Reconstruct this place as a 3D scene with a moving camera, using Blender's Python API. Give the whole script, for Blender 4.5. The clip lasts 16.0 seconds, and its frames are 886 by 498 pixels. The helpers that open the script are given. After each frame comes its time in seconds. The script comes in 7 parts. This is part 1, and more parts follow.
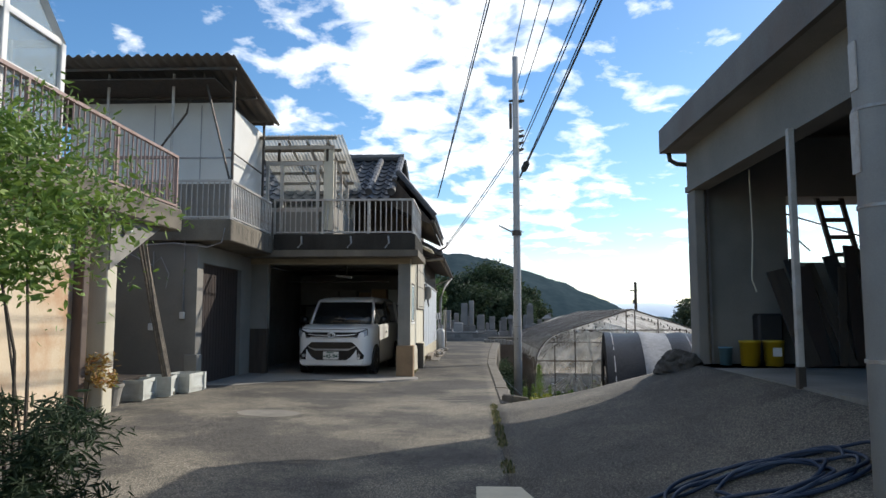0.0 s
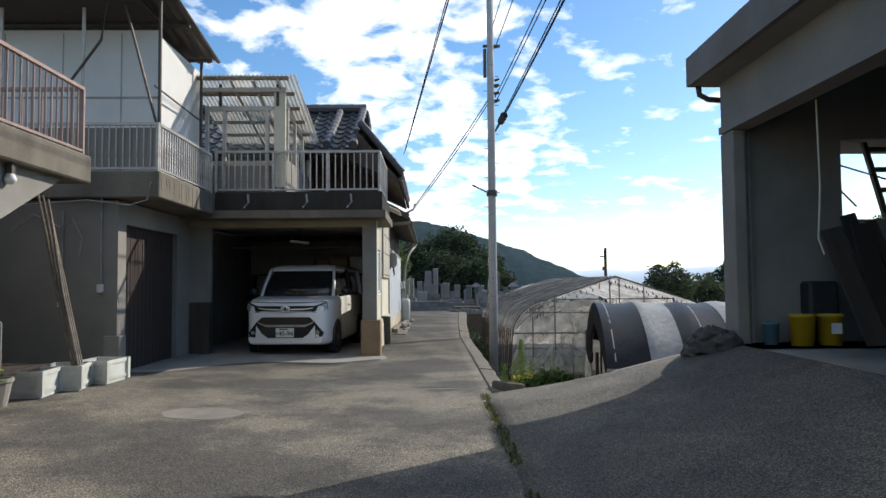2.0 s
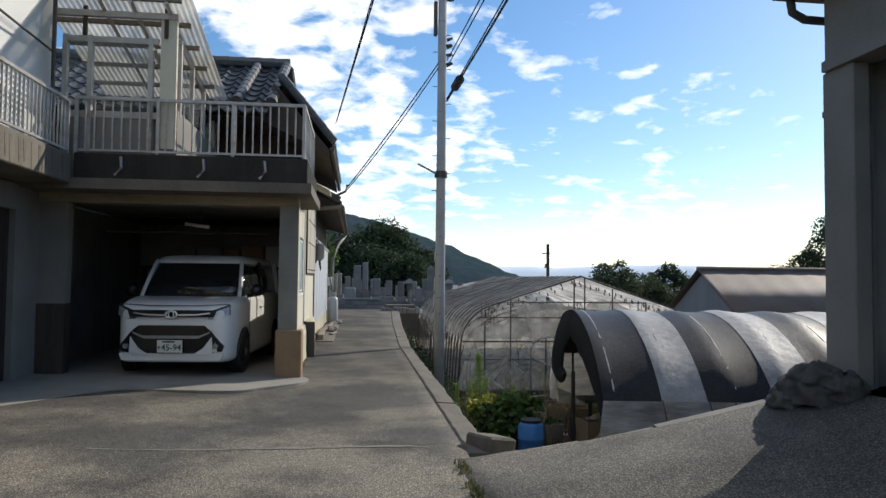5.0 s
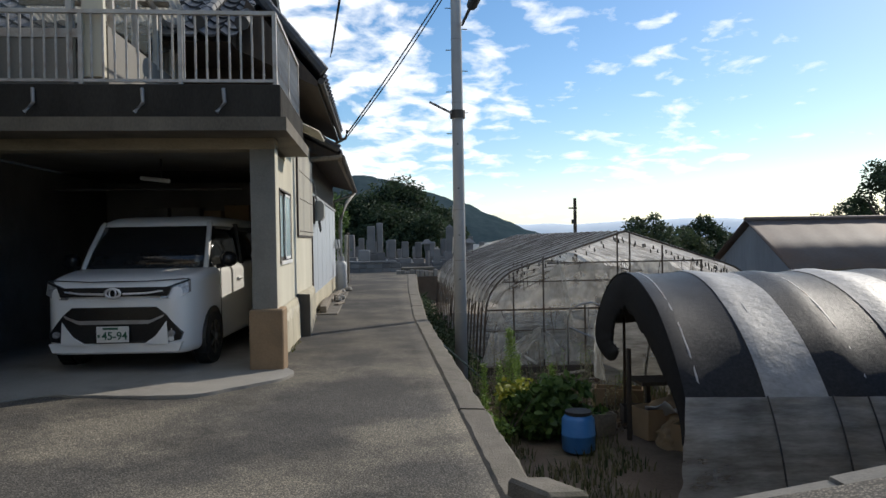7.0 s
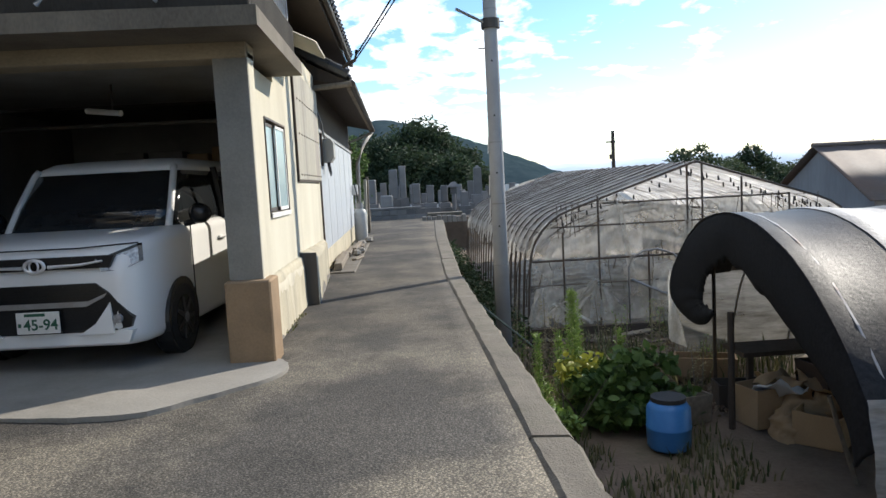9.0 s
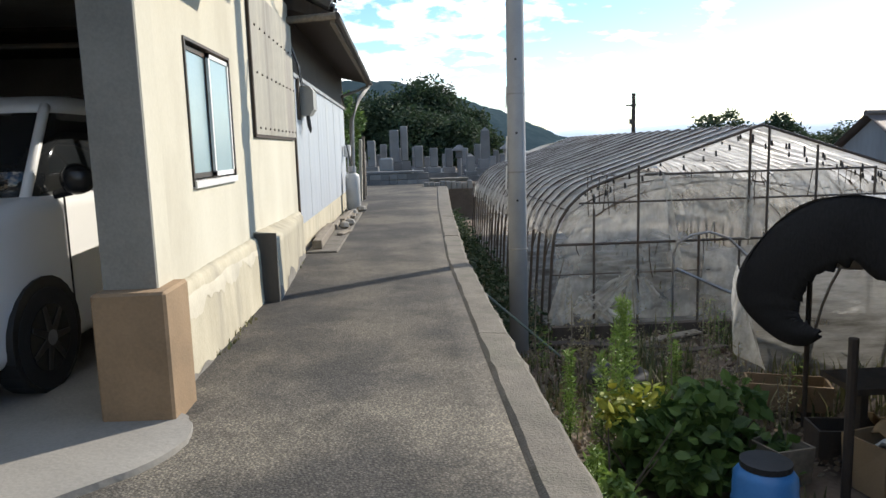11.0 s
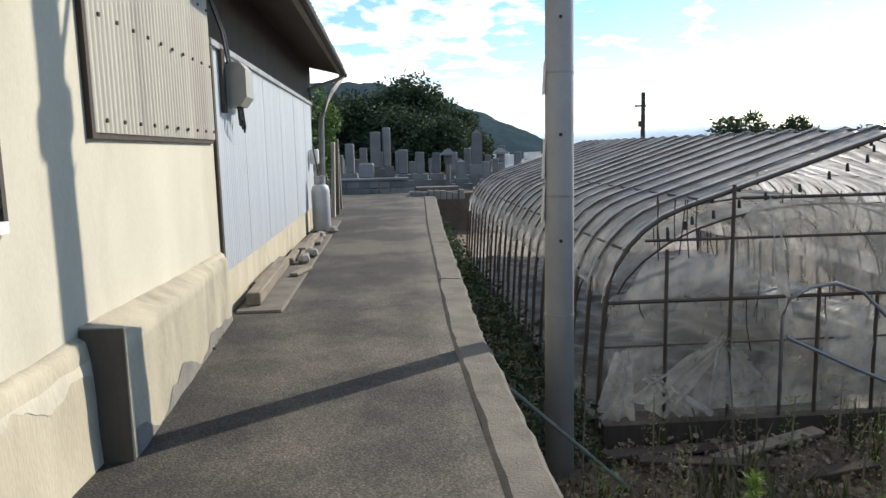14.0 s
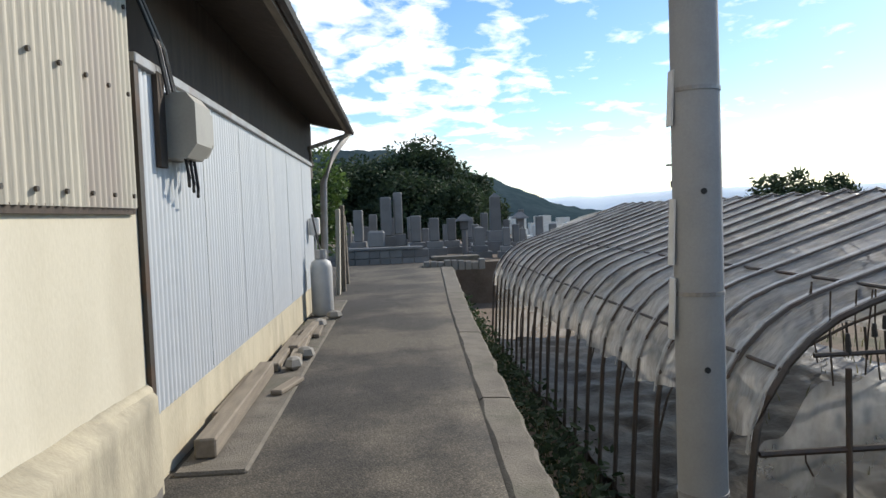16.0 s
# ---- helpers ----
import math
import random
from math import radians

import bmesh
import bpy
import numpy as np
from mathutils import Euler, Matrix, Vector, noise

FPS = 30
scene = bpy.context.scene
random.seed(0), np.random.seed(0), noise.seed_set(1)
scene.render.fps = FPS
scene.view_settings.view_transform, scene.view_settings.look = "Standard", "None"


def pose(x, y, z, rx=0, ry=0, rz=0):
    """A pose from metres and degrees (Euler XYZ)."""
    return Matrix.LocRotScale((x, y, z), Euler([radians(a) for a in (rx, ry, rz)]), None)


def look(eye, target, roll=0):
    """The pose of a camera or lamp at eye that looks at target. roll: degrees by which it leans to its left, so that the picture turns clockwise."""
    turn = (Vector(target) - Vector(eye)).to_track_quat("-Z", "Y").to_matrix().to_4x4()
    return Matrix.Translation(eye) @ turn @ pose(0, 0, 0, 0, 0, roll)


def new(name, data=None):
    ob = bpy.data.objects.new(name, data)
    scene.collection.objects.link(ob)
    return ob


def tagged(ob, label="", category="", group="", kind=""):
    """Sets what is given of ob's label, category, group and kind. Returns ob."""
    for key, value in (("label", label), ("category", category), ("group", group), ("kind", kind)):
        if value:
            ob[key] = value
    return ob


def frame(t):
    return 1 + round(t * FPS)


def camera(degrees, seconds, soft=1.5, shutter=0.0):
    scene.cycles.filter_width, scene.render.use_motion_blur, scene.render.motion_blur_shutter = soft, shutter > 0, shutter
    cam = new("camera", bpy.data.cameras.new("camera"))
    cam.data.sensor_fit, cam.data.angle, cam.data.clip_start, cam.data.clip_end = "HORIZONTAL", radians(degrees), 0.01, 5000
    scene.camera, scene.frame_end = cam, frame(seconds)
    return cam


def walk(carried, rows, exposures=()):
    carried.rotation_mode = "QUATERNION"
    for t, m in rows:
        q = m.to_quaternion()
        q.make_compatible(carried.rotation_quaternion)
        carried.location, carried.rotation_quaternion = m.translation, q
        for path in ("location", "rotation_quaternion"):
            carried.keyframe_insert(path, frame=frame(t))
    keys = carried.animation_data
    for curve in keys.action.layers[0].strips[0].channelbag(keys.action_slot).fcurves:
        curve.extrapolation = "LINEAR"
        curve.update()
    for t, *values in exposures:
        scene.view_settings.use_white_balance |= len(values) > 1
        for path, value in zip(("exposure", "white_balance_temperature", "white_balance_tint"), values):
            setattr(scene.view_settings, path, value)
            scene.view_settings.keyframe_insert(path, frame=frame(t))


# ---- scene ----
cam = camera(63.8, 16.0)
METRES, EYE, TILT, LEAN, TURN = 17.3, 1.45, 0.0, 0.0, 2.3
ROWS = [
    (0.0, 0.0, 0.0, 0.0, -0.0, 5.47, -0.02),
    (0.5, -0.0001, 0.0307, 0.0002, -0.62, 5.04, 0.28),
    (1.0, -0.0099, 0.0574, 0.0019, -1.81, 3.96, -0.54),
    (1.5, -0.0081, 0.0863, 0.0024, -2.95, 3.49, 0.06),
    (2.0, -0.0144, 0.1156, 0.0026, -3.36, 2.87, 0.46),
    (2.5, -0.0132, 0.1448, 0.0031, -4.36, 2.37, -0.16),
    (3.0, -0.0179, 0.1744, 0.004, -5.1, 2.34, -0.68),
    (3.5, -0.0205, 0.2035, 0.0052, -5.79, 2.87, -1.03),
    (4.0, -0.02, 0.2351, 0.0066, -6.42, 3.35, -0.35),
    (4.5, -0.0208, 0.2638, 0.0076, -9.42, 3.01, -0.76),
    (7.0, 0.0034, 0.4275, 0.0076, -7.75, -0.8, 0.95),
    (7.5, 0.001, 0.4589, 0.0068, -7.38, -2.12, 0.64),
    (8.0, 0.0063, 0.4913, 0.0063, -6.16, -3.71, 1.29),
    (8.5, 0.0043, 0.523, 0.0056, -6.0, -4.81, 1.94),
    (9.0, 0.0113, 0.5544, 0.005, -5.84, -5.27, 3.01),
    (11.5, 0.0258, 0.7092, 0.0034, -4.87, -8.39, 1.06),
    (12.0, 0.0282, 0.7388, 0.0037, -3.93, -8.23, 1.07),
    (12.5, 0.0312, 0.7704, 0.003, -3.69, -8.42, 1.69),
    (13.0, 0.0318, 0.7993, 0.0043, -5.36, -8.66, 1.14),
    (13.5, 0.0358, 0.8325, 0.0044, -6.29, -8.04, 1.67),
    (14.0, 0.0341, 0.8627, 0.0063, -6.76, -7.95, 1.32),
    (14.5, 0.0387, 0.8952, 0.0068, -6.47, -6.31, 2.2),
    (15.0, 0.0354, 0.9263, 0.0078, -6.61, -5.65, 2.13),
    (15.5, 0.04, 0.9595, 0.0079, -6.09, -3.78, 2.69),
    (16.0, 0.0355, 0.9907, 0.008, -6.04, -2.75, 2.17),
]
walk(cam, [(t, pose(0, 0, EYE, TILT, LEAN, TURN) @ pose(METRES * x, METRES * y, METRES * z, 90 + pitch, roll, yaw)) for t, x, y, z, yaw, pitch, roll in ROWS],
     [(0.0, 0.3), (3.5, 0.2), (7.0, -0.08), (8.0, 0.28), (9.0, 0.60), (11.5, 0.58), (12.5, 0.46), (14.5, 0.45), (16.0, 0.27)])

# ---- world, sun ----
SUN_DIR = Vector((0.8, 0.63, math.tan(radians(32)))).normalized()
world = bpy.data.worlds.new("sky")
scene.world = world
world.use_nodes = True
wn, wl = world.node_tree.nodes, world.node_tree.links
wn.clear()


def wnode(kind, **values):
    n = wn.new(kind)
    for key, value in values.items():
        n.inputs[key].default_value = value
    return n


def wmath(op, a, b=None):
    n = wn.new("ShaderNodeMath")
    n.operation = op
    for i, v in enumerate((a, b)):
        if v is None:
            continue
        if isinstance(v, (int, float)):
            n.inputs[i].default_value = v
        else:
            wl.new(v, n.inputs[i])
    return n.outputs[0]


sky = wn.new("ShaderNodeTexSky")
sky.sky_type, sky.sun_disc = "NISHITA", False
sky.sun_elevation, sky.sun_rotation = radians(32), radians(51.8)
sky.air_density, sky.dust_density, sky.ozone_density = 1.0, 0.3, 2.5
coords = wn.new("ShaderNodeTexCoord")
split = wn.new("ShaderNodeSeparateXYZ")
wl.new(coords.outputs["Generated"], split.inputs[0])
height = wmath("MAXIMUM", split.outputs[2], 0.02)
lifted = wmath("ADD", height, 0.22)
flat = wn.new("ShaderNodeCombineXYZ")
wl.new(wmath("DIVIDE", split.outputs[0], lifted), flat.inputs[0])
wl.new(wmath("DIVIDE", split.outputs[1], lifted), flat.inputs[1])
big = wnode("ShaderNodeTexNoise", Scale=1.15, Detail=2.0, Roughness=0.5)
fine = wnode("ShaderNodeTexNoise", Scale=7.0, Detail=8.0, Roughness=0.55, Distortion=0.25)
wl.new(flat.outputs[0], big.inputs["Vector"])
wl.new(flat.outputs[0], fine.inputs["Vector"])
# broken cloud bank straight ahead, thinning out towards both sides
bank = wmath("SUBTRACT", 0.13, wmath("MULTIPLY", wmath("ABSOLUTE", wmath("ADD", split.outputs[0], 0.08)), 0.36))
amount = wmath("ADD", wmath("ADD", wmath("MULTIPLY", big.outputs["Fac"], 0.55), wmath("MULTIPLY", fine.outputs["Fac"], 0.75)), bank)
ramp = wn.new("ShaderNodeValToRGB")
ramp.color_ramp.elements[0].position, ramp.color_ramp.elements[1].position = 0.67, 0.80
wl.new(amount, ramp.inputs[0])
cover = wmath("MULTIPLY", ramp.outputs[0], 0.92)
low = wn.new("ShaderNodeMapRange")
for i, v in enumerate((0.0, 0.10, 0.42, 0.0)):
    low.inputs[i + 1].default_value = v
wl.new(height, low.inputs[0])
cover = wmath("MAXIMUM", cover, low.outputs[0])
mix = wn.new("ShaderNodeMixRGB")
wl.new(cover, mix.inputs[0])
vivid = wn.new("ShaderNodeHueSaturation")
vivid.inputs["Saturation"].default_value = 1.22
wl.new(sky.outputs[0], vivid.inputs["Color"])
wl.new(vivid.outputs[0], mix.inputs[1])
mix.inputs[2].default_value = (9.6, 9.8, 10.0, 1)
back = wn.new("ShaderNodeBackground")
back.inputs[1].default_value = 0.135
wl.new(mix.outputs[0], back.inputs[0])
wl.new(back.outputs[0], wn.new("ShaderNodeOutputWorld").inputs[0])

sun = new("sun", bpy.data.lights.new("sun", "SUN"))
sun.data.energy, sun.data.angle, sun.data.color = 4.2, radians(0.5), (1.0, 0.93, 0.82)
sun.matrix_world = look(SUN_DIR * 60, (0, 0, 0))


# ---- materials ----
def mat(name, a, b=None, rough=0.8, scale=3.0, bump=0.15, metal=0.0, fine_scale=60.0, stretch=(1, 1, 1), stain=None, stain_amount=0.5, vary=0.0, spec=0.4):
    """Two colours mixed by a coarse and a fine noise, a fine bump, and stains of their own shape."""
    m = bpy.data.materials.new(name)
    m.use_nodes = True
    n, l = m.node_tree.nodes, m.node_tree.links
    p = n["Principled BSDF"]
    b = b or tuple(c * 0.8 for c in a)
    tc, mp = n.new("ShaderNodeTexCoord"), n.new("ShaderNodeMapping")
    mp.inputs["Scale"].default_value = stretch
    l.new(tc.outputs["Object"], mp.inputs[0])
    n1, n2 = n.new("ShaderNodeTexNoise"), n.new("ShaderNodeTexNoise")
    n1.inputs["Scale"].default_value, n1.inputs["Detail"].default_value = scale, 6
    n2.inputs["Scale"].default_value, n2.inputs["Detail"].default_value = fine_scale, 4
    for k in (n1, n2):
        l.new(mp.outputs[0], k.inputs["Vector"])
    add = n.new("ShaderNodeMath")
    add.operation = "MULTIPLY_ADD"
    l.new(n2.outputs["Fac"], add.inputs[0])
    add.inputs[1].default_value = 0.5
    l.new(n1.outputs["Fac"], add.inputs[2])
    rp = n.new("ShaderNodeValToRGB")
    rp.color_ramp.elements[0].position, rp.color_ramp.elements[1].position = 0.5, 1.0
    rp.color_ramp.elements[0].color, rp.color_ramp.elements[1].color = (*a, 1), (*b, 1)
    l.new(add.outputs[0], rp.inputs[0])
    colour = rp.outputs[0]
    if stain:
        n3 = n.new("ShaderNodeTexNoise")
        n3.inputs["Scale"].default_value, n3.inputs["Detail"].default_value = scale * 0.35, 8
        n3.inputs["Roughness"].default_value = 0.65
        l.new(mp.outputs[0], n3.inputs["Vector"])
        r3 = n.new("ShaderNodeValToRGB")
        r3.color_ramp.elements[0].position, r3.color_ramp.elements[1].position = 0.52, 0.68
        r3.color_ramp.elements[1].color = (stain_amount,) * 3 + (1,)
        l.new(n3.outputs["Fac"], r3.inputs[0])
        mx = n.new("ShaderNodeMixRGB")
        mx.inputs[2].default_value = (*stain, 1)
        l.new(r3.outputs[0], mx.inputs[0])
        l.new(colour, mx.inputs[1])
        colour = mx.outputs[0]
    if vary:
        info, hsv = n.new("ShaderNodeObjectInfo"), n.new("ShaderNodeHueSaturation")
        mr = n.new("ShaderNodeMapRange")
        mr.inputs[3].default_value, mr.inputs[4].default_value = 1 - vary, 1 + vary
        l.new(info.outputs["Random"], mr.inputs[0])
        l.new(mr.outputs[0], hsv.inputs["Value"])
        l.new(colour, hsv.inputs["Color"])
        colour = hsv.outputs[0]
    l.new(colour, p.inputs["Base Color"])
    p.inputs["Roughness"].default_value, p.inputs["Metallic"].default_value = rough, metal
    p.inputs["Specular IOR Level"].default_value = spec
    if bump:
        bp = n.new("ShaderNodeBump")
        bp.inputs["Strength"].default_value, bp.inputs["Distance"].default_value = bump, 0.02
        l.new(add.outputs[0], bp.inputs["Height"])
        l.new(bp.outputs[0], p.inputs["Normal"])
    return m


def glass_mat(name, colour, rough, clear):
    """A pane: part clear, part glossy."""
    m = bpy.data.materials.new(name)
    m.use_nodes = True
    n, l = m.node_tree.nodes, m.node_tree.links
    p = n["Principled BSDF"]
    p.inputs["Base Color"].default_value, p.inputs["Roughness"].default_value = (*colour, 1), rough
    tr, mx = n.new("ShaderNodeBsdfTransparent"), n.new("ShaderNodeMixShader")
    mx.inputs[0].default_value = 1 - clear
    l.new(tr.outputs[0], mx.inputs[1])
    l.new(p.outputs[0], mx.inputs[2])
    l.new(mx.outputs[0], n["Material Output"].inputs[0])
    return m


def film_mat(name, a, b, clear, scale, rough=0.35, stretch=(1, 1, 1), glow=0.55, dirt=0.75, tint=(0.9, 0.9, 0.88)):
    """Dirty plastic film, let through in part, with streaks and wrinkles."""
    m = mat(name, a, b, rough, scale, 0.6, 0, 25, stretch, stain=(0.09, 0.08, 0.065), stain_amount=dirt, spec=0.5)
    n, l = m.node_tree.nodes, m.node_tree.links
    tr, mx = n.new("ShaderNodeBsdfTransparent"), n.new("ShaderNodeMixShader")
    nz, rp = n.new("ShaderNodeTexNoise"), n.new("ShaderNodeMapRange")
    nz.inputs["Scale"].default_value, nz.inputs["Detail"].default_value = 1.7, 6
    l.new(n["Texture Coordinate"].outputs["Object"], nz.inputs["Vector"])
    for i, v in enumerate((0.35, 0.65, 1 - clear * 1.5, 1 - clear * 0.5)):
        rp.inputs[i + 1].default_value = v
    l.new(nz.outputs["Fac"], rp.inputs[0])
    l.new(rp.outputs[0], mx.inputs[0])
    tr.inputs[0].default_value = (*tint, 1)
    l.new(tr.outputs[0], mx.inputs[1])
    tl, both = n.new("ShaderNodeBsdfTranslucent"), n.new("ShaderNodeMixShader")
    both.inputs[0].default_value = glow
    p = n["Principled BSDF"]
    l.new(p.inputs["Base Color"].links[0].from_socket, tl.inputs[0])
    l.new(p.outputs[0], both.inputs[1])
    l.new(tl.outputs[0], both.inputs[2])
    l.new(both.outputs[0], mx.inputs[2])
    l.new(mx.outputs[0], n["Material Output"].inputs[0])
    return m


def leaf_mat(name, a, b, rough=0.55):
    m = bpy.data.materials.new(name)
    m.use_nodes = True
    n, l = m.node_tree.nodes, m.node_tree.links
    p = n["Principled BSDF"]
    geo, rp = n.new("ShaderNodeNewGeometry"), n.new("ShaderNodeValToRGB")
    rp.color_ramp.elements[0].color, rp.color_ramp.elements[1].color = (*a, 1), (*b, 1)
    l.new(geo.outputs["Random Per Island"], rp.inputs[0])
    l.new(rp.outputs[0], p.inputs["Base Color"])
    p.inputs["Roughness"].default_value = rough
    tl, mx = n.new("ShaderNodeBsdfTranslucent"), n.new("ShaderNodeMixShader")
    l.new(rp.outputs[0], tl.inputs[0])
    mx.inputs[0].default_value = 0.3
    l.new(p.outputs[0], mx.inputs[1])
    l.new(tl.outputs[0], mx.inputs[2])
    l.new(mx.outputs[0], n["Material Output"].inputs[0])
    return m


def asphalt_mat(name="coarse_asphalt", dusty=0.80):
    """Coarse worn asphalt: stone chips in dark binder; the dusty yard passes into the darker lane."""
    m = mat(name, (0.080, 0.075, 0.068), (0.145, 0.136, 0.122), 0.92, 0.7, 0.4, 0, 60)
    n, l = m.node_tree.nodes, m.node_tree.links
    p, tc = n["Principled BSDF"], n["Texture Coordinate"]

    def noise_ramp(scale, lo, hi, top, rough=0.6):
        nz, rp = n.new("ShaderNodeTexNoise"), n.new("ShaderNodeValToRGB")
        nz.inputs["Scale"].default_value, nz.inputs["Detail"].default_value, nz.inputs["Roughness"].default_value = scale, 9, rough
        l.new(tc.outputs["Object"], nz.inputs["Vector"])
        rp.color_ramp.elements[0].position, rp.color_ramp.elements[1].position = lo, hi
        rp.color_ramp.elements[1].color = (top, top, top, 1)
        l.new(nz.outputs["Fac"], rp.inputs[0])
        return rp.outputs[0], nz

    def mixed(fac, under, over, kind="MIX"):
        mx = n.new("ShaderNodeMixRGB")
        mx.blend_type = kind
        if isinstance(fac, float):
            mx.inputs[0].default_value = fac
        else:
            l.new(fac, mx.inputs[0])
        l.new(under, mx.inputs[1])
        if isinstance(over, tuple):
            mx.inputs[2].default_value = (*over, 1)
        else:
            l.new(over, mx.inputs[2])
        return mx.outputs[0]

    colour = p.inputs["Base Color"].links[0].from_socket
    dust, _ = noise_ramp(0.62, 0.44, 0.58, dusty)
    colour = mixed(dust, colour, (0.30, 0.27, 0.215))
    wet, _ = noise_ramp(1.4, 0.50, 0.64, 0.6)
    colour = mixed(wet, colour, (0.052, 0.05, 0.046))
    # newer, darker surfacing further up the lane, with a ragged passage
    sep, wob, far = n.new("ShaderNodeSeparateXYZ"), n.new("ShaderNodeMath"), n.new("ShaderNodeMapRange")
    _, ragged = noise_ramp(0.55, 0, 1, 1.0)
    l.new(tc.outputs["Object"], sep.inputs[0])
    wob.operation = "MULTIPLY_ADD"
    wob.inputs[1].default_value = 7.0
    l.new(ragged.outputs["Fac"], wob.inputs[0])
    l.new(sep.outputs[1], wob.inputs[2])
    far.inputs[1].default_value, far.inputs[2].default_value = 14.0, 20.0
    l.new(wob.outputs[0], far.inputs[0])
    tone = n.new("ShaderNodeValToRGB")
    tone.color_ramp.elements[0].color, tone.color_ramp.elements[1].color = (1, 1, 1, 1), (0.43, 0.415, 0.405, 1)
    l.new(far.outputs[0], tone.inputs[0])
    colour = mixed(1.0, colour, tone.outputs[0], "MULTIPLY")
    coarse = n.new("ShaderNodeMapRange")
    coarse.inputs[3].default_value, coarse.inputs[4].default_value = 1.0, 0.55
    l.new(far.outputs[0], coarse.inputs[0])
    height = None
    for scale, lo, hi, pale, dark in ((72, 0.10, 0.62, 1.60, 0.50), (170, 0.15, 0.6, 1.35, 0.72)):
        vo, rp = n.new("ShaderNodeTexVoronoi"), n.new("ShaderNodeValToRGB")
        vo.inputs["Scale"].default_value = scale
        l.new(tc.outputs["Object"], vo.inputs["Vector"])
        rp.color_ramp.elements[0].position, rp.color_ramp.elements[1].position = lo, hi
        rp.color_ramp.elements[0].color, rp.color_ramp.elements[1].color = (pale, pale * 0.98, pale * 0.94, 1), (dark, dark, dark, 1)
        l.new(vo.outputs["Distance"], rp.inputs[0])
        colour = mixed(coarse.outputs[0], colour, rp.outputs[0], "MULTIPLY")
        if height is None:
            height = vo.outputs["Distance"]
            stone, sr = n.new("ShaderNodeRGBToBW"), n.new("ShaderNodeMapRange")
            l.new(vo.outputs["Color"], stone.inputs[0])
            sr.inputs[1].default_value, sr.inputs[2].default_value, sr.inputs[3].default_value, sr.inputs[4].default_value = 0.2, 0.8, 0.72, 1.30
            l.new(stone.outputs[0], sr.inputs[0])
            colour = mixed(1.0, colour, sr.outputs[0], "MULTIPLY")
    l.new(colour, p.inputs["Base Color"])
    bp = n.new("ShaderNodeBump")
    bp.invert = True
    bp.inputs["Strength"].default_value, bp.inputs["Distance"].default_value = 0.4, 0.008
    l.new(height, bp.inputs["Height"])
    l.new(p.inputs["Normal"].links[0].from_socket, bp.inputs["Normal"])
    l.new(bp.outputs[0], p.inputs["Normal"])
    return m


ASPHALT = asphalt_mat()
RAMP_ASPHALT = asphalt_mat("dark_ramp_asphalt", 0.3)
DUSTY = mat("dusty_worn_concrete", (0.26, 0.24, 0.20), (0.15, 0.14, 0.12), 0.95, 3.0, 0.4, 0, 60, stain=(0.11, 0.105, 0.095), stain_amount=0.75)
CONCRETE = mat("old_concrete", (0.30, 0.28, 0.245), (0.20, 0.19, 0.17), 0.9, 1.6, 0.3, 0, 50, stain=(0.13, 0.12, 0.10), stain_amount=0.6)
PALE_CONCRETE = mat("pale_concrete", (0.165, 0.146, 0.118), (0.098, 0.086, 0.069), 0.9, 4.5, 0.8, 0, 70, stain=(0.075, 0.075, 0.05), stain_amount=0.7, vary=0.08)
BLACKENED = mat("rain_blackened_concrete", (0.028, 0.026, 0.023), (0.055, 0.05, 0.043), 0.92, 2.5, 0.3, 0, 50, stretch=(1, 1, 0.4), stain=(0.07, 0.065, 0.055), stain_amount=0.45, spec=0.1)
MOULDY = mat("mould_stained_concrete", (0.19, 0.165, 0.128), (0.095, 0.082, 0.064), 0.92, 2.0, 0.3, 0, 50, stretch=(1, 1, 0.5), stain=(0.24, 0.21, 0.165), stain_amount=0.5)
GREY_WALL = mat("grey_render", (0.27, 0.25, 0.22), (0.19, 0.18, 0.16), 0.92, 1.1, 0.2, 0, 60, stain=(0.14, 0.13, 0.115), stain_amount=0.6)
CREAM = mat("cream_render", (0.60, 0.557, 0.445), (0.50, 0.458, 0.355), 0.9, 1.7, 0.14, 0, 80, stretch=(1, 1, 0.45), stain=(0.42, 0.375, 0.285), stain_amount=0.8)
# dark grey that stands in for shade on the buttress end
SHADED_END = mat("shaded_end_grey", (0.10, 0.092, 0.082), (0.065, 0.06, 0.054), 0.9, 3, 0.3, 0, 50, stretch=(4, 4, 0.5))
MOSSY = mat("moss_stained_render", (0.46, 0.41, 0.30), (0.32, 0.285, 0.21), 0.92, 2.6, 0.35, 0, 60, stretch=(1, 1.3, 0.5), stain=(0.19, 0.175, 0.135), stain_amount=0.9)
# greyer and darker than the cream render: shade of the pier's front, in the colour
SHADED_FACE = mat("shaded_pier_face", (0.30, 0.285, 0.25), (0.21, 0.20, 0.175), 0.92, 1.8, 0.25, 0, 60, stain=(0.15, 0.14, 0.12), stain_amount=0.5)
PLINTH = mat("worn_plinth_render", (0.54, 0.485, 0.355), (0.40, 0.352, 0.255), 0.92, 3.5, 0.35, 0, 60, stretch=(1, 1.3, 0.35), stain=(0.27, 0.24, 0.185), stain_amount=0.8)
TERRACOTTA = mat("brown_pier_render", (0.30, 0.205, 0.12), (0.20, 0.138, 0.082), 0.9, 3, 0.2, 0, 60, stain=(0.2, 0.14, 0.09), stain_amount=0.5)
WHITE_PANEL = mat("white_panel", (0.66, 0.65, 0.62), (0.56, 0.55, 0.52), 0.6, 1.2, 0.05, 0, 40, stain=(0.45, 0.43, 0.39), stain_amount=0.35)
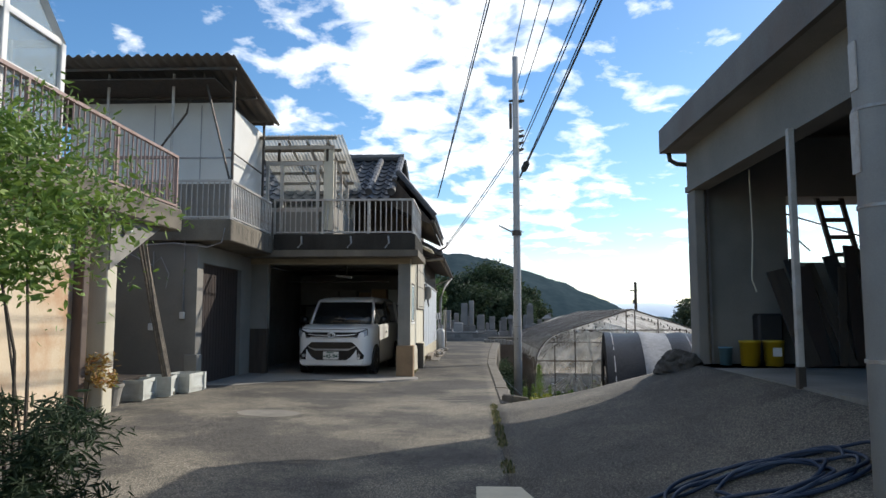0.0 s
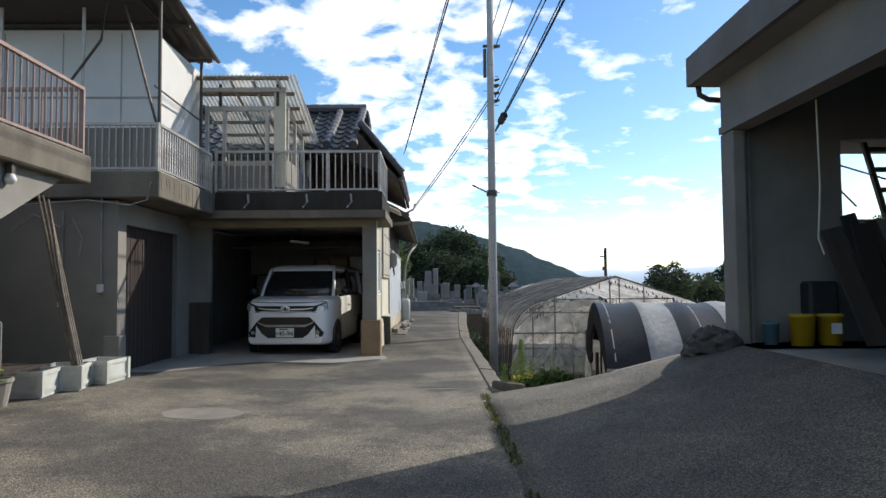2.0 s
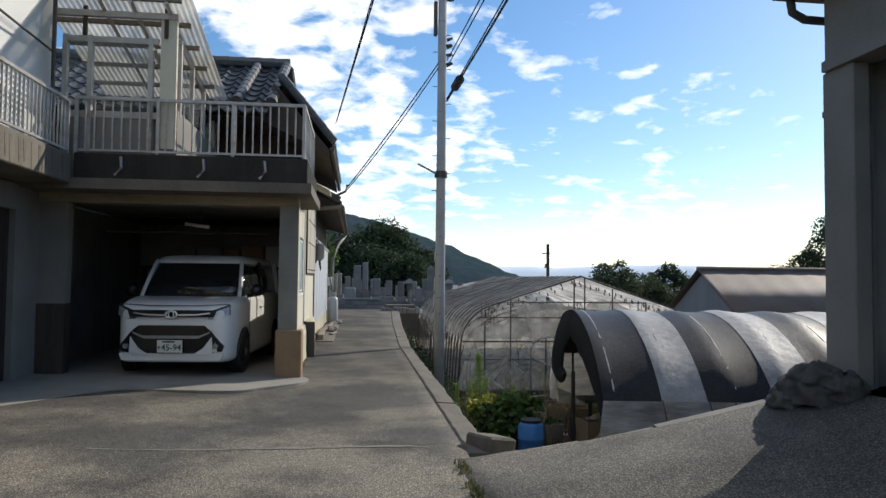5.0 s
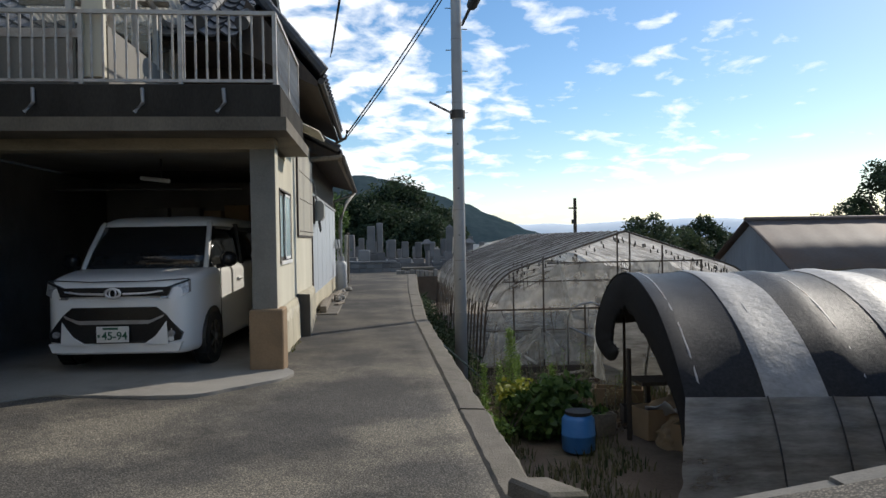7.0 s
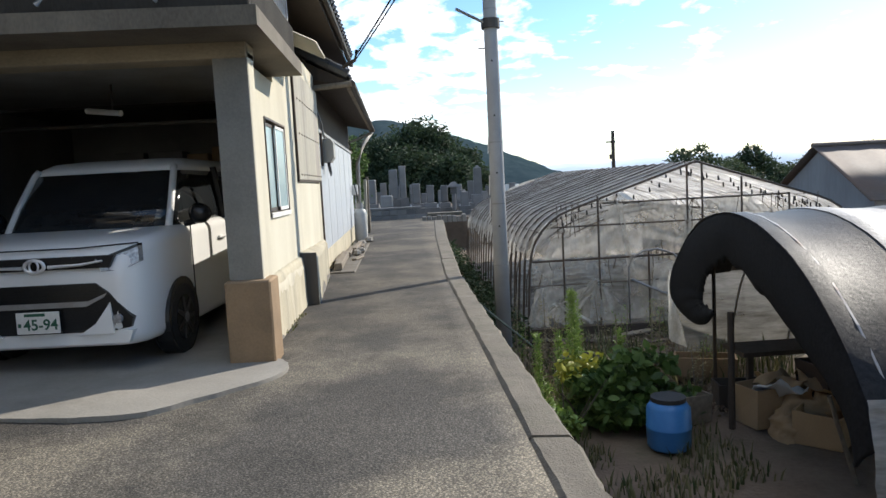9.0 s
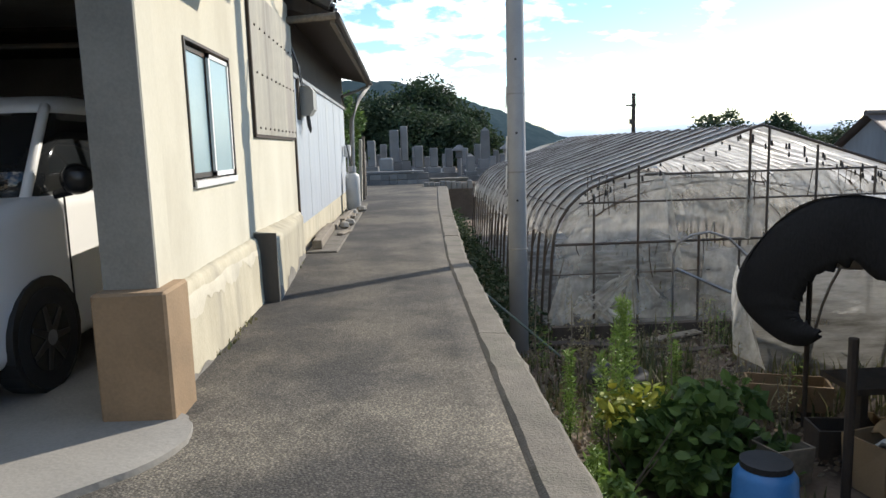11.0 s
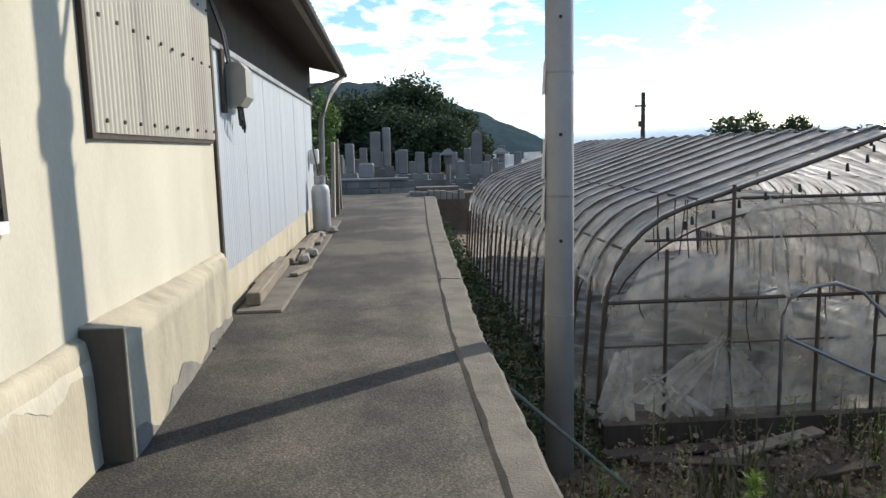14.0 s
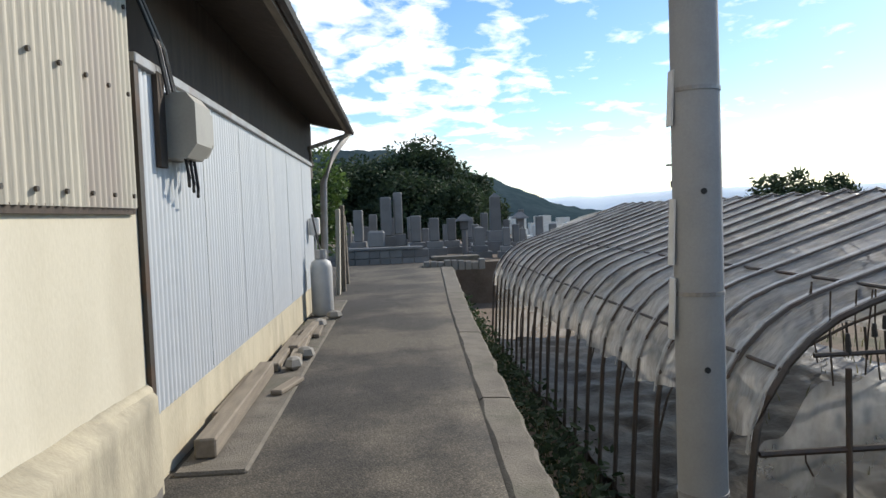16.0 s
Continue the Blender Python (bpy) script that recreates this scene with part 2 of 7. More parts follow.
WHITE_PAINT = mat("white_paint", (0.74, 0.73, 0.70), (0.62, 0.60, 0.56), 0.5, 5, 0.05, 0, 60, stain=(0.4, 0.35, 0.3), stain_amount=0.3)
RAIL_PAINT = mat("weathered_rail_paint", (0.50, 0.48, 0.45), (0.38, 0.35, 0.31), 0.55, 7, 0.1, 0, 60, stain=(0.25, 0.13, 0.07), stain_amount=0.5)
RUST_RAIL = mat("rusting_pink_rail_paint", (0.34, 0.25, 0.22), (0.24, 0.15, 0.12), 0.6, 6, 0.1, 0, 60, stain=(0.16, 0.07, 0.035), stain_amount=0.6)
DARK_STEEL = mat("dark_steel", (0.06, 0.055, 0.05), (0.10, 0.085, 0.07), 0.55, 6, 0.1, 0.5, 60, stain=(0.14, 0.07, 0.035), stain_amount=0.6)
RUST_SHEET = mat("brown_roof_sheet", (0.10, 0.085, 0.07), (0.17, 0.15, 0.13), 0.6, 1.5, 0.1, 0.3, 40, stain=(0.13, 0.08, 0.05), stain_amount=0.6)
SHUTTER = mat("dark_brown_shutter", (0.05, 0.033, 0.028), (0.032, 0.023, 0.02), 0.6, 4, 0.1, 0, 60)
TILE = mat("grey_roof_tile", (0.045, 0.047, 0.052), (0.085, 0.088, 0.095), 0.42, 5, 0.1, 0, 60, stain=(0.12, 0.12, 0.11), stain_amount=0.5)
DARK_WOOD = mat("dark_wood", (0.045, 0.035, 0.028), (0.08, 0.06, 0.045), 0.8, 2, 0.3, 0, 40, stretch=(6, 6, 0.6))
OLD_WOOD = mat("weathered_wood", (0.26, 0.22, 0.17), (0.15, 0.125, 0.095), 0.88, 3, 0.4, 0, 50, stretch=(6, 0.8, 6), vary=0.15)
TIN = mat("blue_grey_tin", (0.57, 0.59, 0.605), (0.47, 0.495, 0.515), 0.5, 1.6, 0.05, 0.15, 40, stretch=(1, 6, 0.2), stain=(0.64, 0.64, 0.62), stain_amount=0.55)
YELLOW_CORR = mat("yellowed_corrugated_plastic", (0.60, 0.55, 0.42), (0.48, 0.45, 0.37), 0.6, 1.0, 0.1, 0, 40, stretch=(1, 2.2, 0.25), stain=(0.37, 0.31, 0.27), stain_amount=0.8)
GREYED_CORR = mat("greyed_corrugated_plastic", (0.58, 0.535, 0.43), (0.43, 0.395, 0.325), 0.65, 1.4, 0.15, 0, 40, stretch=(1, 4, 0.3), stain=(0.27, 0.225, 0.20), stain_amount=0.8)
POLE_CONC = mat("pole_concrete", (0.40, 0.40, 0.40), (0.32, 0.32, 0.32), 0.85, 3, 0.15, 0, 90, stain=(0.25, 0.24, 0.23), stain_amount=0.4)
GALV = mat("galvanised_pipe", (0.36, 0.36, 0.36), (0.26, 0.25, 0.24), 0.5, 6, 0.05, 0.6, 60, stain=(0.2, 0.11, 0.06), stain_amount=0.5)
RUST_PIPE = mat("rusty_greenhouse_pipe", (0.065, 0.05, 0.04), (0.10, 0.085, 0.072), 0.6, 6, 0.1, 0.3, 60, stain=(0.11, 0.055, 0.03), stain_amount=0.6)
BOX_GREY = mat("beige_grey_box", (0.36, 0.35, 0.31), (0.30, 0.29, 0.26), 0.55, 4, 0.05, 0, 60)
TANK_GREY = mat("pale_grey_tank_paint", (0.48, 0.48, 0.46), (0.38, 0.375, 0.36), 0.5, 5, 0.05, 0, 60, stain=(0.3, 0.26, 0.22), stain_amount=0.4)
GUY_GREEN = mat("faded_green_paint", (0.16, 0.20, 0.17), (0.11, 0.14, 0.12), 0.6, 6, 0.1)
BLACK = mat("black_rubber", (0.018, 0.018, 0.019), (0.03, 0.03, 0.03), 0.6, 8, 0.1)
SOIL = mat("field_soil", (0.11, 0.080, 0.058), (0.19, 0.145, 0.108), 0.95, 1.4, 0.9, 0, 25, stain=(0.04, 0.05, 0.022), stain_amount=0.8)
GRANITE = mat("grave_granite", (0.20, 0.195, 0.19), (0.13, 0.128, 0.125), 0.6, 2, 0.1, 0, 120, stain=(0.14, 0.14, 0.13), stain_amount=0.6, vary=0.25)
SHADE_NET = mat("black_shade_net", (0.007, 0.007, 0.008), (0.02, 0.02, 0.021), 0.46, 30, 0.16, 0, 170, spec=0.15, stain=(0.025, 0.025, 0.025), stain_amount=0.5)
BLACK_NET = mat("doubled_black_net", (0.010, 0.010, 0.011), (0.020, 0.020, 0.022), 0.8, 30, 0.2, 0, 170, spec=0.08)
SILVER_FILM = mat("silver_film", (0.29, 0.285, 0.28), (0.19, 0.186, 0.18), 0.55, 9, 0.35, 0, 30, spec=0.4, stain=(0.18, 0.175, 0.165), stain_amount=0.5)
MULCH = mat("black_mulch_film", (0.02, 0.019, 0.018), (0.05, 0.047, 0.043), 0.45, 6, 0.6, 0, 20, spec=0.25, stain=(0.09, 0.085, 0.08), stain_amount=0.6)
SKIRT_FILM = film_mat("clear_skirt_film", (0.40, 0.39, 0.365), (0.19, 0.183, 0.168), 0.30, 5, 0.28, (0.5, 1, 3), 0.30)
DRAPE_FILM = film_mat("bunched_white_film", (0.84, 0.83, 0.79), (0.52, 0.50, 0.46), 0.46, 5, 0.25)
ROOF_FILM = film_mat("aged_greenhouse_film", (0.95, 0.93, 0.89), (0.36, 0.34, 0.31), 0.36, 2.2, 0.14, (0.8, 5.0, 0.8), 0.60, 0.6, (0.86, 0.84, 0.81))
END_FILM = film_mat("torn_end_film", (0.92, 0.90, 0.86), (0.56, 0.53, 0.48), 0.58, 4, 0.3, (1, 1, 1), 0.60, 0.6)
ROOF_FILM.node_tree.nodes["Principled BSDF"].inputs["Coat Weight"].default_value = 0.8
ROOF_FILM.node_tree.nodes["Principled BSDF"].inputs["Coat Roughness"].default_value = 0.3
LOW_FILM = film_mat("slack_clear_film", (0.80, 0.79, 0.76), (0.46, 0.45, 0.42), 0.45, 3, 0.25, (1, 1, 1), 0.5, 0.7)
VEIL_FILM = film_mat("thin_hazy_film", (0.74, 0.73, 0.70), (0.42, 0.41, 0.38), 0.60, 2.2, 0.2, (1, 1, .5), 0.6, 0.5)
# pale colour for the sheen on the film's crests, with random stains
CREST_SHEEN = mat("pale_crest_sheen", (0.52, 0.51, 0.48), (0.28, 0.27, 0.25), 0.4, 8, 0.3, 0, 40, stain=(0.15, 0.14, 0.12), stain_amount=0.8)
CHALK = mat("chalky_render", (0.60, 0.55, 0.43), (0.50, 0.45, 0.345), 0.95, 5, 0.3, 0, 60, stretch=(1, 1, 0.4), stain=(0.36, 0.33, 0.27), stain_amount=0.5)
GREY_FOOT = mat("bared_grey_render", (0.23, 0.21, 0.18), (0.15, 0.138, 0.12), 0.95, 6, 0.6, 0, 60, stain=(0.26, 0.24, 0.2), stain_amount=0.5)
# distance haze is mixed into the base colours of both hills
HILL = mat("hazed_wooded_hill", (0.028, 0.047, 0.055), (0.052, 0.074, 0.083), 1.0, 0.06, 0.6, 0, 0.35, spec=0.0)
FAR_HILL = mat("far_hazed_hill", (0.74, 0.82, 0.88), (0.77, 0.84, 0.89), 1.0, 0.01, 0, 0, 0.05)
PAINT_CAR = mat("pearl_white_car_paint", (0.74, 0.74, 0.73), (0.72, 0.72, 0.71), 0.22, 2, 0.0, 0, 60, spec=0.6)
CAR_BLACK = mat("gloss_black_trim", (0.012, 0.012, 0.013), (0.02, 0.02, 0.02), 0.25, 4, 0.0)
CHROME = mat("chrome", (0.80, 0.80, 0.81), (0.72, 0.72, 0.73), 0.3, 4, 0, 0.55)
CAR_GLASS = mat("dark_car_glass", (0.012, 0.014, 0.016), (0.02, 0.022, 0.024), 0.05, 4, 0.0, spec=0.6)
LAMP_GLASS = mat("headlamp_lens", (0.46, 0.47, 0.49), (0.18, 0.18, 0.19), 0.08, 30, 0.05, 0.3)
PANE = glass_mat("clear_pane", (0.35, 0.42, 0.45), 0.06, 0.55)
FROSTED = mat("frosted_window_pane", (0.30, 0.40, 0.41), (0.36, 0.45, 0.46), 0.25, 1.0, 0.0)
POLYCARB = film_mat("cloudy_yellowed_roof_sheet", (0.66, 0.63, 0.55), (0.46, 0.43, 0.36), 0.16, 1.5, 0.4, (1, 0.5, 1), 0.5, 0.5)
CLEAR_PANE = glass_mat("old_clear_pane", (0.25, 0.28, 0.28), 0.05, 0.84)
BLUE_PLASTIC = mat("blue_plastic", (0.035, 0.16, 0.42), (0.05, 0.20, 0.48), 0.4, 5, 0.05, stain=(0.12, 0.2, 0.3), stain_amount=0.3)
PALE_BLUE = mat("faded_blue_plastic", (0.10, 0.20, 0.26), (0.13, 0.23, 0.28), 0.5, 5, 0.05, stain=(0.2, 0.22, 0.22), stain_amount=0.4)
YELLOW_PLASTIC = mat("yellow_plastic", (0.5, 0.34, 0.02), (0.4, 0.27, 0.02), 0.45, 5, 0.05, stain=(0.25, 0.18, 0.05), stain_amount=0.4)
CRATE_PLASTIC = mat("grey_white_crate_plastic", (0.56, 0.57, 0.53), (0.44, 0.45, 0.41), 0.5, 5, 0.05, stain=(0.3, 0.28, 0.22), stain_amount=0.5, vary=0.12)
PEELED = mat("peeling_cream_wall", (0.66, 0.56, 0.42), (0.55, 0.44, 0.30), 0.9, 1.6, 0.3, 0, 40, stain=(0.40, 0.19, 0.08), stain_amount=0.85)
LEAF_DARK = leaf_mat("dark_evergreen_leaves", (0.018, 0.034, 0.016), (0.052, 0.08, 0.036), 0.8)
LEAF_MID = leaf_mat("mid_green_leaves", (0.04, 0.085, 0.018), (0.13, 0.20, 0.05))
LEAF_FAR = leaf_mat("dull_green_leaves", (0.03, 0.05, 0.022), (0.085, 0.11, 0.05), 0.7)
LEAF_BUSH = leaf_mat("deep_green_broad_leaves", (0.035, 0.075, 0.016), (0.13, 0.21, 0.05), 0.6)
LEAF_LIGHT = leaf_mat("light_green_leaves", (0.09, 0.17, 0.03), (0.24, 0.34, 0.07))
LEAF_RED = leaf_mat("orange_red_leaves", (0.28, 0.11, 0.03), (0.36, 0.27, 0.06))
GRASS = leaf_mat("grass_blades", (0.035, 0.06, 0.018), (0.20, 0.18, 0.09), 0.7)
SACK = mat("grimy_woven_sack", (0.10, 0.095, 0.085), (0.045, 0.042, 0.04), 0.9, 7, 0.5, 0, 60, stretch=(1, 3, 1), stain=(0.2, 0.19, 0.17), stain_amount=0.5)
BARK = mat("bark", (0.10, 0.08, 0.06), (0.06, 0.05, 0.04), 0.9, 4, 0.6, stretch=(4, 4, 0.7))
CARTON = mat("cardboard", (0.42, 0.29, 0.16), (0.34, 0.23, 0.13), 0.9, 3, 0.1)
BROWN_POST = mat("dull_brown_paint", (0.12, 0.085, 0.065), (0.08, 0.058, 0.045), 0.7, 4, 0.1)
BARN_ROOF = mat("rusty_barn_roof", (0.10, 0.078, 0.066), (0.145, 0.12, 0.105), 0.7, 0.8, 0.1, 0.1, 10, stain=(0.16, 0.10, 0.07), stain_amount=0.6)
BARN_WALL = mat("bleached_barn_boards", (0.36, 0.35, 0.34), (0.27, 0.26, 0.25), 0.9, 1.0, 0.2, 0, 10, stretch=(1, 1, 0.2))


# ---- mesh helpers ----
def finish(name, bm, material, smooth=False):
    me = bpy.data.meshes.new(name)
    bmesh.ops.recalc_face_normals(bm, faces=bm.faces)
    bm.to_mesh(me)
    bm.free()
    me.materials.append(material)
    if smooth:
        for p in me.polygons:
            p.use_smooth = True
    return me


def part(name, bm, material, parent, label="", smooth=False):
    ob = new(name, finish(name, bm, material, smooth))
    ob.parent = parent
    return tagged(ob, label)


def share(name, me, parent, m=None):
    ob = new(name, me)
    ob.parent = parent
    if m is not None:
        ob.matrix_local = m
    return ob


def thing(name, label, category, group="", at=(0, 0, 0), turn=0, kind=""):
    ob = new(name)
    ob.empty_display_size = 0.1
    ob.matrix_world = pose(*at, 0, 0, turn)
    return tagged(ob, label, category, group, kind)


def solid(name, bm, material, label, category, group="", kind="", smooth=False):
    return tagged(new(name, finish(name, bm, material, smooth)), label, category, group, kind)


def box(x0, y0, z0, x1, y1, z1, bm=None, bevel=0.0):
    own = bm is None or bevel
    b = bmesh.new() if own else bm
    v = [b.verts.new(c) for c in ((x0, y0, z0), (x1, y0, z0), (x1, y1, z0), (x0, y1, z0), (x0, y0, z1), (x1, y0, z1), (x1, y1, z1), (x0, y1, z1))]
    for f in ((3, 2, 1, 0), (4, 5, 6, 7), (0, 1, 5, 4), (1, 2, 6, 5), (2, 3, 7, 6), (3, 0, 4, 7)):
        b.faces.new([v[i] for i in f])
    if bevel:
        bmesh.ops.bevel(b, geom=list(b.edges), offset=bevel, segments=1, affect="EDGES")
        if bm is not None:
            me = bpy.data.meshes.new("tmp")
            b.to_mesh(me)
            b.free()
            bm.from_mesh(me)
            bpy.data.meshes.remove(me)
            return bm
    return b


def tube(points, r, bm=None, seg=8, r1=None):
    """A round bar through points; r1: the radius at its end."""
    bm = bm or bmesh.new()
    pts = [Vector(p) for p in points]
    r1 = r if r1 is None else r1
    rings = []
    for i, p in enumerate(pts):
        d = (pts[min(i + 1, len(pts) - 1)] - pts[max(i - 1, 0)]).normalized()
        a = d.cross(Vector((0, 0, 1)) if abs(d.z) < 0.9 else Vector((1, 0, 0))).normalized()
        c = d.cross(a)
        rr = r + (r1 - r) * i / (len(pts) - 1)
        rings.append([bm.verts.new(p + rr * (math.cos(k * 2 * math.pi / seg) * a + math.sin(k * 2 * math.pi / seg) * c)) for k in range(seg)])
    for q, s in zip(rings, rings[1:]):
        for k in range(seg):
            bm.faces.new((q[k], q[(k + 1) % seg], s[(k + 1) % seg], s[k]))
    bm.faces.new(rings[0][::-1])
    bm.faces.new(rings[-1])
    return bm


def prism(outline, way, bm=None):
    """A flat outline (3D points) drawn out along a vector."""
    bm = bm or bmesh.new()
    lo = [bm.verts.new(p) for p in outline]
    hi = [bm.verts.new(Vector(p) + Vector(way)) for p in outline]
    n = len(lo)
    bm.faces.new(lo[::-1])
    bm.faces.new(hi)
    for i in range(n):
        bm.faces.new((lo[i], lo[(i + 1) % n], hi[(i + 1) % n], hi[i]))
    return bm


def loft(rings, bm=None, caps=True):
    bm = bm or bmesh.new()
    rows = [[bm.verts.new(p) for p in r] for r in rings]
    n = len(rows[0])
    for q, s in zip(rows, rows[1:]):
        for i in range(n):
            bm.faces.new((q[i], q[(i + 1) % n], s[(i + 1) % n], s[i]))
    if caps:
        bm.faces.new(rows[0][::-1])
        bm.faces.new(rows[-1])
    return bm


def surface(f, nu, nv):
    """An open sheet f(u, v), u and v from 0 to 1."""
    bm = bmesh.new()
    g = [[bm.verts.new(f(i / nu, j / nv)) for j in range(nv + 1)] for i in range(nu + 1)]
    for i in range(nu):
        for j in range(nv):
            bm.faces.new((g[i][j], g[i + 1][j], g[i + 1][j + 1], g[i][j + 1]))
    return bm


def thicken(ob, t):
    mod = ob.modifiers.new("thickness", "SOLIDIFY")
    mod.thickness, mod.offset = t, 0
    return ob


def corrugated(origin, u, v, pitch, amp, flat_ratio=False):
    """A corrugated sheet: waves along u, running along v."""
    o, u, v = Vector(origin), Vector(u), Vector(v)
    n = u.cross(v).normalized()
    waves = u.length / pitch
    return surface(lambda a, b: o + a * u + b * v + n * amp * math.sin(2 * math.pi * a * waves), max(2, round(waves * 6)), 1)


def leaves(points, size, spread, seed, aspect=0.5, droop=0.0):
    """Many small leaf blades, one or more at each point, from_pydata."""
    rng = np.random.default_rng(seed)
    p = np.asarray(points, float)
    n = len(p)
    p = p + rng.normal(0, spread, (n, 3))
    a = rng.normal(0, 1, (n, 3))
    a[:, 2] = a[:, 2] * 0.6 - droop
    a /= np.linalg.norm(a, axis=1)[:, None]
    b = np.cross(a, rng.normal(0, 1, (n, 3)))
    b /= np.linalg.norm(b, axis=1)[:, None]
    s = size * rng.uniform(0.6, 1.4, (n, 1))
    w = b * s * aspect * 0.5
    c = np.cross(a, b) * s * 0.06
    leaf = np.stack([p, p + a * s * 0.28 + w * 0.8 + c, p + a * s * 0.62 + w * 0.75 + c, p + a * s, p + a * s * 0.62 - w * 0.75 + c, p + a * s * 0.28 - w * 0.8 + c], 1).reshape(-1, 3)
    i = np.arange(n)[:, None] * 6
    me = bpy.data.meshes.new("leaves")
    me.from_pydata(leaf.tolist(), [], (i + np.array([0, 1, 2, 3])).tolist() + (i + np.array([0, 3, 4, 5])).tolist())
    return me


def leaf_part(name, me, material, parent, label=""):
    me.materials.append(material)
    ob = new(name, me)
    ob.parent = parent
    return tagged(ob, label)


def crown_points(n, centre, radius, seed, clumps=14, inner=0.55):
    """Points in clumps over an uneven crown."""
    rng = np.random.default_rng(seed)
    c = rng.normal(0, 1, (clumps, 3))
    c /= np.linalg.norm(c, axis=1)[:, None]
    c *= rng.uniform(inner, 1.0, (clumps, 1))
    c[:, 2] = np.where(c[:, 2] < -0.45, -0.45, c[:, 2])
    k = rng.integers(0, clumps, n)
    d = rng.normal(0, 1, (n, 3))
    d /= np.linalg.norm(d, axis=1)[:, None]
    rr = rng.uniform(0.22, 0.42, clumps)[k] * rng.uniform(0.55, 1.0, n) ** 0.5
    return (c[k] + d * rr[:, None]) * np.array(radius) + np.array(centre)


def tree(name, label, x, y, z, h, radius, leaf, n, material, seed, group="", leaf_size=0.3, clumps=16, category="tree"):
    rng = random.Random(seed)
    t = thing(name, label, category, group, (x, y, z))
    rt = max(0.03, h * 0.025)
    bm = tube([(0, 0, 0), (rng.uniform(-.1, .1) * h * .3, 0, h * .3), (rng.uniform(-.1, .1) * h * .4, rng.uniform(-.1, .1) * h * .3, h * .75)], rt, None, 8, rt * 0.35)
    part("trunk", bm, BARK, t, "", True)
    for k in range(6):
        a = k * 1.05 + rng.random()
        z0 = h * rng.uniform(.25, .5)
        part("limb", tube([(0, 0, z0), (math.cos(a) * radius[0] * .35, math.sin(a) * radius[1] * .35, z0 + h * .15), (math.cos(a) * radius[0] * .7, math.sin(a) * radius[1] * .7, z0 + h * .28)], rt * .4, None, 6, rt * .1), BARK, t)
    pts = crown_points(n, (0, 0, h - radius[2]), radius, seed, clumps)
    leaf_part("crown", leaves(pts, leaf_size, leaf_size * 0.3, seed), material, t)
    return t


# ---- ground ----
FIELD = -1.1


def smooth(a):
    a = min(1.0, max(0.0, a))
    return a * a * (3 - 2 * a)


def road_z(x, y):
    """Height of the lane and yard."""
    z = 0.03 + 0.13 * smooth(y / 9.0)
    return z + 0.08 * smooth((-x - 1.5) / 3.0)


def kerb_x(y):
    """The kerb's inner edge along the lane."""
    return 0.42 + 0.033 * max(0.0, y - 20.3) + 0.012 * max(0.0, y - 28)


def ramp_z(x, y):
    s = min(1.0, max(0.0, (x - 0.3) / 2.65))
    return road_z(0.3, y) + 0.66 * s ** 1.38


def terrain(x, y):
    """The low field, with the land rising into hills far ahead on the left."""
    d = math.hypot(x, y)
    z = FIELD + 0.05 * noise.noise(Vector((x * 0.4, y * 0.4, 0)))
    return z - 6.0 * smooth((d - 60) / 200)


def ground_sheet():
    xs = [-3000, -1200, -500, -200, -80, -30] + [-10 + i * 1.0 for i in range(41)] + [40, 60, 100, 200, 500, 1200, 3000]
    ys = [-3000, -1000, -300, -80, -30] + [-10 + i * 1.0 for i in range(61)] + [60, 80, 120, 200, 400, 900, 2000, 4500]
    bm = bmesh.new()
    g = [[bm.verts.new((x, y, terrain(x, y))) for y in ys] for x in xs]
    for i in range(len(xs) - 1):
        for j in range(len(ys) - 1):
            bm.faces.new((g[i][j], g[i + 1][j], g[i + 1][j + 1], g[i][j + 1]))
    return bm


solid("ground", ground_sheet(), SOIL, "dark weedy field soil below the lane", "ground", kind="structure", smooth=True)


def block(f, xs, ys, low):
    """A slab with the top f(x, y), sides down to low. xs: columns, or a function of y and the column's share."""
    bm = bmesh.new()
    top = [[bm.verts.new((x(y) if callable(x) else x, y, f(x(y) if callable(x) else x, y))) for y in ys] for x in xs]
    for i in range(len(xs) - 1):
        for j in range(len(ys) - 1):
            bm.faces.new((top[i][j], top[i + 1][j], top[i + 1][j + 1], top[i][j + 1]))
    rim = [top[i][0] for i in range(len(xs))] + [top[-1][j] for j in range(1, len(ys))] + [top[i][-1] for i in range(len(xs) - 2, -1, -1)] + [top[0][j] for j in range(len(ys) - 2, 0, -1)]
    foot = [bm.verts.new((v.co.x, v.co.y, low)) for v in rim]
    for i in range(len(rim)):
        k = (i + 1) % len(rim)
        bm.faces.new((rim[i], foot[i], foot[k], rim[k]))
    return bm


COLUMNS = [-26, -14, -9, -7, -5.5, -4.5, -3.8, -3, -2.2, -1.5, -0.8, -0.2, 0.25]
solid("road", block(road_z, COLUMNS + [lambda y: min(kerb_x(y), 0.30) if y < 10.7 else kerb_x(y)], [-14 + 0.75 * i for i in range(71)], -1.6),
      ASPHALT, "coarse worn asphalt yard and lane", "road", kind="structure", smooth=True)


def ramp_edge(x):
    """Where the ramp breaks off above the field."""
    return 10.72 - 0.34 * max(0.0, x - 0.72) if x < 2.96 else 10.1


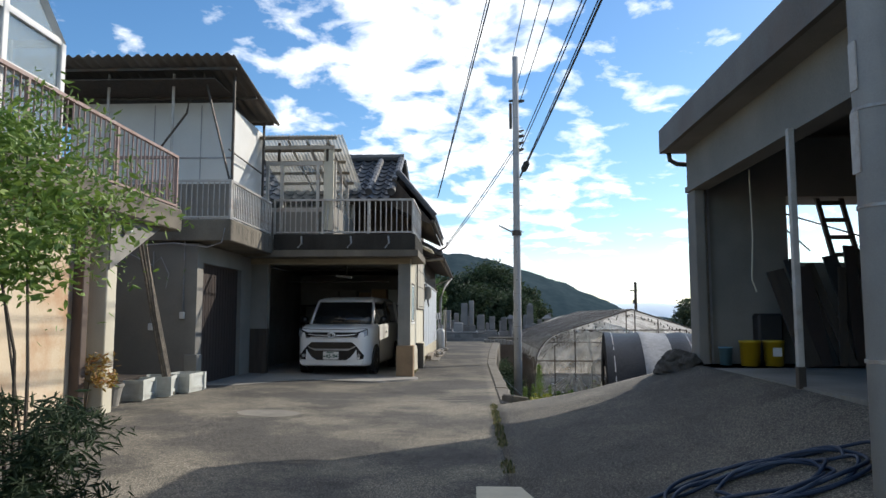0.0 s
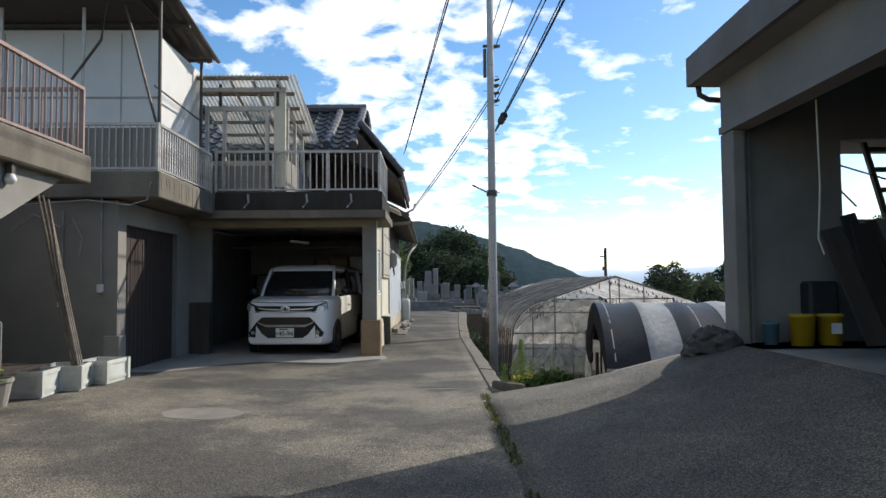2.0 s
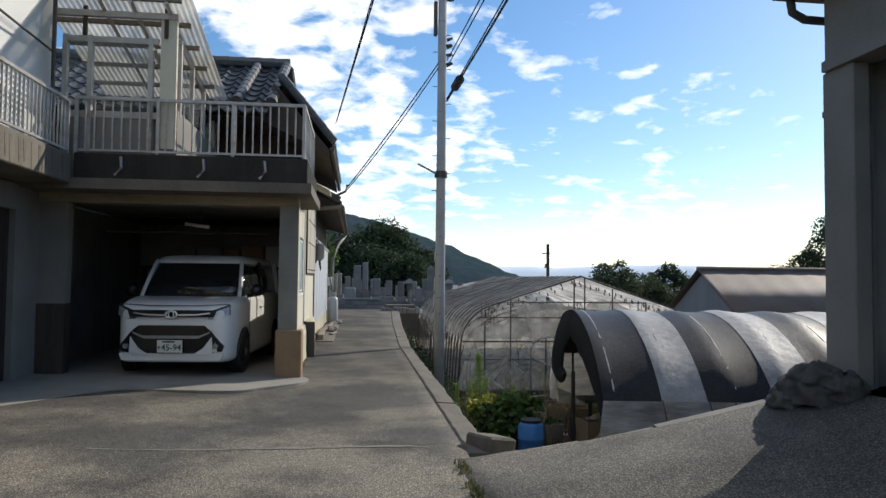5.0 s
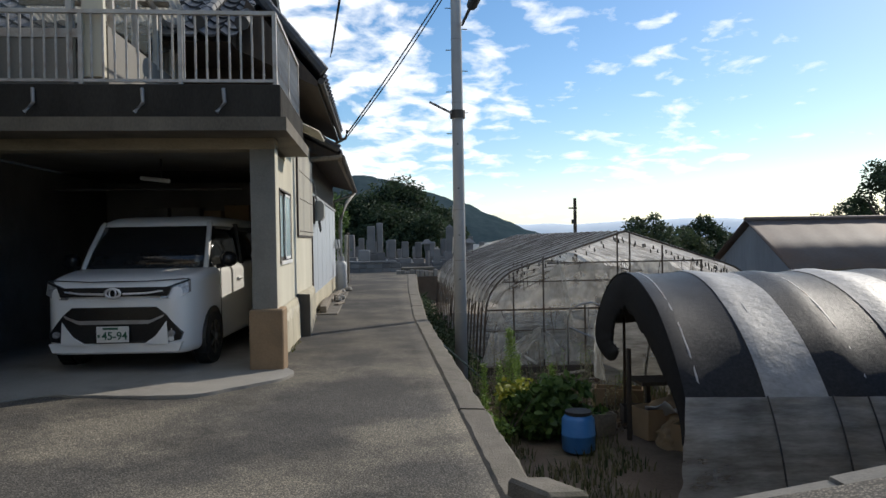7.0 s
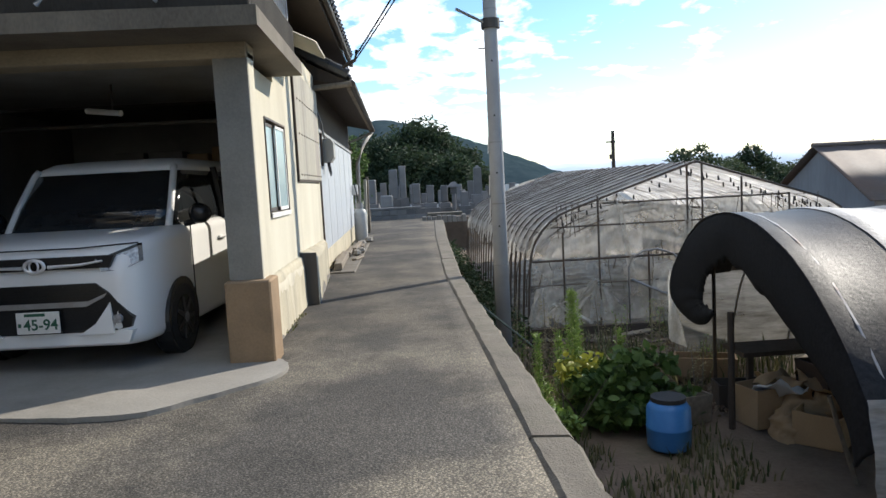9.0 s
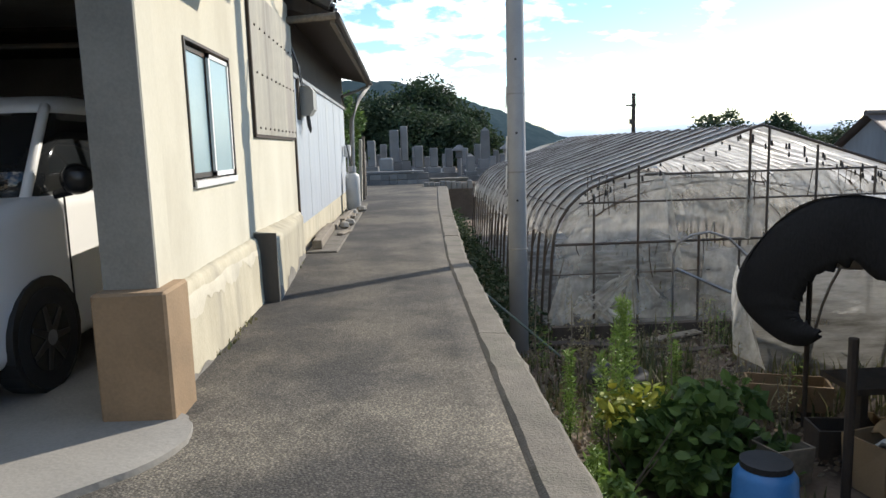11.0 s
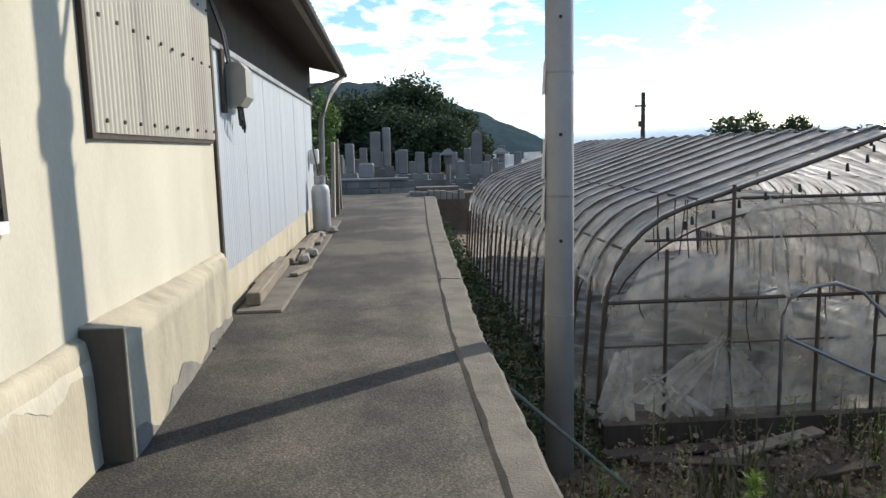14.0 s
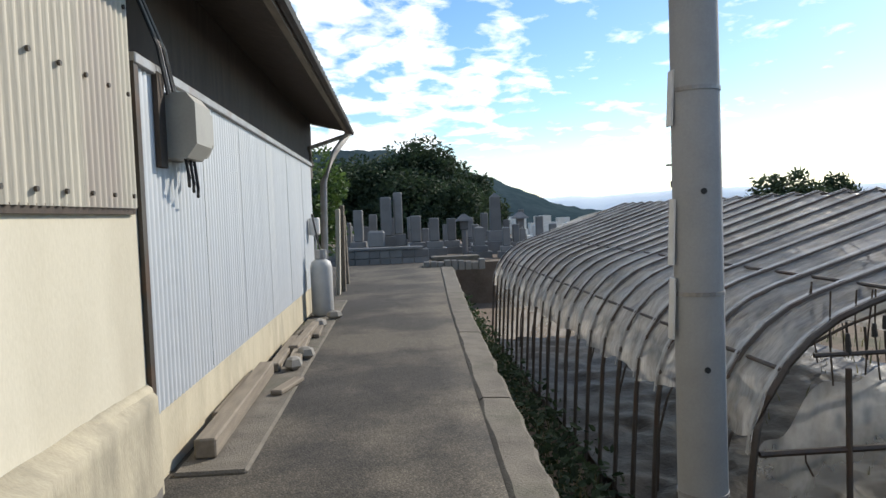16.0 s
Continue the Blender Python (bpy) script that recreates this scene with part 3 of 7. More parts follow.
def ramp_block():
    xs = [0.305, 0.5, 0.72, 0.95, 1.35, 1.75, 2.2, 2.6, 2.95, 2.97, 4.5, 7, 12]
    bm = bmesh.new()
    top = []
    for x in xs:
        top.append([bm.verts.new((x, y, ramp_z(x, y))) for y in (-14 + (ramp_edge(x) + 14) * i / 24 for i in range(25))])
    for p, q in zip(top, top[1:]):
        for j in range(24):
            bm.faces.new((p[j], q[j], q[j + 1], p[j + 1]))
    rim = [c[-1] for c in top]
    foot = [bm.verts.new((v.co.x, v.co.y, -1.6)) for v in rim]
    for i in range(len(rim) - 1):
        bm.faces.new((rim[i], rim[i + 1], foot[i + 1], foot[i]))
    side = top[0]
    low = [bm.verts.new((v.co.x, v.co.y, -1.6)) for v in side]
    for i in range(24):
        bm.faces.new((side[i], side[i + 1], low[i + 1], low[i]))
    return bm


solid("pavement", ramp_block(), RAMP_ASPHALT, "asphalt ramp rising to the open shed", "pavement", kind="structure", smooth=True)
bm = bmesh.new()
edge = thing("terrace_edging", "low rough concrete edging along the ramp", "edging", kind="structure")
x = 0.72
rng = random.Random(4)
while x < 3.0:
    w = rng.uniform(0.5, 0.8)
    w = min(w, 2.94 - x) if x < 2.9 else w
    if x + w > 2.96:
        break
    y0, y1 = ramp_edge(x), ramp_edge(x + w)
    za, zb = ramp_z(x, y0) + rng.uniform(-.05, -.01), ramp_z(x + w, y1) + rng.uniform(-.05, -.01)
    bmk = loft([[(x, y0 + .004, -1.5), (x, y0 + .16, -1.5), (x, y0 + .15, za), (x, y0 + .004, za)], [(x + w - .012, y1 + .004, -1.5), (x + w - .012, y1 + .16, -1.5), (x + w - .012, y1 + .15, zb), (x + w - .012, y1 + .004, zb)]])
    part("slab", bmk, CONCRETE, edge)
    x += w
kerb = thing("kerb", "cracked pale concrete kerb blocks along the lane", "kerb", kind="structure")
y = 10.9
while y < 35:
    w = rng.uniform(2.2, 3.6)
    z0 = rng.uniform(0.0, 0.016)
    rows = []
    k = 26
    for i in range(k + 1):
        yy = y + (w - 0.012) * i / k
        a = kerb_x(yy) - 0.02 * noise.noise(Vector((yy * 1.7, 3, 0))) - 0.015 * noise.noise(Vector((yy * 8, 3, 0)))
        c = kerb_x(yy) + 0.25 + 0.006 * max(0, yy - 18) + 0.03 * noise.noise(Vector((yy * 2.1, 8, 0))) + 0.02 * noise.noise(Vector((yy * 9, 8, 0)))
        zz = road_z(0.4, yy) + z0 + 0.008 * noise.noise(Vector((yy * 3, 1, 0)))
        rows.append([(a, yy, -1.5), (c, yy, -1.5), (c, yy, zz - .04), (c - .03, yy, zz - .008), (a + .03, yy, zz + .004), (a, yy, zz - .02)])
    part("kerb_block", loft(rows), PALE_CONCRETE, kerb)
    y += w
# concrete apron and garage floor, with a worn curved lip
lip = [(-5.1, 12.7), (-4.3, 12.75), (-3.4, 14.05), (-2.9, 14.12), (-2.0, 14.05), (-1.55, 14.4), (-1.22, 14.75), (-1.12, 15.05), (-1.2, 15.3), (-1.45, 15.4)]
pts = []
for k in range(len(lip) - 1):
    p0, p1, p2, p3 = (Vector(lip[min(len(lip) - 1, max(0, k + d))]) for d in (-1, 0, 1, 2))
    for i in range(8):
        f = i / 8
        v = 0.5 * (2 * p1 + (p2 - p0) * f + (2 * p0 - 5 * p1 + 4 * p2 - p3) * f * f + (3 * p1 - p0 - 3 * p2 + p3) * f ** 3)
        r = 0.035 * noise.noise(Vector((v.x * 4, v.y * 4, 1))) + 0.02 * noise.noise(Vector((v.x * 13, v.y * 13, 2)))
        pts.append((v.x + r * .5, v.y + r))
pts += [lip[-1], (-1.5, 20.6), (-5.1, 20.6)]
solid("garage_floor", prism([(a, b, -0.31 + 0.016 * (-a - 1.2)) for a, b in pts], (0, 0, 0.5)), CONCRETE, "stained concrete garage floor and apron", "floor", kind="structure")


def disc(x, y, rx, ry, lift):
    """A thin worn round cover that follows the yard."""
    rim = []
    for k in range(48):
        a = k * math.pi / 24
        r = 1 + .10 * noise.noise(Vector((2 * math.cos(a), 2 * math.sin(a), 3))) + .03 * noise.noise(Vector((9 * math.cos(a), 9 * math.sin(a), 5)))
        rim.append((x + r * rx * math.cos(a), y + r * ry * math.sin(a)))
    return loft([[(a, b, road_z(a, b) + h) for a, b in rim] for h in (-0.1, lift)])


bm = disc(-2.68, 9.46, 0.41, 0.34, 0.003)
solid("manhole_cover", bm, DUSTY, "round pale concrete manhole cover set in asphalt", "manhole")
solid("drain_cover", box(0.03, 5.2, 0.0, 0.46, 5.75, road_z(0.2, 5.5) + 0.012, bevel=0.006), CHALK, "pale concrete drain cover slab in the yard", "drain cover")




for k, (x0, x1, y0) in enumerate(((-2.65, 0.25, 11.16),)):
    def crack(u, v, x0=x0, x1=x1, y0=y0):
        x = x0 + (x1 - x0) * u
        y = y0 + .10 * noise.noise(Vector((x * .9, y0, 0))) + .03 * noise.noise(Vector((x * 6, y0, 1)))
        w = .006 + .04 * max(0, noise.noise(Vector((x * 2, y0, 5))) + .3)
        return (x, y + (v - .5) * 2 * w, road_z(x, y) + .005)
    solid("road_joint", surface(crack, 90, 1), DUSTY, "uneven dusty joint crossing the asphalt", "joint", "road joints", "structure")


# ---- railings ----
def railing(name, label, p, q, z0, z1, gap=0.11, r=0.011, posts=(), material=None):
    """A straight railing of round bars between two plan points."""
    material = material or RAIL_PAINT
    t = thing(name, label, "railing", "balcony railings")
    a, b = Vector((*p, 0)), Vector((*q, 0))
    d = (b - a).normalized()
    n = Vector((-d.y, d.x, 0))

    def bar(z, h, w):
        c = [a + n * w, b + n * w, b - n * w, a - n * w]
        return prism([(v.x, v.y, z) for v in c], (0, 0, h))
    part("top_rail", bar(z1 - 0.04, 0.04, 0.024), material, t)
    part("bottom_rail", bar(z0 + 0.03, 0.03, 0.016), material, t)
    me = finish("baluster", tube([(0, 0, z0 + 0.05), (0, 0, z1 - 0.03)], r, None, 6), material)
    k = round((b - a).length / gap)
    for i in range(1, k):
        c = a + (b - a) * i / k
        share("baluster", me, t, pose(c.x, c.y, 0))
    post = finish("post", box(-0.02, -0.02, z0 - 0.1, 0.02, 0.02, z1), material)
    for s in (0.0, *posts, 1.0):
        c = a + (b - a) * s
        share("post", post, t, pose(c.x, c.y, 0))
    return t


# ---- building with the glazed room and balcony ----
A = thing("house", "weathered house with a concrete balcony and peeling ground floor wall", "house")
part("wall", box(-12, 3.0, -0.2, -4.85, 8.6, 2.75), PEELED, A, "sunlit peeling cream wall")
part("back_wall", box(-12, 8.6, -0.2, -6.6, 12.1, 3.2), GREY_WALL, A)
part("post", box(-4.86, 8.48, 0.1, -4.72, 8.62, 2.75, bevel=0.01), BROWN_POST, A, "dull brown painted post")
part("pillar", box(-4.86, 8.85, 0.1, -4.62, 9.1, 2.75, bevel=0.012), CREAM, A, "cream concrete pillar")
part("balcony_slab", box(-12, 3.0, 2.76, -4.46, 10.72, 3.1, bevel=0.02), MOULDY, A, "rain-stained concrete balcony slab")
bmb = prism([(-4.6, 8.86, 2.755), (-4.6, 10.3, 2.755), (-4.6, 8.86, 2.05)], (-0.3, 0, 0))
part("bracket", bmb, CONCRETE, A, "sloping concrete bracket")
railing("railing", "rusting pinkish steel balcony railing", (-4.52, 3.2), (-4.52, 10.6), 3.1, 3.92, 0.12, posts=(0.25, 0.5, 0.75), material=RUST_RAIL)
railing("railing", "rusting pinkish steel balcony railing return", (-4.54, 10.6), (-7.5, 10.6), 3.1, 3.92, 0.12, material=RUST_RAIL)

G = thing("glazed_room", "white-framed glass sunroom standing on the balcony", "sunroom")
GX, GY0, GY1, GZ = -4.62, 4.6, 7.6, 4.52
for yy in (GY0, 5.55, 6.6, GY1):
    zt = GZ + (1 - abs(yy - 6.1) / 1.5) * 1.35
    part("frame_post", box(GX - .04, yy - .045, 3.1, GX + .04, yy + .045, max(GZ, zt - 0.02), bevel=.008), WHITE_PAINT, G)
for zz in (3.14, 3.95, GZ):
    part("frame_rail", box(GX - .03, GY0, zz - .035, GX + .03, GY1, zz + .035), WHITE_PAINT, G)
for s in (-1, 1):
    part("rafter", tube([(GX, 6.1 + s * 1.5, GZ), (GX, 6.1, GZ + 1.35)], 0.055, None, 4), WHITE_PAINT, G)
    for xx in (-5.9, -7.2):
        part("rafter", tube([(xx, 6.1 + s * 1.5, GZ), (xx, 6.1, GZ + 1.35)], 0.045, None, 4), WHITE_PAINT, G)
for xx in (-5.3, -6.2, -7.2):
    part("frame_post", box(xx - .04, GY1 - .04, 3.1, xx + .04, GY1 + .04, GZ), WHITE_PAINT, G)
part("eave_rail", box(-7.3, GY1 - .03, GZ - .04, GX, GY1 + .03, GZ + .04), WHITE_PAINT, G)
part("ridge_rail", box(-7.3, 6.07, GZ + 1.32, GX, 6.13, GZ + 1.38), WHITE_PAINT, G)
part("pane", prism([(GX, GY0, 3.1), (GX, GY1, 3.1), (GX, GY1, GZ), (GX, 6.1, GZ + 1.33), (GX, GY0, GZ)], (-.006, 0, 0)), PANE, G)
part("pane", box(-7.25, GY1 - .003, 3.1, GX, GY1 + .003, GZ), PANE, G)
for s in (-1, 1):
    bmr = surface(lambda a, b: (GX - a * 2.7, 6.1 + s * 1.5 * b, GZ + 1.36 - 1.35 * b), 1, 1)
    thicken(part("roof_pane", bmr, PANE, G), 0.006)
part("blind", box(-7.1, 6.9, 3.15, GX - .1, 6.93, 4.3), WHITE_PANEL, G, "pale drawn blind behind the glass")

# ---- middle building with the white box under a corrugated roof ----
B = thing("annex", "grey rendered annex with white panelled upper storey", "house")
part("front_wall", box(-6.6, 12.32, -0.2, -4.82, 12.5, 2.75), GREY_WALL, B)
part("side_wall", box(-5.0, 12.5, -0.2, -4.82, 12.6, 2.75), GREY_WALL, B)
part("side_wall", box(-5.0, 14.72, -0.2, -4.82, 15.4, 2.75), GREY_WALL, B)
part("lintel", box(-5.0, 12.6, 2.42, -4.82, 14.72, 2.75), GREY_WALL, B)
part("corner_plinth", box(-5.0, 12.28, -0.2, -4.77, 12.52, 0.8, bevel=0.01), CONCRETE, B, "worn concrete corner base")
sh = part("shutter", box(-4.93, 12.6, 0.1, -4.9, 14.72, 2.42), SHUTTER, B, "dark brown steel shutter doors")
for i in range(14):
    yy = 12.66 + i * 0.153
    share("rib", finish("rib", box(-4.9, yy - .03, 0.2, -4.896, yy + .03, 2.4), SHUTTER), sh)
part("balcony_slab", box(-7.5, 12.2, 2.78, -4.2, 14.78, 3.16, bevel=0.015), MOULDY, B, "stained concrete balcony slab")
rng = random.Random(3)
for i in range(14):
    yy, w, l = 12.3 + i * .17 + rng.uniform(-.05, .05), rng.uniform(.03, .09), rng.uniform(.1, .32)
    part("lime_streak", prism([(-4.2, yy, 3.1), (-4.2, yy + w, 3.1), (-4.2, yy + w * .7, 3.1 - l), (-4.2, yy + w * .4, 3.1 - l * 1.1), (-4.2, yy + w * .2, 3.1 - l * .8)], (.003, 0, 0)), PALE_CONCRETE, B)
part("box_front", box(-7.6, 13.0, 3.16, -4.5, 13.06, 5.5), WHITE_PANEL, B, "white wall panels in shade")
part("box_side", box(-4.56, 13.06, 3.16, -4.5, 14.9, 5.4), WHITE_PANEL, B, "sunlit white side panel")
for xx in (-6.9, -6.0, -5.1):
    part("panel_joint", box(xx - .008, 12.99, 3.2, xx + .008, 12.999, 5.45), GALV, B)
part("panel_rail", box(-7.6, 12.985, 4.42, -4.5, 12.999, 4.45), GALV, B)
part("inner_rail", tube([(-4.35, 12.4, 4.45), (-4.4, 14.6, 4.45)], 0.015), DARK_STEEL, B)
for x0, y0 in ((-4.28, 12.4), (-5.4, 12.4), (-6.6, 12.4)):
    part("roof_post", tube([(x0, y0, 3.16), (x0, y0, 5.86)], 0.028, None, 8), RAIL_PAINT if x0 < -4.5 else DARK_STEEL, B)
part("roof_post", tube([(-4.38, 14.6, 3.16), (-4.38, 14.6, 5.55)], 0.028), DARK_STEEL, B)
part("brace", tube([(-4.8, 12.3, 5.8), (-4.32, 12.38, 3.9)], 0.02), DARK_STEEL, B)
part("brace", tube([(-4.95, 12.2, 5.75), (-5.1, 12.3, 5.1), (-5.6, 12.4, 4.5)], 0.02), DARK_STEEL, B)
for yy, zz in ((12.1, 5.86), (13.3, 5.70), (14.5, 5.52)):
    part("purlin", box(-8.5, yy - .03, zz - .05, -4.15, yy + .03, zz + .0), DARK_STEEL, B)
rf = part("roof", corrugated((-8.8, 11.75, 5.97), (4.72, 0, 0), (0, 3.0, -0.42), 0.175, 0.03), RUST_SHEET, B, "dark corrugated sheet roof", True)
thicken(rf, 0.008)
part("soffit_board", box(-8.5, 12.0, 5.62, -4.5, 13.0, 5.64), DARK_WOOD, B)
RB = railing("railing", "grey lattice-backed balcony railing", (-7.4, 12.24), (-4.24, 12.24), 3.16, 3.87, 0.1, posts=(0.33, 0.66))
part("screen", box(-7.4, 12.262, 3.2, -4.26, 12.27, 3.8), GREY_WALL, RB, "grey screen sheet behind the bars")
RS = railing("railing", "pale steel railing with white lattice", (-4.24, 12.3), (-4.24, 14.74), 3.16, 3.87, 0.1)
for i in range(9):
    zz = 3.24 + i * .066
    part("lattice_slat", box(-4.262, 12.32, zz, -4.252, 13.6, zz + .03), WHITE_PAINT, RS)
# pipes and cables on the grey wall
for k, (xx, z1) in enumerate(((-5.05, 3.0), (-5.6, 2.6))):
    c = thing("conduit", "thin grey conduit clipped to the rendered wall", "pipe", "wall conduits")
    part("pipe", tube([(xx, 12.29, 1.5 - .2 * k), (xx, 12.29, z1)], 0.014), GALV, c)
    part("switch_box", box(xx - .04, 12.25, 1.42 - .2 * k, xx + .04, 12.315, 1.54 - .2 * k, bevel=.008), WHITE_PAINT, c)
solid("wall_cable", tube([(-6.3, 12.26, 2.3), (-6.0, 12.25, 2.55), (-5.6, 12.25, 2.35), (-5.45, 12.25, 2.5), (-5.3, 12.25, 2.2), (-5.35, 12.26, 1.95)], 0.011), GALV, "loose grey cable looped on the wall", "cable")
solid("wall_cable", tube([(-7.0, 12.18, 2.72), (-6.0, 12.16, 2.68), (-5.2, 12.17, 2.74), (-4.6, 12.16, 2.66), (-4.35, 12.17, 2.74), (-4.3, 12.17, 3.0)], 0.011), GALV, "sagging cable under the balcony edge", "cable")

# ---- garage ----
PEELED_BEAM = mat("grimy_beam_render", (0.42, 0.35, 0.24), (0.24, 0.20, 0.14), 0.92, 2.4, 0.3, 0, 60, stretch=(0.5, 1, 1), stain=(0.10, 0.085, 0.06), stain_amount=0.7)
C = thing("garage", "open concrete garage with cream render and roof terrace", "garage")
WX = -1.43
part("side_wall", box(-1.6, 15.62, -0.3, WX, 16.49, 2.66), CREAM, C, "sunlit cream render")
part("side_wall", box(-1.6, 17.685, -0.3, WX, 20.98, 2.66), CREAM, C)
part("sill_wall", box(-1.6, 16.49, -0.3, WX, 17.685, 1.30), CREAM, C)
part("head_wall", box(-1.6, 16.49, 2.26, WX, 17.685, 2.66), CREAM, C)
part("pier", box(-1.58, 15.38, 0.78, -1.32, 15.62, 2.66, bevel=.008), CREAM, C)
# thin slip over the cream pier that paints its front as shaded
part("pier_face", box(-1.59, 15.372, 0.846, -1.325, 15.379, 2.6), SHADED_FACE, C, "grey slip giving the pier's front face its shade")
part("upper_wall", box(-1.6, 17.16, 2.66, WX, 20.98, 3.3), CREAM, C)
part("pier_base", box(-1.615, 15.26, -0.2, -1.25, 15.64, 0.845, bevel=0.014), TERRACOTTA, C, "brown rendered pier base")
# plinth band, worn along its top and foot


def plinth_out(y):
    return 0.055 - 0.012 * smooth((y - 18.3) / .2) + .008 * noise.noise(Vector((y * 2.3, 1, 4)))


def plinth(u, v):
    y = 15.645 + 5.335 * u
    top = 0.755 + .018 * noise.noise(Vector((y * 1.7, 3, 0))) + .008 * noise.noise(Vector((y * 7, 5, 0)))
    if v > 0.9:
        return (WX - .01, y, top + .012)
    s = v / 0.9
    bulge = .006 * noise.noise(Vector((y * 4, s * 3, 7)))
    return (WX + plinth_out(y) * (1 - .5 * max(0, s - .9) * 10 * .6) + .02 * (1 - s) + bulge, y, -.15 + (top + .13) * s)


part("plinth", surface(plinth, 160, 20), PLINTH, C, "stained cream plinth band", True)


def bare_foot(u, v):
    yy = 15.66 + 5.31 * u
    h = 0.02 + 0.20 * max(0, noise.noise(Vector((yy * 0.9, 2, 0))) + .15) + 0.06 * noise.noise(Vector((yy * 6, 6, 0)))
    s = (0.10 + max(0.01, h) * v + .15) / .9
    return (WX + plinth_out(yy) + .02 * (1 - s) + .006 * noise.noise(Vector((yy * 4, s * 3, 7))) + .004, yy, 0.10 + max(0.01, h) * v)


def chalk_band(u, v):
    """Pale chalky bloom hanging from the plinth's top in ragged tongues."""
    yy = 15.66 + 2.5 * u
    top = 0.735 + .018 * noise.noise(Vector((yy * 1.7, 3, 0))) + .008 * noise.noise(Vector((yy * 7, 5, 0)))
    h = 0.17 + 0.17 * noise.noise(Vector((yy * 2.2, 4, 3))) + 0.07 * noise.noise(Vector((yy * 9, 4, 6)))
    zz = top - max(.02, h) * v
    s = (zz + .15) / (top + .13)
    return (WX + plinth_out(yy) * (1 - .5 * max(0, s - .9) * 6) + .02 * (1 - s) + .006 * noise.noise(Vector((yy * 4, s * 3, 7))) + .003, yy, zz)


part("chalk_bloom", surface(chalk_band, 140, 6), CHALK, C, "pale chalky bloom along the plinth top", True)
part("bare_patch", surface(bare_foot, 160, 3), GREY_FOOT, C, "grey concrete bared where the render has worn off", True)
part("back_wall", box(-5.0, 20.5, -0.3, -1.6, 20.7, 2.66), CONCRETE, C)
part("left_wall", box(-5.15, 15.62, -0.3, -4.95, 20.5, 2.66), CONCRETE, C)
part("left_pier", box(-5.1, 15.4, -0.2, -4.46, 15.62, 2.62, bevel=.008), GREY_WALL, C)
part("pier_dado", box(-5.0, 15.385, -0.1, -4.455, 15.6, 1.2), DARK_WOOD, C, "dark dado panel on the pier")
part("front_beam", box(-5.0, 15.35, 2.6, -1.32, 15.65, 2.82, bevel=.01), PEELED_BEAM, C)
part("terrace_slab", prism([(-5.0, 14.8, 2.72), (-1.12, 14.8, 2.72), (-1.12, 17.15, 2.72), (-1.45, 17.15, 2.72), (-1.45, 20.9, 2.72), (-5.0, 20.9, 2.72)], (0, 0, 0.14)), MOULDY, C, "concrete terrace slab with weathered nosing")
part("ceiling_board", box(-4.94, 15.66, 2.69, -1.61, 20.49, 2.715), CONCRETE, C, "stained concrete soffit")
part("parapet", box(-4.2, 14.86, 2.86, -1.18, 14.98, 3.2, bevel=.01), BLACKENED, C, "rain-blackened parapet")
part("parapet", box(-1.3, 14.98, 2.86, -1.18, 17.15, 3.2, bevel=.01), BLACKENED, C)
for xx in (-3.6, -2.55, -1.75):
    part("drain_pipe", tube([(xx, 14.84, 3.15), (xx + .02, 14.8, 3.0), (xx - .06, 14.78, 2.9)], 0.02), GALV, C)
railing("railing", "weathered white steel terrace railing", (-4.2, 14.92), (-1.24, 14.92), 3.2, 3.96, 0.115, 0.012, posts=(0.35, 0.68))
railing("railing", "weathered white steel terrace railing along the side", (-1.24, 14.95), (-1.24, 17.1), 3.2, 3.96, 0.115, 0.012, posts=(0.5,))
# side window with aluminium sliding sashes
W = thing("window_1", "aluminium sliding window with frosted panes", "window", kind="structure")
fr = bmesh.new()
for b in ((-1.50, 16.49, 1.30, -1.418, 16.515, 2.26), (-1.50, 17.655, 1.30, -1.418, 17.685, 2.26), (-1.50, 16.515, 2.24, -1.418, 17.655, 2.26)):
    box(*b, bm=fr)
part("window_frame", fr, DARK_STEEL, W, "dark bronze outer frame")
part("window_sill", box(-1.52, 16.50, 1.29, -1.405, 17.66, 1.335), WHITE_PAINT, W, "bright aluminium sill")
for y0, y1, xo in ((16.53, 17.11, -1.46), (17.07, 17.65, -1.435)):
    s = bmesh.new()
    for b in ((xo - .01, y0, 1.35, xo + .01, y0 + .035, 2.22), (xo - .01, y1 - .035, 1.35, xo + .01, y1, 2.22), (xo - .01, y0, 1.35, xo + .01, y1, 1.385), (xo - .01, y0, 2.19, xo + .01, y1, 2.22)):
        box(*b, bm=s)
    sash = part("sash", s, WHITE_PAINT if y0 > 17 else DARK_STEEL, W)
    part("pane", box(xo - .004, y0 + .03, 1.38, xo + .002, y1 - .03, 2.2), FROSTED, sash).visible_shadow = False
# wall foot thickened to a buttress that tapers off along the lane


def buttress(u, v):
    y = 18.2 + 2.78 * u
    top = .80 - .05 * u + .012 * noise.noise(Vector((y * 3, 9, 0)))
    x = WX + .20 - .145 * u + .006 * noise.noise(Vector((y * 4, v * 3, 2)))
    if v > .93:
        return (WX - .01, y, top)
    return (x + .01 * (1 - v), y, -.15 + (top + .135) * v / .93)


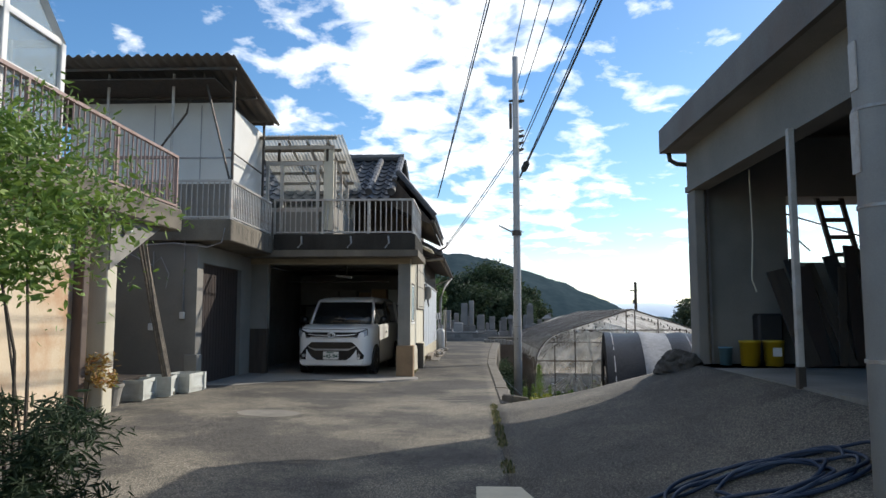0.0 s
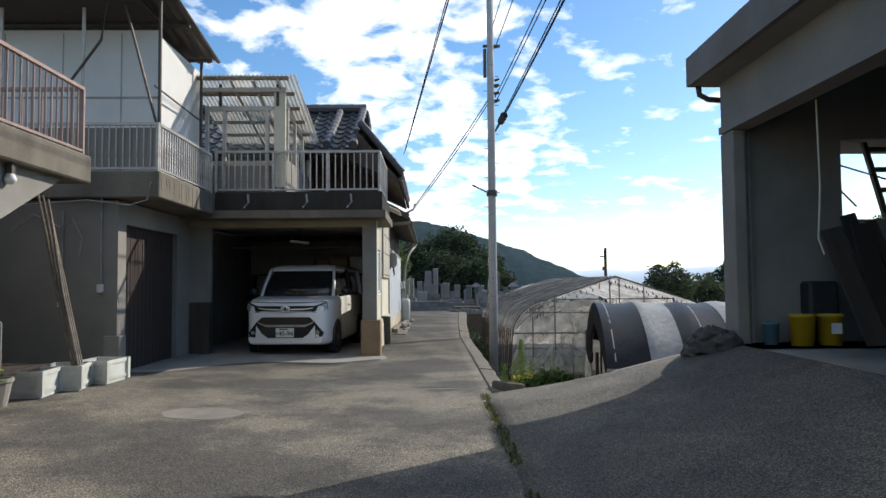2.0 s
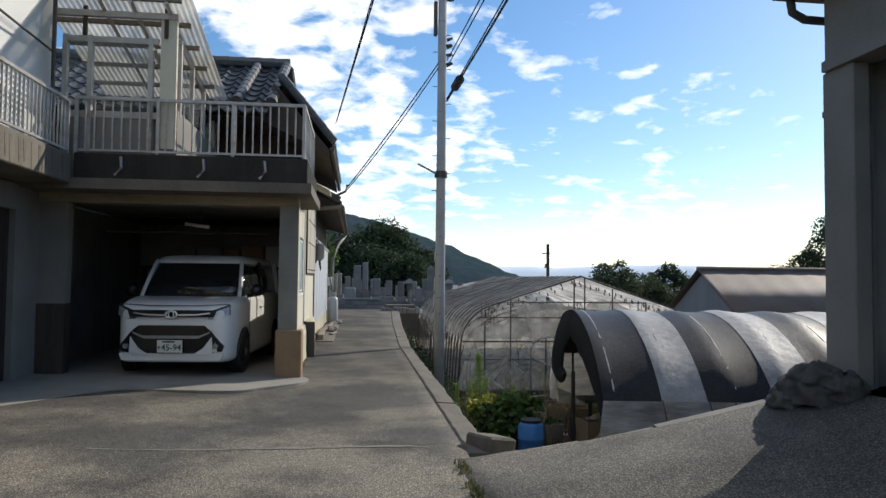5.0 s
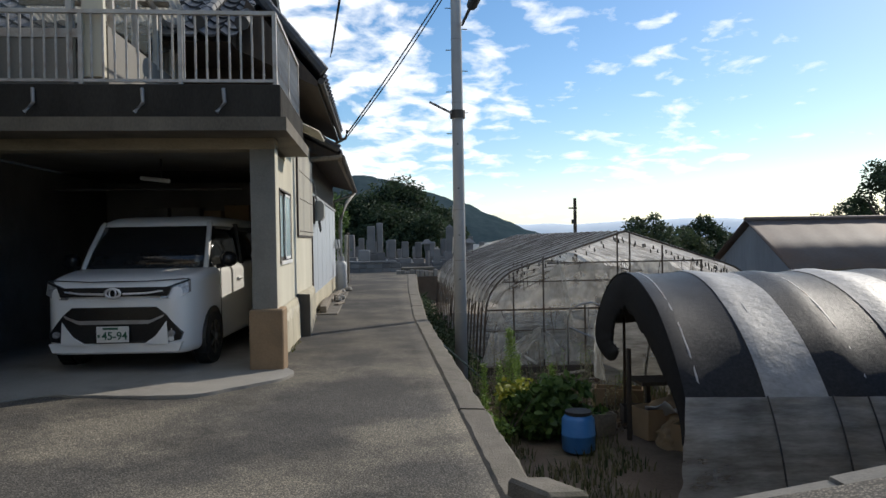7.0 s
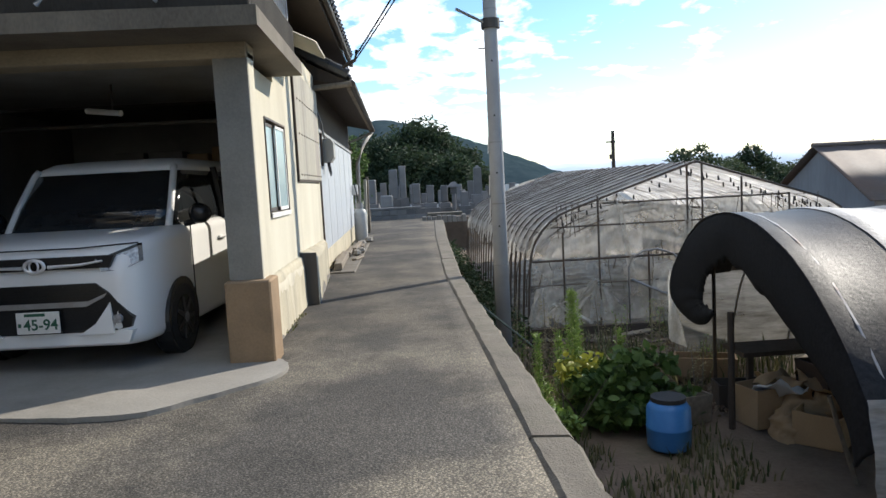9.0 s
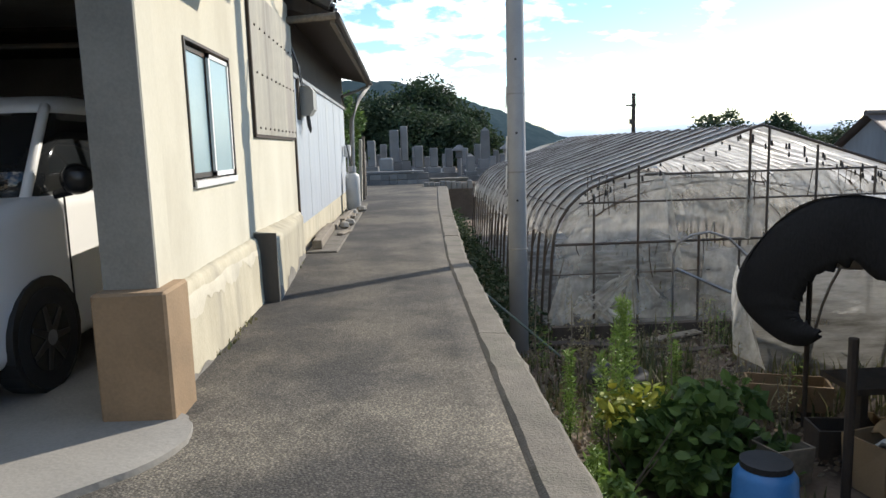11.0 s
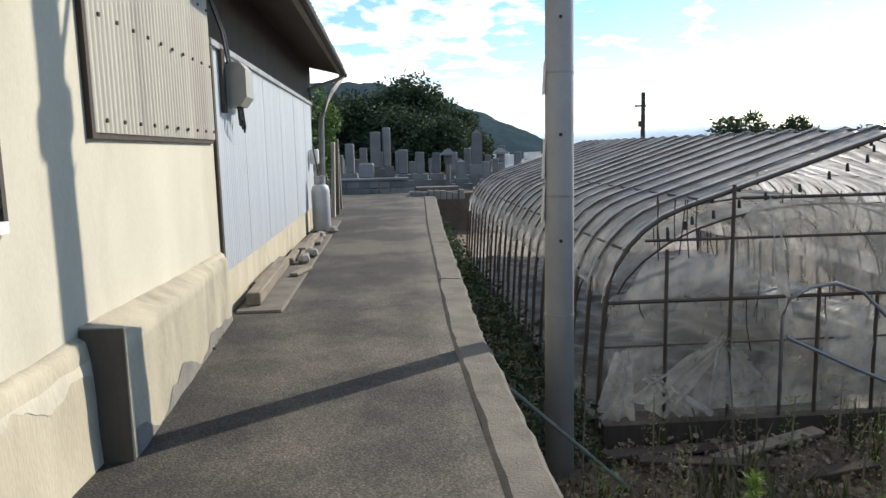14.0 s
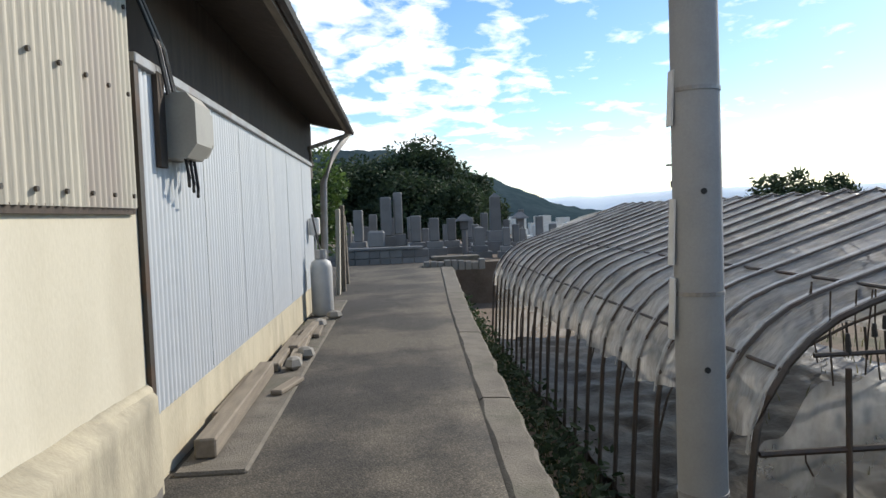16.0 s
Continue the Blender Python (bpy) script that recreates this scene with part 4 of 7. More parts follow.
part("buttress", surface(buttress, 60, 16), MOSSY, C, "stained plinth thickening", True)
def buttress_foot(u, v):
    yy = 18.23 + 2.7 * u
    h = 0.13 + 0.20 * noise.noise(Vector((yy * 1.9, 2, 0))) + 0.035 * noise.noise(Vector((yy * 7, 6, 0)))
    zz = 0.12 + max(.01, h) * v
    w = (zz + .15) / .95 * .93
    return (WX + .20 - .145 * (yy - 18.2) / 2.78 + .006 * noise.noise(Vector((yy * 4, w * 3, 2))) + .01 * (1 - w) + .004, yy, zz)


part("bare_patch", surface(buttress_foot, 140, 6), GREY_FOOT, C, "grey render bared along the foot", True)
part("buttress_face", prism([(WX - .01, 18.2, -.15), (WX + .208, 18.2, -.15), (WX + .2, 18.2, .785), (WX - .01, 18.2, .80)], (0, .03, 0)), PLINTH, C)
# added sheet: the end face's shade is painted here by a dark colour
part("end_shade", box(WX + .01, 18.175, -.1, WX + .205, 18.197, .79, bevel=.004), SHADED_END, C, "thin dark sheet painting shade on the plinth end")

# verandah on the terrace
V = thing("terrace_shelter", "glazed terrace shelter under a cloudy plastic roof", "shelter")
part("glass_front", box(-4.4, 15.02, 3.79, -3.25, 15.03, 4.72), CLEAR_PANE, V)
part("low_panel", box(-4.4, 15.005, 2.865, -3.25, 15.04, 3.70), GREY_WALL, V)
for b in ((-4.42, 4.72, -3.2, 4.8), (-4.42, 3.70, -3.2, 3.79)):
    part("frame_rail", box(b[0], 14.99, b[1], b[2], 15.06, b[3]), RAIL_PAINT, V)
for xx in (-4.4, -4.08, -3.3):
    part("frame_post", box(xx - .03, 14.982, 2.87, xx + .03, 15.068, 4.81), RAIL_PAINT, V)
part("cream_panel", box(-3.17, 14.98, 3.3, -2.96, 15.05, 5.06), YELLOW_CORR, V, "cream end panel")
part("side_glass", box(-2.99, 15.2, 3.9, -2.98, 17.6, 4.45), CLEAR_PANE, V)
part("side_panel", box(-3.0, 15.1, 2.86, -2.96, 17.6, 3.85), GREY_WALL, V)
for yy, zt in ((15.25, 4.86), (16.0, 4.72), (16.8, 4.6), (17.55, 4.5)):
    part("frame_post", box(-3.01, yy - .03, 3.8, -2.95, yy + .03, zt), RAIL_PAINT, V)
part("side_rail", tube([(-2.98, 15.1, 4.85), (-2.98, 17.6, 4.45)], 0.035, None, 4), RAIL_PAINT, V)
rf = part("roof", corrugated((-4.7, 14.7, 5.3), (1.98, 0, 0), (0, 3.0, -0.75), 0.075, 0.012), POLYCARB, V, "cloudy ribbed plastic roof", True)
for i in range(6):
    s = i / 5
    part("purlin", box(-4.7, 14.72 + 2.8 * s, 5.22 - .7 * s, -2.86, 14.78 + 2.8 * s, 5.28 - .7 * s), OLD_WOOD, V)
part("beam", box(-4.6, 14.95, 5.06, -2.95, 15.03, 5.14), RAIL_PAINT, V)
for xx in (-3.9, -3.5, -3.05):
    part("rafter", tube([(xx, 14.72, 5.2), (xx, 17.5, 4.5)], 0.03, None, 4), RAIL_PAINT, V)
for xx in (-4.15, -3.1):
    part("prop", box(xx - .025, 14.96, 4.8, xx + .025, 15.01, 5.2), DARK_WOOD, V)
part("back_wall", box(-4.9, 17.7, 2.86, -2.95, 17.8, 4.5), GREY_WALL, V)


# ---- tiled houses ----
def tile_slope(o, u, v, courses, pitch=0.27):
    """A slope of pan tiles: rolls along u, stepped courses along v (downhill)."""
    o, u, v = Vector(o), Vector(u), Vector(v)
    n = u.cross(v).normalized()
    if n.z < 0:
        n = -n
    rolls = u.length / pitch
    nu = round(rolls * 8)
    bm, last = bmesh.new(), None
    for c in range(courses):
        row = []
        for s, lift in ((c / courses, 0.0), ((c + 1.06) / courses, 0.035)):
            line = []
            for i in range(nu + 1):
                ph = (i / nu * rolls) % 1.0
                w = 0.045 * math.sin(math.pi * ph / 0.35) if ph < 0.35 else -0.02 * math.sin(math.pi * (ph - 0.35) / 0.65)
                line.append(bm.verts.new(o + u * i / nu + v * s + n * (w + lift)))
            row.append(line)
        low = [bm.verts.new(q.co - n * 0.03) for q in row[1]]
        if last:
            for i in range(nu):
                bm.faces.new((last[i], last[i + 1], row[0][i + 1], row[0][i]))
        last = low
        for i in range(nu):
            bm.faces.new((row[0][i], row[0][i + 1], row[1][i + 1], row[1][i]))
            bm.faces.new((row[1][i], row[1][i + 1], low[i + 1], low[i]))
    return bm


def ridge_caps(name, p, q, r, parent):
    """A line of rounded cap tiles, each its own piece."""
    p, q = Vector(p), Vector(q)
    k = max(2, round((q - p).length / 0.3))
    step = (q - p) / k
    me = finish(name, tube([(0, 0, 0), step * 1.06], r * 0.9, None, 8, r), TILE)
    for i in range(k):
        share(name, me, parent, Matrix.Translation(p + step * i))


D = thing("tiled_house", "old house with dark grey clay tile roofs", "house")
part("wall", box(-9, 18.6, 2.66, -1.75, 26.0, 4.4), DARK_WOOD, D, "dark timber upper wall")
# upper roof: ridge across, eave towards the lane
part("roof", tile_slope((-9, 19.6, 5.8), (7.0, 0, 0), (0, -2.6, -1.5), 9), TILE, D, "dark tiled roof slope")
part("roof", tile_slope((-1.9, 17.6, 5.05), (0, 5.6, 0), (0.95, 0, -1.1), 6), TILE, D, "dark tiled roof slope facing the lane")
part("roof", tile_slope((-9, 19.6, 5.8), (7.0, 0, 0), (0, 2.6, -1.5), 9), TILE, D)
part("roof_deck", prism([(-9, 17.1, 4.25), (-9, 22.1, 4.25), (-9, 19.6, 5.72)], (6.9, 0, 0)), DARK_WOOD, D)
part("roof_deck", prism([(-1.95, 17.5, 4.94), (-1.0, 17.5, 3.82), (-1.0, 17.5, 3.74), (-2.2, 17.5, 4.3)], (0, 5.7, 0)), DARK_WOOD, D, "dark soffit boards")
ridge_caps("ridge_tile", (-9, 19.6, 5.9), (-1.9, 19.6, 5.9), 0.12, D)
ridge_caps("verge_tile", (-1.95, 19.6, 5.88), (-1.95, 17.1, 4.5), 0.10, D)
ridge_caps("verge_tile", (-2.5, 19.4, 5.78), (-2.5, 17.05, 4.5), 0.09, D)
ridge_caps("verge_tile", (-1.85, 17.55, 5.1), (-0.92, 17.55, 3.98), 0.08, D)
ridge_caps("verge_tile", (-1.9, 19.6, 5.8), (-1.9, 22.5, 4.6), 0.10, D)
part("gutter", tube([(-0.95, 17.5, 3.82), (-0.95, 23.2, 3.82)], 0.045, None, 8), DARK_STEEL, D)

E2 = thing("long_house", "long low house clad in blue-grey tin under a tiled eave", "house")
part("core_wall", box(-6, 21.0, 0.1, -1.52, 28.8, 3.6), DARK_WOOD, E2, "dark boards above the tin cladding")
part("gable_boards", box(-6, 28.8, 2.3, -1.52, 29.9, 3.3), DARK_WOOD, E2)
part("footing", box(-1.6, 21.0, -0.2, -1.44, 28.8, 0.62), PLINTH, E2, "low cream footing")
tin = part("tin_cladding", corrugated((WX, 21.05, 0.55), (0, 7.7, 0), (0, 0, 1.9), 0.076, 0.009), TIN, E2, "faded blue-grey corrugated tin", True)
part("flashing", box(-1.5, 20.99, 2.44, -1.395, 28.8, 2.50, bevel=.006), GALV, E2)
part("corner_strip", box(-1.5, 20.985, 0.55, -1.405, 21.05, 2.45), DARK_STEEL, E2)
for yy in (22.3, 23.5, 24.8, 26.2, 27.6):
    part("sheet_lap", box(WX + .004, yy, 0.58, WX + .011, yy + .008, 2.42), TIN, E2)
EX, EZ = -0.88, 3.12
part("roof", tile_slope((-4.2, 20.95, 5.0), (0, 9.15, 0), (EX + 4.2, 0, EZ + .12 - 5.0), 14), TILE, E2, "tiled roof over the lane")
part("soffit", prism([(-4.2, 20.98, 4.85), (EX + .02, 20.98, EZ + .07), (EX + .02, 20.98, EZ), (-1.5, 20.98, EZ + .15), (-4.2, 20.98, 4.5)], (0, 9.05, 0)), DARK_WOOD, E2, "dark timber soffit")
ridge_caps("verge_tile", (-4.2, 20.98, 5.08), (EX - .02, 20.98, EZ + .2), 0.09, E2)
part("fascia", box(EX - .03, 20.95, EZ - .05, EX + .03, 30.05, EZ + .07), OLD_WOOD, E2, "pale weathered fascia board")
part("gutter", tube([(EX + .06, 20.9, EZ + .03), (EX + .06, 30.1, EZ + .0)], 0.05, None, 8), DARK_STEEL, E2)
part("gutter_return", tube([(-1.5, 20.9, EZ - .02), (EX + .05, 20.9, EZ + .03)], 0.045, None, 8), OLD_WOOD, E2)
part("downpipe", tube([(EX + .04, 29.9, EZ), (-1.1, 29.7, 2.75), (-1.28, 29.3, 2.2), (-1.3, 29.0, 0.2)], 0.058, None, 10), RAIL_PAINT, E2, "pale grey jointed downpipe", True)
part("bracket_arm", tube([(EX, 29.6, EZ - .1), (-1.45, 28.9, 2.75), (-1.4, 28.8, 2.45)], 0.035, None, 8), OLD_WOOD, E2)
# yellowed corrugated panel on the cream wall
Y = thing("wall_panel", "yellowed corrugated plastic panel screwed over the wall", "wall panel")
part("sheet", corrugated((WX + .03, 18.52, 1.68), (0, 1.80, 0), (0, 0, 1.35), 0.063, 0.009), GREYED_CORR, Y, "greyed corrugated sheet", True)
part("sheet", corrugated((WX + .034, 20.29, 1.68), (0, .59, 0), (0, 0, 1.35), 0.063, 0.009), YELLOW_CORR, Y, "yellower corrugated sheet", True)
part("edge_batten", box(WX + .002, 18.5, 1.65, WX + .024, 20.9, 1.69), DARK_WOOD, Y)
part("edge_batten", box(WX + .002, 18.48, 1.65, WX + .03, 18.52, 3.0), DARK_WOOD, Y)
screw = finish("screw", tube([(0, 0, 0), (0.012, 0, 0)], 0.012, None, 6), DARK_STEEL)
for zz in (1.74, 2.25, 2.68):
    for i in range(10):
        share("screw", screw, Y, pose(WX + .038, 18.64 + i * .244, zz))
A2 = thing("wall_awning", "small corrugated plastic awning on the side wall", "awning")
thicken(part("sheet", corrugated((-1.42, 17.25, 3.3), (0, 1.0, 0), (0.45, 0, -0.22), 0.07, 0.012), YELLOW_CORR, A2, "", True), 0.004)


# ---- shed on the ramp ----
S = thing("open_shed", "open-fronted shed with a deep grey fascia and metal post", "shed")
SZ = 0.82


part("end_wall", box(3.08, 9.95, 0.2, 4.36, 10.12, 3.95), GREY_WALL, S, "grey rendered end wall")
part("end_wall", box(4.36, 9.95, 0.2, 9.5, 10.12, 2.2), GREY_WALL, S)
part("end_wall", box(4.36, 9.95, 3.12, 9.5, 10.12, 3.95), GREY_WALL, S)
part("end_wall", box(6.2, 9.95, 2.2, 9.5, 10.12, 3.12), GREY_WALL, S)
part("corner_post", box(3.064, 9.8, 0.2, 3.20, 10.14, 3.2, bevel=.01), GREY_WALL, S)
part("door_track", box(3.204, 9.84, 0.6, 3.235, 9.948, 3.2), OLD_WOOD, S)
part("door_track", box(3.25, 9.86, 0.6, 3.275, 9.948, 3.2), GALV, S)
part("header", prism([(3.06, 10.1, 3.26), (3.06, 10.1, 3.95), (3.06, -3, 4.1), (3.06, -3, 3.26)], (0.16, 0, 0)), GREY_WALL, S, "pale rendered header over the opening")
part("header_lip", box(3.03, -3, 3.20, 3.26, 10.1, 3.28), GREY_WALL, S)
part("roof", prism([(2.78, 10.22, 4.02), (2.78, 10.22, 4.16), (2.78, -3, 4.36), (2.78, -3, 4.22)], (7.2, 0, 0)), RUST_SHEET, S, "dark sheet roof")
part("fascia", prism([(2.72, 10.24, 3.8), (2.72, 10.24, 4.14), (2.72, -3, 4.34), (2.72, -3, 3.82)], (0.06, 0, 0)), RUST_SHEET, S, "dark deep fascia board")
part("soffit", prism([(2.78, 10.22, 3.8), (2.78, 10.22, 3.84), (2.78, -3, 3.86), (2.78, -3, 3.82)], (0.3, 0, 0)), GREY_WALL, S)
part("gable_fascia", box(2.78, 10.18, 3.8, 9.9, 10.24, 4.12), RUST_SHEET, S)
part("back_wall", box(9.5, -3, 0.2, 9.7, 10.1, 4.2), GREY_WALL, S)
part("near_wall", box(3.06, -3.2, 0.0, 9.7, -3, 5.0), GREY_WALL, S)
part("post", box(2.97, 6.67, 0.6, 3.03, 6.73, 3.22, bevel=.006), RAIL_PAINT, S, "rust-bitten white steel post")
part("post_foot", box(2.967, 6.667, 0.8, 3.033, 6.733, 1.0), DARK_STEEL, S, "rusted foot")
part("gutter_elbow", tube([(2.84, 10.2, 3.84), (2.86, 10.2, 3.7), (2.95, 10.18, 3.64), (3.1, 10.14, 3.62)], 0.035, None, 8), DARK_STEEL, S, "", True)
# added out of view to keep sun through the opening off the ramp
part("sun_blocker", box(4.3, 10.12, 3.3, 9.0, 11.9, 3.36), RUST_SHEET, S, "unseen added sheet blocking sun from the opening")
part("floor", box(3.0, -3, 0.2, 9.5, 9.95, SZ), CONCRETE, S)


# ---- greenhouse ----
def hoop_outline(w, eave, top):
    """A peaked arch from one foot to the other: upright side, round shoulder, straight slope to the ridge."""
    half = [(0, 0), (0.04, eave * 0.55), (0.07, eave * 0.9)]
    for i in range(1, 7):
        a = radians(4 + i * 11.5)
        half.append((0.07 + 1.0 * (1 - math.cos(a)), eave * 0.9 + 0.98 * math.sin(a)))
    x, z = half[-1]
    half += [(x + (w / 2 - x) * k / 4, z + (top - z) * k / 4) for k in (1, 2, 3)]
    return half + [(w / 2, top)] + [(w - x, z) for x, z in half[::-1]]


GH_X, GH_Y, GH_W, GH_L = 1.78, 20.95, 5.7, 10.6
EAVE, TOP = 1.3, 2.78
H = thing("greenhouse", "derelict arched greenhouse in torn dirty plastic film", "greenhouse", at=(GH_X, GH_Y, FIELD))
out = hoop_outline(GH_W, EAVE, TOP)
hoop = finish("hoop", tube([(x, 0, z) for x, z in out], 0.021, None, 6), RUST_PIPE)
N = 22
for i in range(N + 1):
    share("hoop", hoop, H, pose(0, i * GH_L / N, 0))


def on_arch(s, grow=0.02):
    """A point of the arch by its share from left foot to right foot."""
    n = len(out) - 1
    k = min(n - 1, int(s * n))
    f = s * n - k
    x, z = out[k][0] * (1 - f) + out[k + 1][0] * f, out[k][1] * (1 - f) + out[k + 1][1] * f
    dx, dz = x - GH_W / 2, z - 0.9
    d = math.hypot(dx, dz)
    return x + dx / d * grow, z + dz / d * grow


def film(u, v):
    """The roof sheet: tight over each hoop, hollow and wrinkled between."""
    s = 0.10 + 0.80 * u
    y = v * GH_L
    ph = (v * N) % 1.0
    sag = 0.07 * math.sin(math.pi * ph) ** 0.5 if 0 < ph < 1 else 0
    slack = min(1, ph * 6, (1 - ph) * 6)
    sag += slack * (0.03 * noise.noise(Vector((u * 9, y * 2.2, 3))) + 0.03 * noise.noise(Vector((u * 30 + y * 1.5, y * 7, 5))) + 0.03 * abs(noise.noise(Vector((u * 16 + y * 3, y * 2, 9)))))
    hem = 0.16 * noise.noise(Vector((0.3, y * 1.2, 7))) + 0.07 * noise.noise(Vector((0.3, y * 5, 2))) if u < 0.02 or u > 0.98 else 0
    x, z = on_arch(min(1, max(0, s)), 0.022 - sag)
    return (x, y, z - hem)


part("roof_film", surface(film, 70, N * 12), ROOF_FILM, H, "sagging grey plastic film streaked with dirt", True)
# pale strips beside the hoops paint the highlights along the film's crests
band = finish("hoop_band", surface(lambda u, v: (on_arch(.10 + .80 * u, .026)[0], (v - .5) * .03, on_arch(.10 + .80 * u, .026)[1]), 60, 1), CREST_SHEEN, True)
for i in range(N + 1):
    share("hoop_band", band, H, pose(0, i * GH_L / N + .035, 0))
for s in (0.2, 0.35, 0.5, 0.65, 0.8):
    x, z = on_arch(s, -0.02)
    part("purlin", tube([(x, 0, z), (x, GH_L, z)], 0.013, None, 6), RUST_PIPE, H)
for zz, r in ((0.89, .010), (1.29, .019), (1.83, .014), (2.18, .016)):
    xs = [x for x, z in out if z >= zz]
    part("end_bar", tube([(min(xs), -.02, zz), (max(xs), -.02, zz)], r, None, 6), RUST_PIPE, H)
for xx, z0, zt in ((0.62, 0, 1.75), (1.21, 0, 2.3), (2.03, 0, 1.38), (2.58, 0, 1.27), (2.69, 1.27, 2.72), (2.94, 1.27, 2.75), (3.6, 0, 2.5), (4.4, 0, 2.2), (5.1, 0, 1.7)):
    part("end_post", tube([(xx, -.03, z0), (xx, -.03, zt)], 0.017, None, 6), RUST_PIPE, H)
part("door_hoop", tube([(1.68, -.06, 0), (1.68, -.06, 1.12), (1.74, -.06, 1.27), (1.92, -.06, 1.37), (2.16, -.06, 1.4), (2.42, -.06, 1.31), (2.72, -.06, 1.02), (3.0, -.06, 0.66), (3.3, -.06, 0.2)], 0.018, None, 8), GALV, H, "bent pale pipe of the doorway", True)
part("brace", tube([(1.71, -.08, .93), (2.4, -.08, .60), (3.25, -.08, .22)], 0.02, None, 6), GALV, H, "slanting pale pipe")
# the cloudy inner layer, hung a few steps back, and its own hoops


def inner_layer(u, v):
    a = math.pi * (0.14 + 0.80 * u)
    hx, hz = 2.45 * (1 + .02 * noise.noise(Vector((u * 5, v * 3, 1)))), 2.0
    wave = .05 * noise.noise(Vector((u * 9, v * 6, 4))) + .03 * noise.noise(Vector((u * 24, v * 11, 6)))
    return (GH_W / 2 - hx * math.cos(a), 1.2 + 8.6 * v, max(.15, hz * math.sin(a) ** .6 + wave))


part("inner_film", surface(inner_layer, 60, 40), LOW_FILM, H, "cloudy inner plastic layer", True)
for k in range(8):
    part("inner_hoop", tube([(GH_W / 2 - 2.45 * math.cos(math.pi * i / 20), 1.2 + k * 1.2, 2.0 * math.sin(math.pi * i / 20) ** .6 if 0 < i < 20 else 0) for i in range(21)], .012, None, 5), RUST_PIPE, H)
part("far_film", surface(lambda u, v: (0.1 + 5.5 * u, GH_L - .05 + .05 * noise.noise(Vector((u * 6, v * 5, 2))), (0.1 + min(1.3 + 1.3 * math.sin(math.pi * u) ** .8, 2.6) * v)), 12, 8), END_FILM, H, "", True)
part("mulch_film", surface(lambda u, v: (0.05 + 5.55 * u, .0 + 10.4 * v, 0.13 + .07 * noise.noise(Vector((u * 14, v * 26, 1))) + .03 * noise.noise(Vector((u * 40, v * 70, 5)))), 60, 90), MULCH, H, "crumpled black mulch film on the beds", True)


def fan(name, top, low, label, k, material=None, folds=5, nu=22, nv=20):
    """A drape between two edges, each given by its two ends (x, z), with folds and a ragged rim."""
    (ax, az), (bx, bz) = top
    (cx, cz), (dx, dz) = low

    def f(u, v):
        w = v + .05 * noise.noise(Vector((u * 4, k, 3)))
        x = (ax + (bx - ax) * u) * (1 - w) + (cx + (dx - cx) * u) * w
        z = (az + (bz - az) * u) * (1 - w) + (cz + (dz - cz) * u) * w
        rag = noise.noise(Vector((u * 7, v * 7, k)))
        return (x + .03 * rag, -.045 + .03 * math.sin(u * folds * 3 + k + 1.5 * v) * (.3 + v) + .03 * rag, max(.1, z + .035 * noise.noise(Vector((u * 5, v * 4, k + 7)))))
    part(name, surface(f, nu, nv), material or DRAPE_FILM, H, label, True)


fan("tied_film", ((.16, .86), (.30, .86)), ((-.02, .24), (.34, .22)), "bunched torn plastic curtain", 1)
fan("tied_film", ((1.10, .95), (1.20, .90)), ((.28, .42), (.62, .22)), "fanned torn plastic curtain", 2, None, 7)
fan("tied_film", ((1.10, .93), (1.24, .93)), ((1.0, .32), (1.62, .42)), "fanned torn plastic curtain", 3, LOW_FILM, 7)
fan("tied_film", ((.40, .60), (.52, .62)), ((.75, .22), (1.1, .24)), "fallen fold of plastic", 4, LOW_FILM)
fan("tied_film", ((2.1, 1.15), (2.75, 1.2)), ((2.05, .55), (2.95, .5)), "puffed heap of pale film behind the door", 5, LOW_FILM, 4)
fan("loose_strip", ((1.52, 2.2), (1.60, 2.2)), ((1.70, .95), (1.80, .93)), "hanging strip of white plastic", 6, DRAPE_FILM, 1, 3, 16)
fan("loose_strip", ((2.66, 2.0), (2.74, 2.0)), ((2.60, 1.3), (2.70, 1.3)), "hanging strip of white plastic", 7, DRAPE_FILM, 1, 3, 10)
fan("end_film", ((3.6, 1.28), (5.2, 1.28)), ((3.7, .3), (5.5, .2)), "torn cloudy plastic film", 10, LOW_FILM, 4)


def veil(u, v):
    """What is left of the clear end sheet: thin, hazy, with a torn upper rim."""
    x = .12 + 5.46 * u
    top = min(2.15, 1.25 + 1.0 * math.sin(math.pi * u) ** .7) + .25 * noise.noise(Vector((x * 1.6, 3, 1))) + .12 * noise.noise(Vector((x * 5, 3, 5)))
    f = .05 * noise.noise(Vector((x * 2.2 + v * 2.5, v * 2, 4))) + .025 * noise.noise(Vector((x * 9 - v * 6, v * 5, 6)))
    return (x, .05 + f, .25 + (top - .25) * v)


part("clear_sheet", surface(veil, 130, 40), VEIL_FILM, H, "thin hazy plastic left across the end", True)
clip = finish("clip", tube([(0, 0, 0), (0, 0, -.03), (0.004, 0, -.075)], 0.011, None, 5, .018), BLACK)
rng = random.Random(2)
for yy, lift in ((-.02, .10), (.48, .05), (.96, .05)):
    for i in range(24):
        s = 0.26 + 0.48 * (i + rng.uniform(-.3, .3)) / 23
        x, z = on_arch(s, -lift - rng.uniform(0, .05))
        share("clip", clip, H, pose(x, yy, z))
vine = bmesh.new()
rng = random.Random(77)
